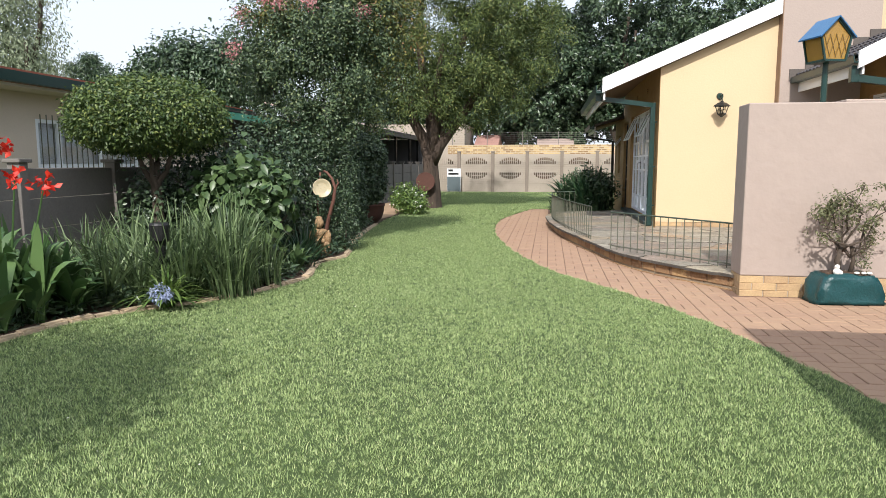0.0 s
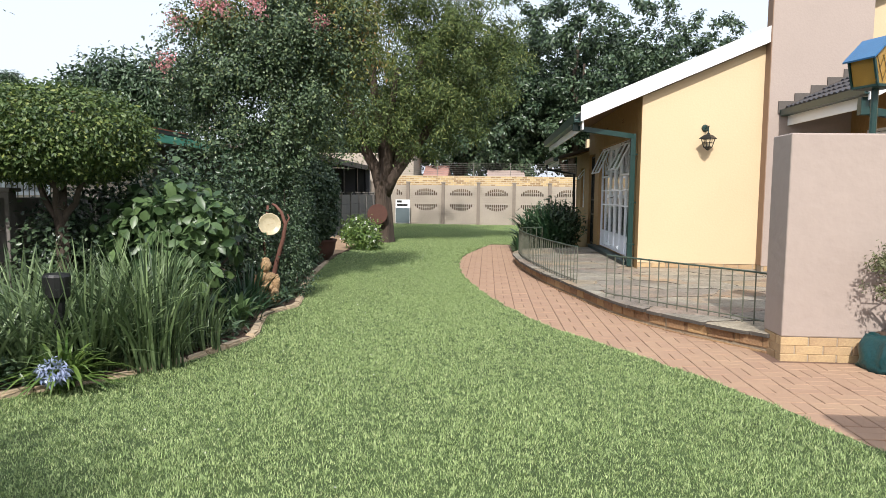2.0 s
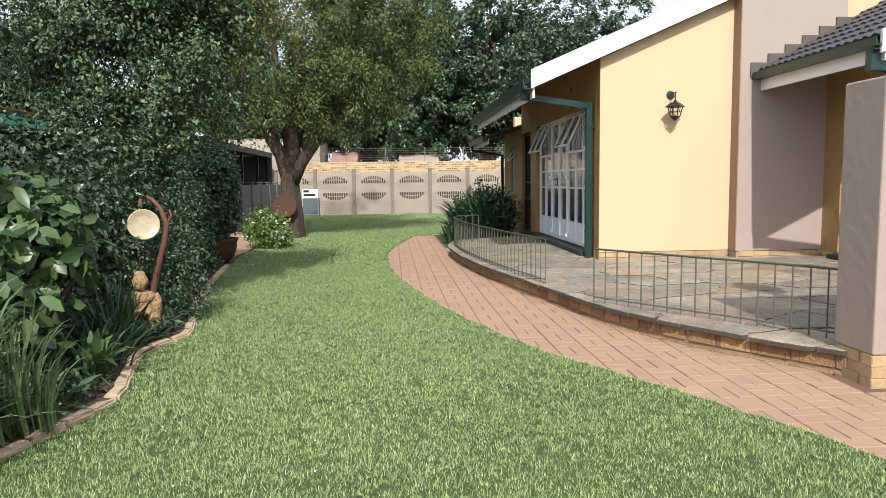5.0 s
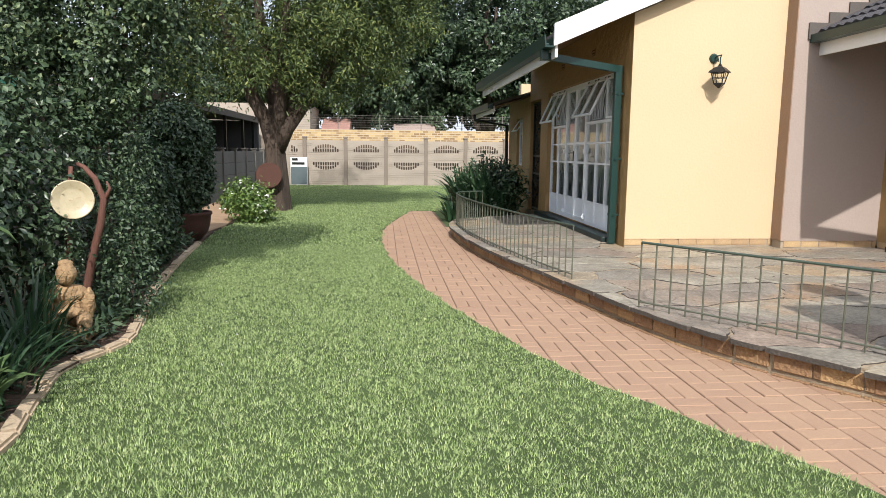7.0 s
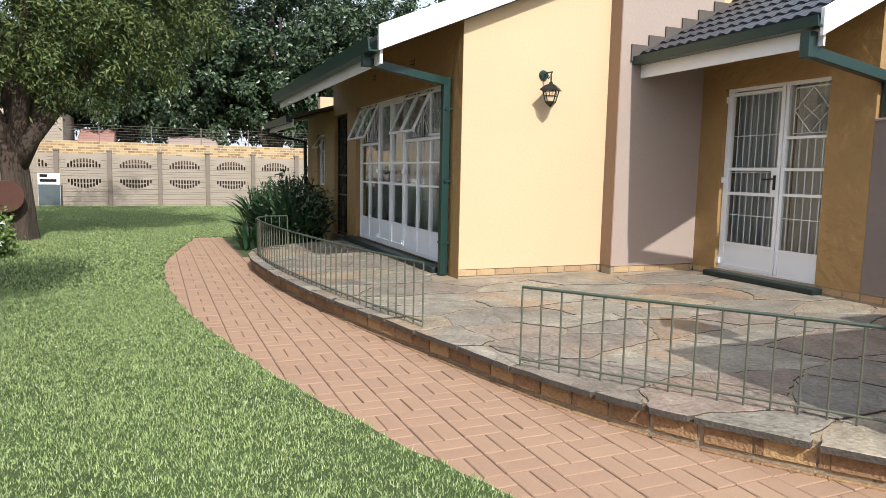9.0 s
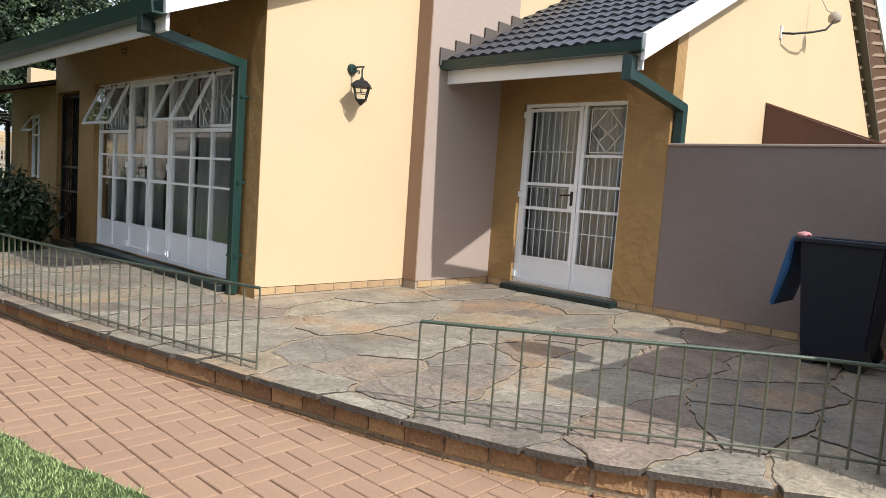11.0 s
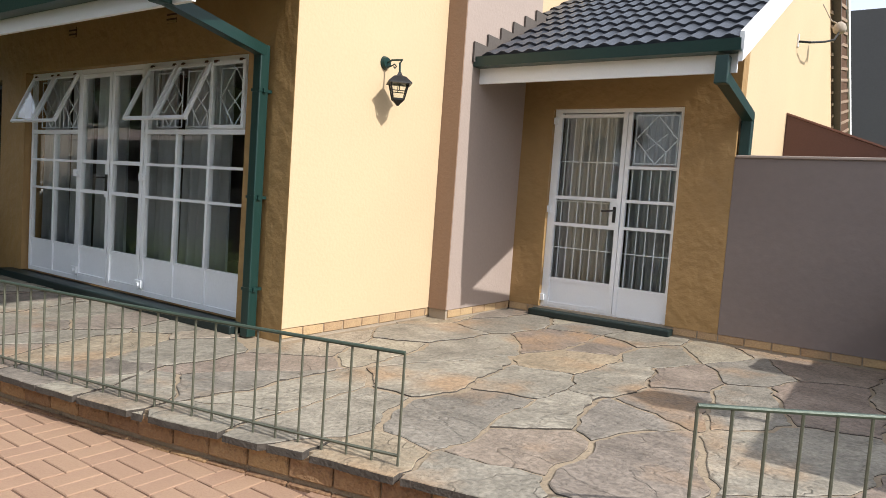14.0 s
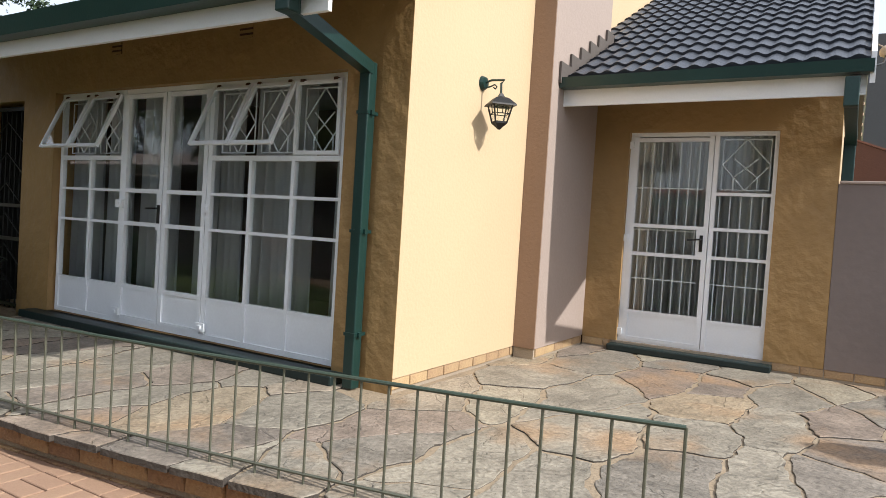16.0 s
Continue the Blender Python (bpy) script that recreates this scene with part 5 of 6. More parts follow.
camr = thing("security_camera", (7.35, 10.13, 3.45), "small white security camera on a bent arm", "camera")
part("arm", tube(bmesh.new(), [(7.9, 10.13, 3.63), (7.95, 10.0, 3.62), (8.3, 9.88, 3.70), (8.65, 9.82, 3.80), (8.84, 9.79, 3.94)], 0.014, 6), BLACK, camr)
part("plate", boxes((7.87, 10.12, 3.56, 7.93, 10.138, 3.72)), WHITE, camr)
bm = bmesh.new()
lathe(bm, [(0.03, -0.02), (0.07, 0.0), (0.082, 0.03), (0.082, 0.07), (0.06, 0.11), (0.025, 0.135)], (8.88, 9.79, 3.95), 18)
tube(bm, [(8.88, 9.79, 4.05), (8.9, 9.9, 4.12), (8.92, 10.02, 4.35)], 0.008, 6)
part("dome", bm, CONCRETE, camr, smooth=True)

# ---- precast boundary walls ----
lw = thing("boundary_wall", (-5.3, 12, 0), "grey precast concrete boundary wall with posts", "garden wall", kind="structure")
for i in range(25):
    y = -6.0 + 1.52 * i
    part("post", boxes((-5.36, y - 0.06, 0, -5.22, y + 0.06, 1.34), (-5.39, y - 0.09, 1.34, -5.19, y + 0.09, 1.38), bevel=0.008), CONCRETE_D, lw)
    for k in range(4):
        z = 0.01 + k * 0.32
        part("panel", boxes((-5.31, y + 0.05, z, -5.265, y + 1.47, z + 0.312), bevel=0.006), CONCRETE_D, lw)
fence = thing("boundary_wall", (0, 30.9, 0), "pale precast concrete wall with arched slot patterns", "garden wall", kind="structure")
def slotted(bm, x0, x1):
    """One bay: ribbed slabs with two half-moons of upright slots."""
    y0, y1 = 30.87, 30.94
    zz = 0.0
    w = x1 - x0
    mid = (x0 + x1) / 2
    def ribs(a, b, z0, z1):
        n = max(1, round((z1 - z0) / 0.08))
        for k in range(n):
            lo, hi = z0 + (z1 - z0) * k / n, z0 + (z1 - z0) * (k + 1) / n
            box(bm, a, y0, lo, b, y1, hi - 0.012)
            box(bm, a, y0 + 0.022, hi - 0.012, b, y1, hi)
    for z0, z1, up in ((1.26, 1.60, 1), (0.58, 0.92, -1)):
        half = 0.50
        ribs(x0, mid - half, z0, z1)
        ribs(mid + half, x1, z0, z1)
        n = 11
        cw = 2 * half / n
        for k in range(n):
            a = mid - half + k * cw
            u = (k + 0.5) / n * 2 - 1
            h = (z1 - z0 - 0.05) * math.sqrt(max(0.02, 1 - u * u)) 
            lo, hi = (z0 + 0.02, z0 + 0.02 + h) if up > 0 else (z1 - 0.02 - h, z1 - 0.02)
            box(bm, a, y0, z0, a + cw * 0.38, y1, z1)
            box(bm, a + cw * 0.38, y0, z0, a + cw, y1, lo)
            box(bm, a + cw * 0.38, y0, hi, a + cw, y1, z1)
            if h > 0.2:
                zm = (lo + hi) / 2
                box(bm, a + cw * 0.38, y0 + 0.005, zm - 0.015, a + cw, y1 - 0.005, zm + 0.015)
    ribs(x0, x1, 0.0, 0.58)
    ribs(x0, x1, 0.92, 1.26)
    ribs(x0, x1, 1.60, 1.72)
    return bm


bay = None
for i in range(9):
    x = -5.57 + 1.535 * i
    part("post", boxes((x - 0.07, 30.80, 0, x + 0.07, 30.99, 1.80), (x - 0.09, 30.78, 1.80, x + 0.09, 31.01, 1.86), bevel=0.012), POSTC, fence)
    if bay is None:
        bay = solid("panel", slotted(bmesh.new(), 0.065, 1.47), CONCRETE)
    piece("panel", bay, fence, Matrix.Translation((x, 0, 0)))
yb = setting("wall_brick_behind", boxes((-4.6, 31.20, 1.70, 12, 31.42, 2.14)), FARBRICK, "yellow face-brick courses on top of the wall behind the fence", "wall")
# lower part split off and darkened so the slots look shaded
setting("wall_brick_lower", boxes((-4.6, 31.21, 0, 12, 31.41, 1.70)), SHADEBRICK, "brick wall behind the fence slots, coloured dark for their shade", "wall")
ef = thing("electric_fence", (0, 31.18, 2.14), "electric fence wires on thin posts above the brick wall", "fence")
for i in range(9):
    x = -4.4 + i * 1.6
    part("post", boxes((x - 0.015, 31.29, 2.13, x + 0.015, 31.32, 2.72)), CONCRETE_D, ef)
for k in range(6):
    part("wire", tube(bmesh.new(), [(-4.5, 31.30, 2.23 + k * 0.09), (9, 31.30, 2.23 + k * 0.09)], 0.006, 4), CONCRETE_D, ef)
sg = thing("estate_sign", (-4.2, 30.5, 0), "weathered board with a white lettered head and slate panel", "sign")
part("board", boxes((-4.52, 30.42, 0.06, -3.90, 30.46, 1.08)), WHITE, sg)
part("panel", boxes((-4.51, 30.408, 0.08, -3.91, 30.42, 0.72)), SIGNB, sg, "slate grey panel")
for z, a, b in ((0.95, -4.46, -4.25), (0.80, -4.46, -4.0)):
    part("lettering", boxes((a, 30.416, z, b, 30.42, z + 0.09)), BLACK, sg, "dark illegible lettering")
part("leg", boxes((-4.5, 30.43, 0, -4.46, 30.47, 0.06)), BLACK, sg)
part("leg", boxes((-3.96, 30.43, 0, -3.92, 30.47, 0.06)), BLACK, sg)

# ---- neighbours ----
nb = thing("neighbour_house", (-10, 9, 0), "cream house with red roof, green gutter and barred window", "house")
part("wall", wall_x(-8.2, -8.0, -2, 16.0, 0, 2.42, [(9.75, 12.45, 1.26, 2.03)]), CREAM, nb)
part("wall", boxes((-12, -2, 0, -8.2, -1.8, 2.4)), CREAM, nb)
part("wall", boxes((-12, 15.8, 0, -8.2, 16.0, 2.4)), CREAM, nb)
part("back_wall", boxes((-9.4, 9, 0.5, -9.3, 13, 2.4)), INTERIOR, nb)
part("roof", roof_slab(bmesh.new(), -7.45, 2.66, -12, 3.12, -2.6, 16.6, 0.05), REDROOF, nb, "red roof tiles")
part("eave", boxes((-8.0, -2.5, 2.42, -7.5, 16.5, 2.46)), CREAM, nb)
part("gutter", boxes((-7.5, -2.6, 2.47, -7.38, 16.6, 2.62)), GREEN, nb, "green gutter")
nw = part("window", boxes(*[(-8.06, y, 1.26, -8.01, y + 0.07, 2.03) for y in (9.75, 10.25, 11.3, 12.38)], (-8.055, 9.75, 1.26, -8.015, 12.45, 1.32), (-8.055, 9.75, 1.97, -8.015, 12.45, 2.03)), WHITE_STEEL, nb)
p = part("pane", boxes((-8.065, 9.78, 1.29, -8.06, 12.42, 2.0)), GLASS, nw)
p.visible_shadow = False
for i in range(20):
    part("bar", boxes((-7.96, 9.8 + i * 0.135, 1.22, -7.948, 9.812 + i * 0.135, 2.10)), RAIL, nw)
drape("curtain", -8.16, 9.8, 12.4, 1.2, 2.1, 16, "pale blue-grey curtain behind the neighbour's window")
cp = thing("carport", (-8, 23, 0), "dark flat-roofed carport on posts beyond the wall", "carport")
part("roof", prism(bmesh.new(), [(-11, 2.55), (-5.5, 2.45), (-5.5, 2.35), (-11, 2.45)], "y", 16.8, 29.5), DARKROOF, cp)
part("fascia", boxes((-5.52, 16.8, 2.28, -5.47, 29.5, 2.46)), DARKROOF, cp)
for y in (17.5, 20.0, 22.5, 25.0, 27.5, 29.3):
    part("post", boxes((-5.7, y, 0, -5.62, y + 0.08, 2.36)), BLACK, cp)
# dark walls put in to stand for the shade under the carport
part("shade_wall", boxes((-9.0, 29.5, 0, -5.5, 29.65, 2.36)), DARKGREY, cp)
part("back_wall", boxes((-9.2, 16.8, 0, -9.0, 29.5, 2.4)), DARKGREY, cp)
gh = thing("outbuilding", (-7, 29, 0), "pinkish cream outbuilding, its wall greyed for shade, with a faded roof", "house")
# cream wall takes the greyer concrete colour in place of its shade
part("wall", boxes((-12, 32.2, 0, -3.95, 36, 3.15)), CONCRETE, gh)
part("roof", roof_slab(bmesh.new(), -5.75, 2.50, -8.2, 3.1, 19.0, 31.5, 0.06), PINKROOF, gh, "faded pink roof")
part("fascia", boxes((-7.0, 13.2, 2.30, -6.95, 18.5, 2.47)), MINT, gh, "mint green fascia board")
part("lean_to_roof", boxes((-8.0, 13.2, 2.45, -6.95, 18.5, 2.50)), DARKROOF, gh)
car = thing("car", (-7.5, 22, 0), "pale blue-grey car parked under the carport", "car")
bm = bmesh.new()
prism(bm, [(19.6, 0.35), (23.8, 0.35), (23.8, 0.95), (23.0, 1.05), (22.4, 1.62), (20.6, 1.66), (19.8, 1.1), (19.6, 0.9)], "x", -8.4, -6.8)
bmesh.ops.bevel(bm, geom=bm.edges[:], offset=0.08, segments=3, affect="EDGES")
part("body", bm, CAR, car, smooth=True)
part("window", boxes((-6.80, 20.8, 1.12, -6.79, 22.4, 1.55)), BLACK, car)
for y in (20.4, 23.0):
    for x in (-8.3, -6.9):
        bm = bmesh.new()
        bmesh.ops.create_cone(bm, cap_ends=True, segments=20, radius1=0.31, radius2=0.31, depth=0.2, matrix=pose(x, y, 0.31, 0, 90, 0))
        part("wheel", bm, BLACK, car)
rh = thing("far_house", (0, 44, 0), "distant house with a faded red tiled roof behind the trees", "house")
part("wall", boxes((-3.6, 34.2, 0, 2.2, 37, 2.2)), CREAM, rh)
part("roof", prism(bmesh.new(), [(34.0, 2.2), (37.2, 2.2), (35.6, 2.75)], "x", -3.7, -2.5), FADEDRED, rh, "faded red tiled roof")
part("roof", prism(bmesh.new(), [(34.0, 2.2), (37.2, 2.2), (35.6, 2.55)], "x", -0.6, 1.2), PINKROOF, rh, "faded pale roof")

# ---- plants ----
rng = np.random.default_rng(11)


def tree(name, base, trunk_r, fork, tips, blobs, n, leaf, mat, label, bark=BARK, category="tree", shell=0.5, droop=0.3, per=14, spread=0.16, lump=0.18):
    """A tapered trunk with limbs, and a crown of many leaves in clumps."""
    t = thing(name, base, label, category)
    bm = bmesh.new()
    k, sides = 14, 28
    rings = []
    for i in range(k + 1):
        f = i / k
        c = Vector(base).lerp(Vector(fork), f) + Vector((0.12 * trunk_r * math.sin(f * 5), 0.12 * trunk_r * math.cos(f * 4), -0.05 if i == 0 else 0))
        rad = trunk_r * (0.86 + 0.42 * (1 - f) ** 5 - 0.1 * f * f)
        ring = []
        for j in range(sides):
            a = 2 * math.pi * j / sides
            flute = 1 + 0.11 * math.sin(a * 5 + f * 1.3) + 0.07 * noise.noise(Vector((math.cos(a) * 3.2, math.sin(a) * 3.2, f * 2.2 + base[0])))
            ring.append(bm.verts.new(c + Vector((math.cos(a), math.sin(a), 0)) * rad * flute))
        rings.append(ring)
    for ra_, rb_ in zip(rings, rings[1:]):
        for j in range(sides):
            bm.faces.new((ra_[j], ra_[(j + 1) % sides], rb_[(j + 1) % sides], rb_[j]))
    bm.faces.new(rings[-1])
    stem = part("trunk", bm, bark, t, smooth=True)
    for tip in tips:
        part("limb", limbs(bmesh.new(), rng, Vector(base).lerp(Vector(fork), 0.72), [tip], trunk_r * (0.7 if trunk_r > 0.2 else 0.55), 14, 0.08), bark, stem, smooth=True)
    at, out = clumps(rng, blobs, n, shell, lump, per, spread)
    leaves("crown", mat, at, out, leaf[0], leaf[1], t, rng, droop=droop)
    return t


# big feathery tree by the lawn
big = tree("shade_tree", (-3.42, 19.6, 0), 0.26, (-3.38, 19.62, 1.75), [(-4.6, 19.3, 5), (-3.6, 20, 6.5), (-2.3, 19.4, 5.5), (-1.4, 19.6, 4.4), (-2.9, 18.6, 4.5)],
           [(-3.4, 19.7, 5.0, 2.3, 2.1, 2.5), (-1.6, 19.5, 4.6, 1.8, 1.7, 1.9), (-5.2, 19.6, 4.8, 1.6, 1.6, 2.1), (-2.6, 19.2, 3.3, 1.3, 1.3, 0.8), (-0.6, 19.6, 4.9, 0.95, 1.0, 1.4), (-3.0, 19.6, 7.5, 2.4, 2.2, 2.2), (-4.6, 19.2, 3.1, 1.1, 1.2, 0.75)],
           125000, (0.105, 0.03), LF_CONIF, "large feathery green tree with a fluted grey-brown trunk", droop=0.35, spread=0.095, lump=0.22, per=150, shell=0.5)
# flowering tree in the bed
cr = tree("crape_myrtle", (-3.75, 10.9, 0), 0.07, (-3.7, 10.9, 1.3), [(-4.8, 10.8, 3.2), (-3.9, 11, 4.2), (-2.9, 10.8, 3.6), (-3.3, 10.6, 2.6)],
          [(-3.7, 10.9, 2.75, 1.25, 1.1, 0.95), (-4.4, 10.9, 3.1, 0.72, 0.8, 0.7), (-3.05, 10.9, 3.25, 0.68, 0.75, 0.72), (-3.6, 10.9, 3.7, 1.2, 1.0, 0.8), (-3.35, 10.5, 2.1, 0.5, 0.5, 0.5), (-4.05, 10.7, 2.1, 0.42, 0.45, 0.4), (-3.55, 10.6, 1.7, 0.55, 0.5, 0.4)],
          66000, (0.052, 0.031), LF_CRAPE, "bushy tree with small dark leaves and pink blossoms", bark=STEM, spread=0.10, per=110, lump=0.22, shell=0.5)
at, out = clumps(rng, [(-2.75, 11.2, 3.75, 0.72, 0.8, 0.92), (-4.3, 10.7, 3.7, 0.5, 0.5, 0.4)], 9000, 0.4, 0.25, 24, 0.13)
leaves("crown", LF_OLIVE, at, out, 0.07, 0.03, cr, rng, label="yellowish olive leaves")
for c in ((-4.35, 10.2, 3.85), (-4.05, 10.1, 3.75), (-3.55, 10.0, 3.75), (-4.7, 10.2, 3.6), (-3.4, 10.0, 4.1), (-4.9, 10.3, 3.1), (-2.8, 10.3, 3.6)):
    at, out = clumps(rng, [(*c, 0.14, 0.14, 0.12)], 160, 0.1, 0.3, 8, 0.4)
    leaves("blossom", PETAL_PINK, at, out, 0.035, 0.03, cr, rng, label="pink blossom cluster")
# clipped mushroom-shaped shrub
tp = tree("topiary_shrub", (-4.6, 7.5, 0), 0.07, (-4.6, 7.5, 1.35), [(-5.0, 7.5, 1.75), (-4.65, 7.7, 1.9), (-4.2, 7.4, 1.75), (-4.6, 7.2, 1.75)],
          [(-4.66, 7.5, 1.90, 0.86, 0.82, 0.41), (-4.66, 7.5, 1.73, 0.86, 0.82, 0.27)], 34000, (0.048, 0.026), LF_TOPI, "shrub clipped into a broad mushroom dome", bark=STEM, category="shrub", shell=0.86, lump=0.04, per=8, spread=0.05)
ivy = thing("ivy", (-4.4, 8.0, 0), "dark climbing shrub thicket under the dome", "shrub")
at, out = clumps(rng, [(-4.4, 8.1, 0.9, 0.65, 0.5, 0.75), (-4.0, 8.9, 1.0, 0.58, 0.65, 0.86), (-4.75, 7.7, 0.6, 0.4, 0.35, 0.6), (-3.7, 9.7, 1.0, 0.4, 0.5, 0.9)], 16000, 0.4, 0.2, 12, 0.16)
leaves("foliage", LF_DARK, at, out, 0.065, 0.04, ivy, rng)
for tip in ((-4.3, 8.1, 1.3), (-4.0, 8.9, 1.6), (-4.7, 7.8, 0.9), (-3.7, 9.7, 1.4)):
    part("stem", limbs(bmesh.new(), rng, (tip[0], tip[1], 0), [tip], 0.03, 7), STEM, ivy)
# clipped hedge columns
hg = thing("hedge_column", (-3.74, 12.2, 0), "tall clipped dark hedge in a rounded column", "hedge")
at, out = clumps(rng, [(-3.74, 12.2, 1.0, 0.36, 0.45, 0.42), (-3.74, 12.2, 0.55, 0.38, 0.48, 0.52)], 11000, 0.85, 0.05, 8, 0.06)
leaves("foliage", LF_HEDGE, at, out, 0.06, 0.042, hg, rng, spread=0.5)
part("trunk", tube(bmesh.new(), [(-3.74, 12.2, 0), (-3.74, 12.2, 0.9)], 0.07, 8, 0.05), STEM, hg)
cv = thing("creeper", (-3.1, 9.75, 0), "small-leaved creeper over a dead stump", "shrub")
at, out = clumps(rng, [(-2.98, 9.75, 0.3, 0.2, 0.25, 0.32), (-3.02, 9.85, 0.7, 0.2, 0.28, 0.36), (-3.0, 9.5, 0.5, 0.1, 0.1, 0.25), (-3.3, 9.35, 0.7, 0.12, 0.1, 0.2), (-3.3, 10.3, 1.3, 0.35, 0.4, 0.5), (-3.55, 11.0, 0.7, 0.35, 0.6, 0.7)], 9000, 0.5, 0.15, 8, 0.14)
leaves("foliage", LF_HEDGE, at, out, 0.042, 0.022, cv, rng)
for tip in ((-3.0, 9.8, 0.8), (-3.3, 10.3, 1.4), (-3.55, 11.0, 1.0)):
    part("stem", limbs(bmesh.new(), rng, (tip[0], tip[1], 0), [tip], 0.02, 7), STEM, cv)
# twisted wood, plate, statue
sw = thing("dead_wood", (-3.2, 9.45, 0), "twisted red-brown dead branch standing in the bed", "branch")
bm = tube(bmesh.new(), [(-3.28, 9.5, 0), (-3.2, 9.48, 0.3), (-3.14, 9.47, 0.55), (-3.06, 9.45, 0.8), (-3.03, 9.45, 0.98), (-3.08, 9.45, 1.12), (-3.15, 9.45, 1.2), (-3.2, 9.47, 1.22)], 0.034, 9, 0.014)
tube(bm, [(-3.03, 9.45, 0.96), (-2.99, 9.47, 1.05), (-3.01, 9.47, 1.1)], 0.016, 7, 0.007)
tube(bm, [(-3.33, 9.52, 0.4), (-3.3, 9.52, 0.9), (-3.28, 9.55, 1.2)], 0.022, 7, 0.015)
part("wood", bm, REDWOOD, sw, smooth=True)
pt = thing("enamel_plate", (-3.2, 9.36, 0.96), "chipped cream enamel plate hung on the dead branch", "plate")
bm = lathe(bmesh.new(), [(0.001, 0.012), (0.075, 0.0), (0.085, 0.004), (0.125, 0.022), (0.135, 0.026), (0.135, 0.021), (0.09, -0.004), (0.07, -0.008)], (0, 0, 0), 28)
tm = pose(-3.2, 9.36, 0.975, 80, 0, 26)
for v in bm.verts:
    v.co = tm @ v.co
part("dish", bm, ENAMEL, pt, smooth=True)
# seated statue in weathered ochre cement
SX, SY = -3.17, 9.12
statue = thing("garden_statue", (SX, SY, 0.04), "weathered ochre cement statue of a seated figure", "statue")
bm = bmesh.new()
for dx, dy, dz, rx, ry, rz in ((0, 0, 0.045, 0.17, 0.14, 0.05), (0, 0.04, 0.20, 0.115, 0.09, 0.15), (0, 0.03, 0.32, 0.12, 0.075, 0.07), (0, 0.0, 0.46, 0.062, 0.065, 0.078), (0, 0.015, 0.525, 0.045, 0.045, 0.03),
                               (-0.085, -0.06, 0.15, 0.055, 0.11, 0.055), (0.085, -0.06, 0.15, 0.055, 0.11, 0.055), (-0.085, -0.12, 0.09, 0.045, 0.05, 0.09), (0.085, -0.12, 0.09, 0.045, 0.05, 0.09),
                               (-0.125, 0.0, 0.25, 0.04, 0.05, 0.11), (0.125, 0.0, 0.25, 0.04, 0.05, 0.11), (0, -0.07, 0.21, 0.09, 0.05, 0.035)):
    bmesh.ops.create_icosphere(bm, subdivisions=3, radius=1.0, matrix=pose(SX, SY, 0.04, 0, 0, 24) @ Matrix.Translation((dx, dy, dz)) @ Matrix.Diagonal((rx, ry, rz, 1)))
for v in bm.verts:
    v.co += Vector((noise.noise(v.co * 16), noise.noise(v.co * 16 + Vector((5, 5, 5))), 0)) * 0.016
part("figure", bm, ROCK, statue, smooth=True)
# broad-leaved shrub
bs = thing("broad_leaf_shrub", (-3.5, 7.6, 0), "shrub with large glossy pale green leaves", "shrub")
at, out = clumps(rng, [(-3.65, 7.85, 1.08, 0.44, 0.38, 0.36), (-3.32, 7.7, 0.9, 0.28, 0.3, 0.4), (-3.85, 7.7, 0.85, 0.38, 0.38, 0.42), (-3.4, 7.5, 0.6, 0.28, 0.25, 0.35)], 2200, 0.5, 0.14, 5, 0.17)
leaves("foliage", LF_BIG, at, out, 0.15, 0.088, bs, rng, fold=0.12, droop=0.35, oval=True)
for k, tip in enumerate(((-3.7, 7.9, 1.2), (-3.4, 7.7, 1.0), (-3.9, 7.8, 1.0), (-3.2, 8.3, 0.9))):
    part("stem", limbs(bmesh.new(), rng, (-3.55, 7.8, 0), [tip], 0.025, 7), STEM, bs)
ls = thing("low_shrub", (-2.95, 7.75, 0), "low plant with broad pointed leaves at the bed edge", "plant")
blades("foliage", LF_BIG, (-3.0, 7.75, 0.03, 0.06), rng, 26, 0.34, 0.42, 0.085, ls, 0.7, 5)
# strap-leaved tufts
for k, (x, y, n, h, r) in enumerate(((-3.12, 6.25, 330, 1.02, 0.32), (-3.45, 6.05, 260, 0.9, 0.5), (-3.8, 5.9, 260, 0.85, 0.55), (-4.1, 5.75, 220, 0.78, 0.5), (-3.35, 6.75, 300, 1.05, 0.4), (-3.75, 6.6, 280, 1.0, 0.5), (-4.2, 6.35, 260, 0.92, 0.55), (-4.65, 6.2, 240, 0.85, 0.5), (-3.0, 6.75, 170, 0.85, 0.3), (-4.7, 5.7, 180, 0.72, 0.5), (-4.5, 7.0, 200, 0.8, 0.5), (-3.25, 8.7, 200, 0.6, 0.3), (-3.15, 8.1, 120, 0.5, 0.3))):
    tf = thing("strap_leaf_tuft", (x, y, 0.04), "dense tuft of tall narrow green strap leaves", "plant", "tufts in the bed")
    blades("foliage", LF_BLADE if y < 8 else LF_STREL, (x, y, 0.03, 0.26), rng, int(n * 0.62), r * 1.5, h * 1.04, 0.021, tf, 0.42, 6, lean=(rng.normal(0, 0.1), rng.normal(0, 0.08)))
ag = thing("agapanthus", (-3.42, 5.55, 0.04), "arching green strap leaves with a pale blue flower head", "plant")
blades("foliage", LF_ROSE, (-3.42, 5.62, 0.04, 0.08), rng, 130, 0.46, 0.40, 0.036, ag, 0.9, 6)
stalk = part("stalk", tube(bmesh.new(), [(-3.36, 5.5, 0.03), (-3.35, 5.45, 0.2)], 0.006, 6), LF_ROSE, ag)
at, out = clumps(rng, [(-3.35, 5.42, 0.20, 0.09, 0.09, 0.075)], 220, 0.6, 0.1, 3, 0.1)
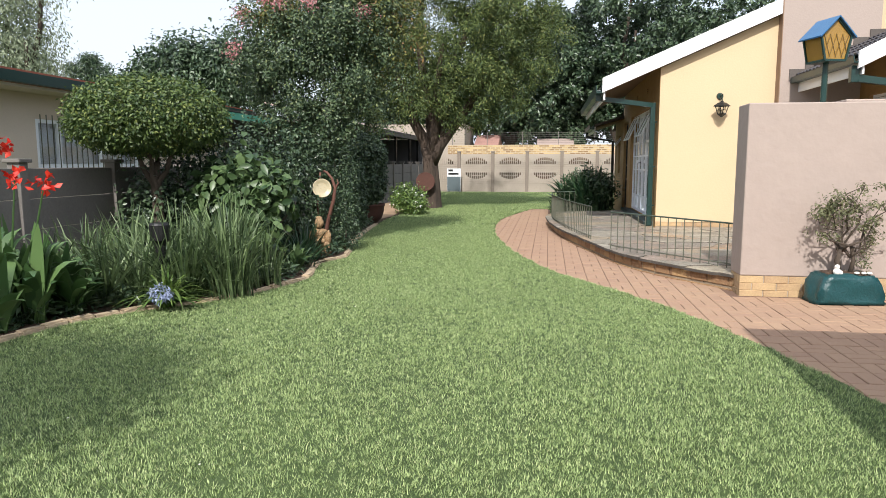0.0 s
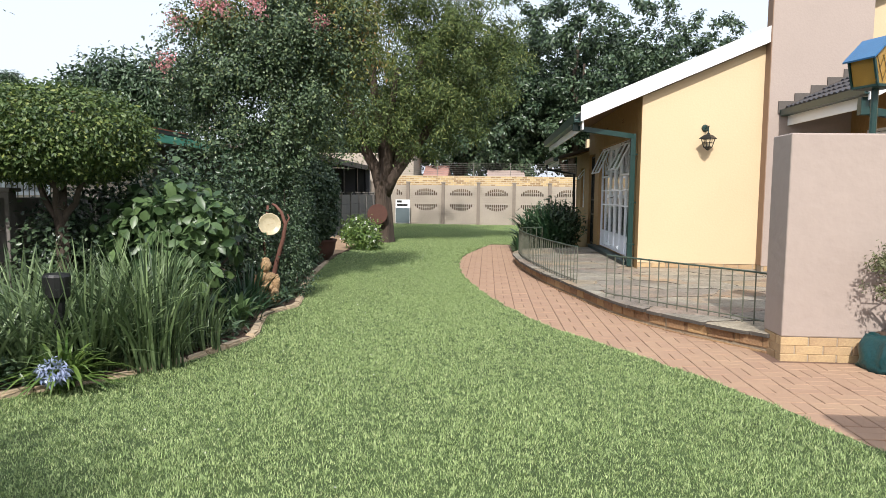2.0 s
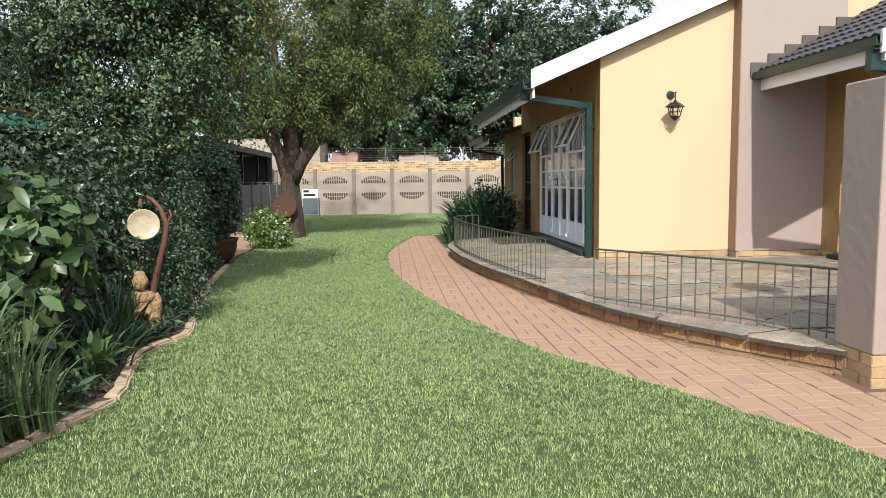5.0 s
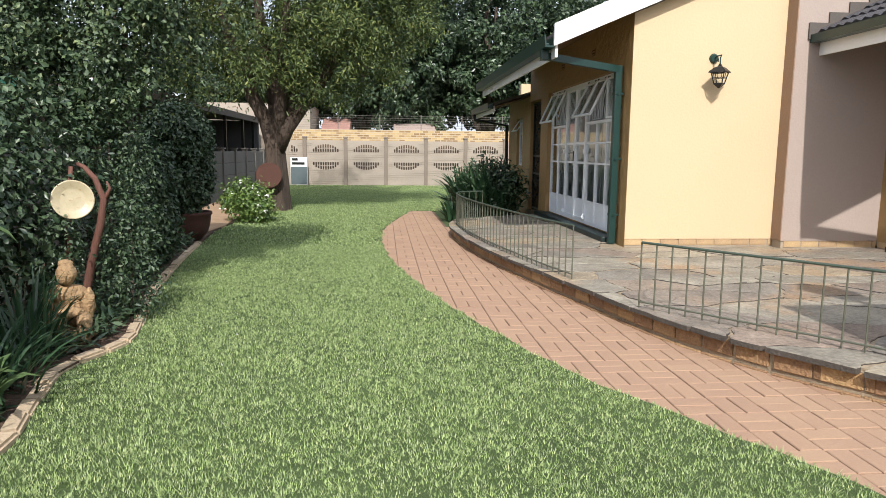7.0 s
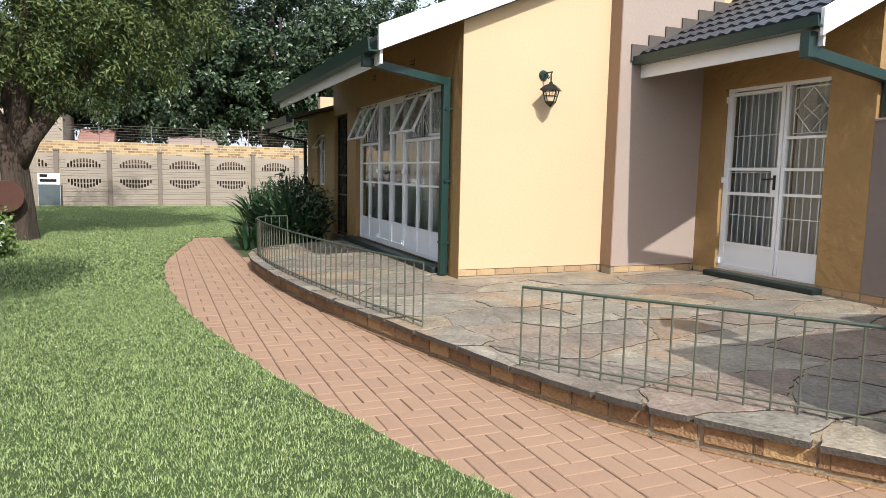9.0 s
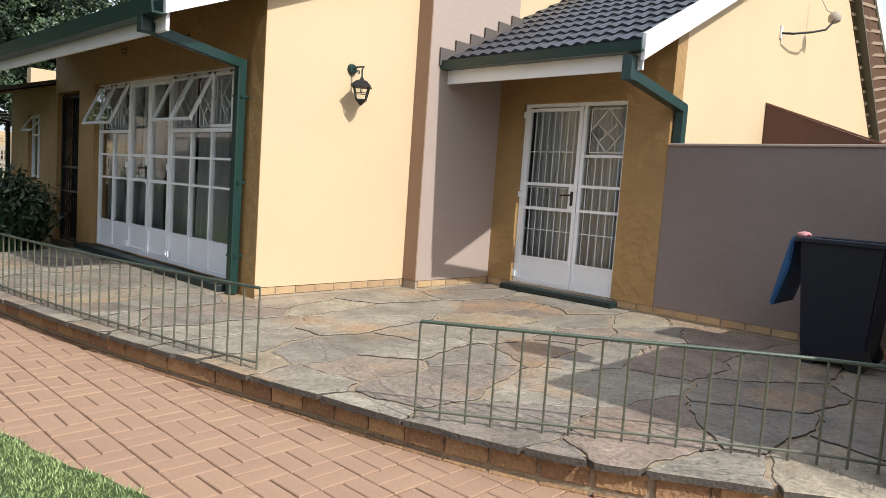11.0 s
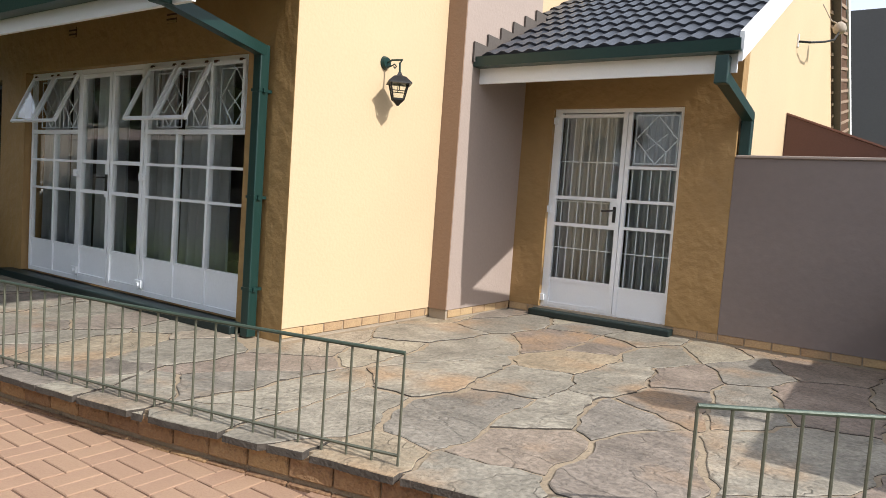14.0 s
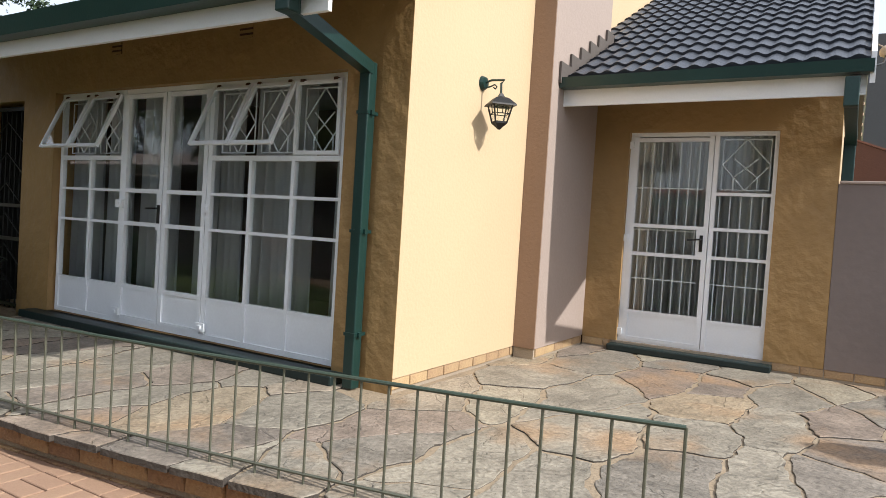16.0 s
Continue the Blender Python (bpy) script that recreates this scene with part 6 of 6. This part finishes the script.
leaves("flower_head", PETAL_BLUE, at, out, 0.045, 0.016, stalk, rng, label="pale blue flower head")
# cannas
for k, (x, y, h, fx, fz) in enumerate(((-4.43, 4.75, 0.95, -4.22, 1.46), (-4.30, 4.85, 0.85, -4.2, 1.2), (-4.12, 4.85, 0.85, -3.95, 1.14), (-4.7, 4.7, 0.95, 0, 0), (-4.55, 5.2, 0.8, 0, 0), (-4.2, 5.25, 0.7, 0, 0), (-4.9, 5.3, 0.85, 0, 0), (-4.02, 5.2, 0.55, 0, 0), (-4.15, 4.5, 0.7, 0, 0), (-4.4, 4.3, 0.7, 0, 0), (-4.6, 4.0, 0.8, 0, 0), (-4.75, 5.55, 0.7, 0, 0))):
    cn = thing("canna", (x, y, 0.04), "canna with broad green leaves and a red flower" if fz else "canna with broad upright green leaves", "plant", "cannas in the bed")
    blades("foliage", LF_CANNA, (x, y, 0.03, 0.06), rng, 26, 0.42, h * 1.15, 0.135, cn, 0.5, 7)
    if fz:
        stalk = part("stalk", tube(bmesh.new(), [(x, y, 0.03), (x + 0.02, y, h * 0.7), (fx, y, fz)], 0.012, 6, 0.006), LF_CANNA, cn)
        at, out = clumps(rng, [(fx, y, fz + 0.02, 0.06, 0.06, 0.045)], 26, 0.2, 0.2, 2, 0.4)
        leaves("flower", PETAL_RED, at, out, 0.066, 0.05, stalk, rng, droop=-0.2, label="bright red flower")
lowp = thing("ground_cover", (-4.0, 5.3, 0.03), "low mixed leafy ground cover in the bed", "plants", kind="stuff")
ya = rng.uniform(-3, 19, 16000)
xa = np.array([curve_at(BED_EDGE, y) for y in ya]) - 0.12 - rng.uniform(0, 1, 16000) ** 1.5 * 1.3
ok = (xa > -5.15) & ~((ya > 14.4) & (ya < 19))
at = np.stack([xa, ya, np.full(16000, 0.04)], 1)[ok]
at[:, 2] += rng.uniform(0, 0.14, len(at))
leaves("foliage", LF_DARK, at, np.tile([0, 0, 0.6], (len(at), 1)), 0.12, 0.03, lowp, rng, droop=0)
bk = thing("black_pot", (-3.59, 5.85, 0.03), "black plastic solar light among the leaves", "garden light")
part("body", lathe(bmesh.new(), [(0.04, 0), (0.05, 0.22), (0.085, 0.26), (0.092, 0.40), (0.08, 0.42)], (-3.59, 5.85, 0.36), 16), BLACK, bk)
part("stake", tube(bmesh.new(), [(-3.59, 5.85, 0.0), (-3.59, 5.85, 0.38)], 0.02, 8), BLACK, bk)
# pot and rose bush
po = thing("plant_pot", (-3.9, 14.4, 0), "dark brown glazed plant pot under the hedge", "pot")
part("body", lathe(bmesh.new(), [(0.2, 0), (0.32, 0.12), (0.36, 0.26), (0.37, 0.36), (0.39, 0.38), (0.39, 0.42), (0.35, 0.42), (0.33, 0.36)], (-3.9, 14.4, 0.03), 24), RUST, po, smooth=True)
hg2 = thing("pot_hedge", (-3.9, 14.4, 0.4), "clipped dark hedge growing from the pot", "hedge")
at, out = clumps(rng, [(-3.92, 14.3, 1.2, 0.46, 0.46, 0.76), (-3.92, 14.3, 1.52, 0.45, 0.45, 0.42), (-3.92, 14.3, 0.85, 0.45, 0.45, 0.42)], 14000, 0.86, 0.05, 8, 0.06)
leaves("foliage", LF_HEDGE, at, out, 0.06, 0.042, hg2, rng, spread=0.5)
part("trunk", tube(bmesh.new(), [(-3.9, 14.4, 0.35), (-3.9, 14.3, 1.0)], 0.05, 8), STEM, hg2)
rs = thing("gardenia_bush", (-3.5, 17.0, 0), "rounded bright green bush with white flowers", "shrub")
at, out = clumps(rng, [(-3.55, 17.1, 0.42, 0.42, 0.4, 0.36), (-3.35, 17.0, 0.25, 0.3, 0.3, 0.24)], 3200, 0.6, 0.12, 7, 0.14)
leaves("foliage", LF_ROSE, at, out, 0.075, 0.04, rs, rng)
at, out = clumps(rng, [(-3.5, 16.9, 0.42, 0.46, 0.42, 0.38)], 60, 0.95, 0.02, 3, 0.03)
leaves("flowers", PETAL_WHITE, at, out, 0.05, 0.04, rs, rng, label="small white flowers")
for tip in ((-3.7, 17, 0.5), (-3.4, 17.1, 0.55), (-3.3, 16.9, 0.4)):
    part("stem", limbs(bmesh.new(), rng, (-3.5, 17.0, 0), [tip], 0.02, 6), STEM, rs)
dc = thing("rusty_disc", (-3.5, 19.25, 0.72), "round rusted steel disc fixed to the tree trunk", "disc")
bm = bmesh.new()
bmesh.ops.create_cone(bm, cap_ends=True, segments=32, radius1=0.27, radius2=0.27, depth=0.03, matrix=pose(-3.48, 19.2, 0.80, 84, 0, 5))
bmesh.ops.bevel(bm, geom=bm.edges[:], offset=0.006, segments=1, affect="EDGES")
part("plate", bm, RUST, dc)
# bush at the end of the patio
sb = thing("strelitzia_bush", (1.1, 17.6, 0), "dense dark bush of stiff strap leaves at the patio's end", "shrub")
for k, (x, y, n, h, r) in enumerate(((0.95, 17.7, 300, 1.2, 0.85), (1.2, 18.3, 260, 1.3, 0.8), (0.6, 18.2, 200, 1.1, 0.8), (1.2, 17.5, 140, 0.95, 0.5), (0.3, 17.5, 80, 0.5, 0.45))):
    blades("foliage", LF_STREL, (x, y, 0.02, 0.25), rng, int(n * 0.7), r, h, 0.078, sb, 0.4, 5)
at, out = clumps(rng, [(1.25, 17.6, 0.6, 0.4, 0.4, 0.5), (1.0, 18.0, 0.65, 0.6, 0.6, 0.5)], 4500, 0.4, 0.2, 8, 0.15)
leaves("inner_foliage", LF_DARK, at, out, 0.1, 0.045, sb, rng)
# trees behind the fence
for k, (x, y, r, h, n) in enumerate(((-7.5, 37, 3.4, 8.0, 22000), (-2.0, 38, 4.0, 10, 30000), (4.0, 38, 4.7, 12.0, 36000), (9.0, 41, 4.8, 12.0, 28000), (1.0, 43, 5.0, 12, 26000))):
    tree("tall_tree", (x, y, 0), 0.3, (x, y, 2.6), [(x - r * 0.6, y, h * 0.6), (x + r * 0.5, y, h * 0.65), (x, y - 1, h * 0.8), (x + 0.5, y + 1, h * 0.7)],
         [(x, y, h * 0.62, r, r * 0.9, h * 0.33), (x - r * 0.6, y - 0.5, h * 0.46, r * 0.6, r * 0.6, h * 0.2), (x + r * 0.6, y - 0.4, h * 0.5, r * 0.6, r * 0.6, h * 0.22), (x + r * 0.2, y - 0.8, h * 0.35, r * 0.7, r * 0.6, h * 0.13)],
         int(n * 1.5), (0.24, 0.13), LF_DARK, "tall dark-leaved tree behind the boundary wall", lump=0.25, spread=0.10, per=90)
# trees far left
tree("pale_tree", (-25, 30, 0), 0.3, (-25, 30, 4), [(-26, 30, 9), (-24, 30, 10), (-24, 29, 7)], [(-25.4, 30, 8.6, 1.9, 1.8, 3.2), (-24.9, 30, 6.0, 1.7, 1.6, 1.6)], 14000, (0.24, 0.07), LF_GREY, "tall airy grey-green tree far behind the houses", droop=0.8, lump=0.3, shell=0.3)
tree("dark_conifer", (-32.2, 45, 0), 0.3, (-32.2, 45, 6), [(-33.8, 45, 7.6), (-30.6, 45, 7.6), (-32.2, 45, 8.7)], [(-32.2, 45, 8.6, 0.7, 0.7, 0.3), (-32.4, 45, 8.0, 1.7, 1.0, 0.22), (-32.0, 45, 7.3, 2.2, 1.2, 0.25), (-32.2, 45, 6.4, 2.6, 1.3, 0.3)], 7000, (0.3, 0.08), LF_DARK, "dark layered conifer far behind the houses")
tree("round_tree", (-17, 32, 0), 0.3, (-17, 32, 3), [(-19, 32, 5), (-15, 32, 5.5), (-17, 32, 6.5)], [(-17.8, 32, 5.6, 2.4, 2.0, 1.6), (-15.2, 32, 5.6, 2.2, 2.0, 1.8), (-19.6, 32, 5.0, 1.4, 1.4, 1.0)], 22000, (0.24, 0.13), LF_DARK, "dark round-headed tree behind the neighbour's house")
# shade tree behind the start of the walk
tree("garden_tree", (-3.9, -1.4, 0), 0.13, (-3.9, -1.3, 2.2), [(-4.6, -1.2, 4), (-3.2, -1.4, 3.9), (-3.8, -0.8, 4.4)], [(-3.7, -1.0, 3.9, 1.3, 1.2, 0.9), (-3.1, -1.2, 4.2, 0.8, 0.8, 0.7)], 9000, (0.1, 0.05), LF_CRAPE, "leafy garden tree that shades the lawn")

fp = thing("fallen_petals", (-1, 6, 0.05), "scattered pale fallen petals on the lawn", "petals", kind="stuff")
ya = rng.uniform(2, 16, 90)
xa = rng.uniform(-2.6, -1.15, 90)
leaves("petal", PETAL_WHITE, np.stack([xa, ya, np.full(90, 0.042)], 1), np.tile([0, 0, 1.0], (90, 1)), 0.014, 0.012, fp, rng, droop=0)

# ---- bed edging stones ----
edging = thing("bed_edging", (-3, 6, 0), "row of worn pale brick edging along the flower bed", "edging", kind="structure")
bm = bmesh.new()
box(bm, -0.045, -0.11, -0.03, 0.045, 0.11, 0.06)
bmesh.ops.bevel(bm, geom=bm.edges[:], offset=0.014, segments=2, affect="EDGES")
EDGE_BRICK = paint("worn_edging", (0.48, 0.37, 0.25), 0.9, vary=0.2, scale=6, fine=60, bump=0.6, by_object=0.5, spot=0.4, spot_col=(0.12, 0.11, 0.07))
edge_me = solid("edging_brick", bm, EDGE_BRICK)
y = 2.5
while y < 14.0:
    x0, x1 = curve_at(BED_EDGE, y), curve_at(BED_EDGE, y + 0.2)
    d = math.hypot(x1 - x0, 0.2)
    dy = 0.225 * 0.2 / d
    xm = curve_at(BED_EDGE, y + dy / 2)
    xa, xb = curve_at(BED_EDGE, y), curve_at(BED_EDGE, y + dy)
    piece("edging_brick", edge_me, edging, pose(xm - 0.02, y + dy / 2, b_rng.uniform(-0.012, 0.004), b_rng.uniform(-3, 3), b_rng.uniform(-4, 4), -math.degrees(math.atan2(xb - xa, dy))))
    y += dy

# ---- brick pieces of plinths ----
course(P1, (1.9, 12.575), (3.83, 12.575), 0.243)
course(P2, (3.84, 12.365), (5.05, 12.365), 0.243)
course(P2, (3.845, 12.575), (3.845, 12.37), 0.243)
course(P3, (5.055, 12.36), (5.055, 12.06), 0.243)
course(P3, (5.055, 10.55), (5.055, 10.14), 0.243)
course(P4, (5.055, 10.13), (5.055, 7.42), 0.243)
course(P6, (1.905, 17.1), (1.905, 16.76), 0.243)
for k in range(3):
    course(P5, (1.9, 7.055), (4.6, 7.055), 0.036 + k * 0.073, shift=0.11 * (k % 2))
    course(P5, (1.905, 7.41), (1.905, 7.06), 0.036 + k * 0.073, shift=0.11 * (k % 2))
pts = [(curve_at(PATIO_EDGE, 7.32 + 0.225 * i) + 0.02, 7.32 + 0.225 * i) for i in range(42)]
for i, ((xa, ya), (xb, yb_)) in enumerate(zip(pts[1:], pts)):
    # a soldier of one long brick on a half-sunk one
    course(P7, (xa, ya), (xb, yb_), 0.105, TALL_ME)
    course(P7, (xa - 0.012, ya), (xb - 0.012, yb_), -0.006, LOW_ME)

# ---- crazy paving ----
s_rng = np.random.default_rng(21)
seeds = []
while len(seeds) < 150:
    p = s_rng.uniform((-0.3, 6.9), (6.0, 18.0))
    if all(((p[0] - q[0]) / 0.8) ** 2 + ((p[1] - q[1]) / 0.5) ** 2 > 0.5 for q in seeds) or s_rng.uniform() < 0.03:
        seeds.append(p)
seeds = np.array(seeds)


def clip(poly, n, c):
    """The part of a polygon on which n . p <= c."""
    out = []
    for a, b in zip(poly, poly[1:] + poly[:1]):
        da, db = n[0] * a[0] + n[1] * a[1] - c, n[0] * b[0] + n[1] * b[1] - c
        if da <= 0:
            out.append(a)
        if da * db < 0:
            s = da / (da - db)
            out.append((a[0] + (b[0] - a[0]) * s, a[1] + (b[1] - a[1]) * s))
    return out


epts = [(curve_at(PATIO_EDGE, y) - 0.035, y) for y in np.arange(7.3, 16.81, 0.45)]
K = np.array([0.75, 1.55])
for i, s in enumerate(seeds):
    poly = [(-1, 7.28), (5.04, 7.28), (5.04, 17.4), (-1, 17.4)]
    gap = 0.008 + 0.018 * s_rng.uniform() ** 2
    for j, q in enumerate(seeds):
        if j == i or abs(q - s).max() > 2.5 or len(poly) < 3:
            continue
        n = (q - s) * K * K
        c = float(n @ ((q + s) / 2)) - gap * float(np.linalg.norm(n))
        poly = clip(poly, n, c)
    for a, b in zip(epts, epts[1:]):
        if len(poly) >= 3:
            n = (-(b[1] - a[1]), b[0] - a[0])
            poly = clip(poly, n, n[0] * a[0] + n[1] * a[1])
    if len(poly) < 3 or s[0] > 1.95 and s[1] > 12.7:
        continue
    # uneven outline
    rough = []
    for a, b in zip(poly, poly[1:] + poly[:1]):
        ln = math.hypot(b[0] - a[0], b[1] - a[1])
        k = max(1, int(ln / 0.045))
        for m_ in range(k):
            u = m_ / k
            p = Vector((a[0] + (b[0] - a[0]) * u, a[1] + (b[1] - a[1]) * u, 0))
            q1, q2 = p + Vector((40, 7, 3)), p + Vector((-23, 61, 9))
            wx, wy = (noise.noise(q * 2.2) * 0.075 + noise.noise(q * 8) * 0.03 + noise.noise(q * 26) * 0.013 for q in (q1, q2))
            f = 0.3 if p.x < curve_at(PATIO_EDGE, min(16.7, max(7.31, p.y))) + 0.04 else 1
            rough.append((p.x + wx * f, p.y + wy * f))
    cx, cy = sum(p[0] for p in rough) / len(rough), sum(p[1] for p in rough) / len(rough)
    bm = bmesh.new()
    h = s_rng.uniform(-0.004, 0.004)
    rings = [[bm.verts.new((cx + (x - cx) * f, cy + (y - cy) * f, z + h)) for x, y in rough] for f, z in ((1, PATIO_Z - 0.036), (1, PATIO_Z - 0.004), (0.988, PATIO_Z))]
    for a, b in zip(rings, rings[1:]):
        for k in range(len(a)):
            bm.faces.new((a[k], a[(k + 1) % len(a)], b[(k + 1) % len(a)], b[k]))
    bm.faces.new(rings[-1])
    bmesh.ops.recalc_face_normals(bm, faces=bm.faces)
    bm.normal_update()
    for fc in bm.faces:
        fc.material_index = 0 if fc.normal.z > 0.3 else 1
    flag = solid("flagstone", bm, STONE)
    flag.materials.append(SLATE_EDGE)
    piece("flagstone", flag, patio, Matrix())

# ---- pavers in basket weave ----
MOD = 0.225
def paver_mesh(lx, ly):
    bm = bmesh.new()
    box(bm, -lx / 2, -ly / 2, -0.02, lx / 2, ly / 2, 0.02)
    bmesh.ops.bevel(bm, geom=[e for e in bm.edges if e.verts[0].co.z > 0 and e.verts[1].co.z > 0], offset=0.004, segments=1, affect="EDGES")
    return solid("paver", bm, PAVER)


PAVE_ME = paver_mesh(MOD - 0.007, MOD / 2 - 0.007)
p_rng = random.Random(9)
far_v, far_f = [], []
pv = np.array([v.co for v in PAVE_ME.vertices])
pf = [list(f.vertices) for f in PAVE_ME.polygons]
near = 0
for i in range(-6, 24):
    for j in range(-6, 90):
        x, y = -1.12 + i * MOD, j * MOD
        if y > 19.4:
            continue
        for k in (-1, 1):
            if (i + j) % 2:
                cx, cy, a = x + MOD / 2, y + MOD / 2 + k * MOD / 4, 0
            else:
                cx, cy, a = x + MOD / 2 + k * MOD / 4, y + MOD / 2, 90
            lo = curve_at(PATH_EDGE, cy) - 0.13
            hi = 0.0 if cy > 16.3 else curve_at(PATIO_EDGE, cy) + 0.1 if cy > 7.35 else 6.2
            if 7.0 < cy <= 7.45 and cx > 1.85 or not lo < cx < hi:
                continue
            m = pose(cx, cy, 0.0 + p_rng.uniform(-0.002, 0.002), p_rng.uniform(-0.5, 0.5), p_rng.uniform(-0.5, 0.5), a + p_rng.uniform(-0.8, 0.8))
            if 7.2 < cy < 14.5 and near < 330:
                piece("paver", PAVE_ME, paving, m)
                near += 1
            else:
                r = np.array(m.to_3x3())
                base = len(far_v)
                far_v.extend((pv @ r.T + np.array(m.translation)).tolist())
                far_f.extend([[q + base for q in f] for f in pf])
me = bpy.data.meshes.new("far_pavers")
me.from_pydata(far_v, [], far_f)
me.materials.append(PAVER)
tagged(put(new("far_pavers", me), paving), kind="stuff")

# ---- grass blades ----
g_rng = np.random.default_rng(7)


def turf(name, y0, y1, per, length, width, label):
    """Short mown blades between the bed, the paving and the walls."""
    in_tuft = 5
    tufts = int((y1 - y0) * 6.5 * per) // in_tuft
    tx, ty = g_rng.uniform(-5.0, 3.0, tufts), g_rng.uniform(y0, y1, tufts)
    lo = np.interp(ty, *smooth_table(BED_EDGE)) + 0.03
    hi = np.where(ty < 19.5, np.interp(ty, *smooth_table(PATH_EDGE)) + 0.005, np.where(ty < 20.6, 1.8, 3.0))
    hi = hi + 0.012 * np.sin(ty * 9.1) + 0.01 * np.sin(ty * 23) - 0.012
    ok = (tx > lo) & (tx < hi)
    tx, ty = tx[ok], ty[ok]
    tall = 0.9 + 0.12 * np.sin(tx * 3.1 + 1.7 * np.sin(ty * 1.9)) * np.sin(ty * 2.3 + tx) + g_rng.normal(0, 0.12, len(tx))
    # blades of one tuft lean out from its middle
    tx, ty, tall = (np.repeat(c, in_tuft) for c in (tx, ty, tall))
    n = len(tx)
    a = g_rng.uniform(0, 2 * math.pi, n)
    off = np.abs(g_rng.normal(0, length * 0.7, n))
    x, y = tx + np.cos(a) * off, ty + np.sin(a) * off
    a = a + g_rng.normal(0, 0.6, n)
    h = length * g_rng.uniform(0.5, 1.2, n) * np.clip(tall, 0.4, 1.4)
    lean = g_rng.uniform(0.3, 1.2, n) * h
    dx, dy = np.cos(a), np.sin(a)
    v = np.empty((n, 3, 3))
    v[:, 0] = np.stack([x - dy * width / 2, y + dx * width / 2, np.full(n, 0.02)], 1)
    v[:, 1] = np.stack([x + dy * width / 2, y - dx * width / 2, np.full(n, 0.02)], 1)
    v[:, 2] = np.stack([x + dx * lean, y + dy * lean, h + 0.02], 1)
    f = np.arange(n * 3).reshape(n, 3)
    tagged(new(name, from_arrays(name, v.reshape(-1, 3), f, GRASS)), label, "grass", kind="stuff")


turf("grass", 0.8, 7.0, 19500, 0.023, 0.0054, "short bright green mown lawn grass")
turf("grass", 7.0, 14.0, 15500, 0.024, 0.0062, "short bright green mown lawn grass")
turf("grass", 14.0, 30.7, 3800, 0.032, 0.013, "short bright green mown lawn grass")
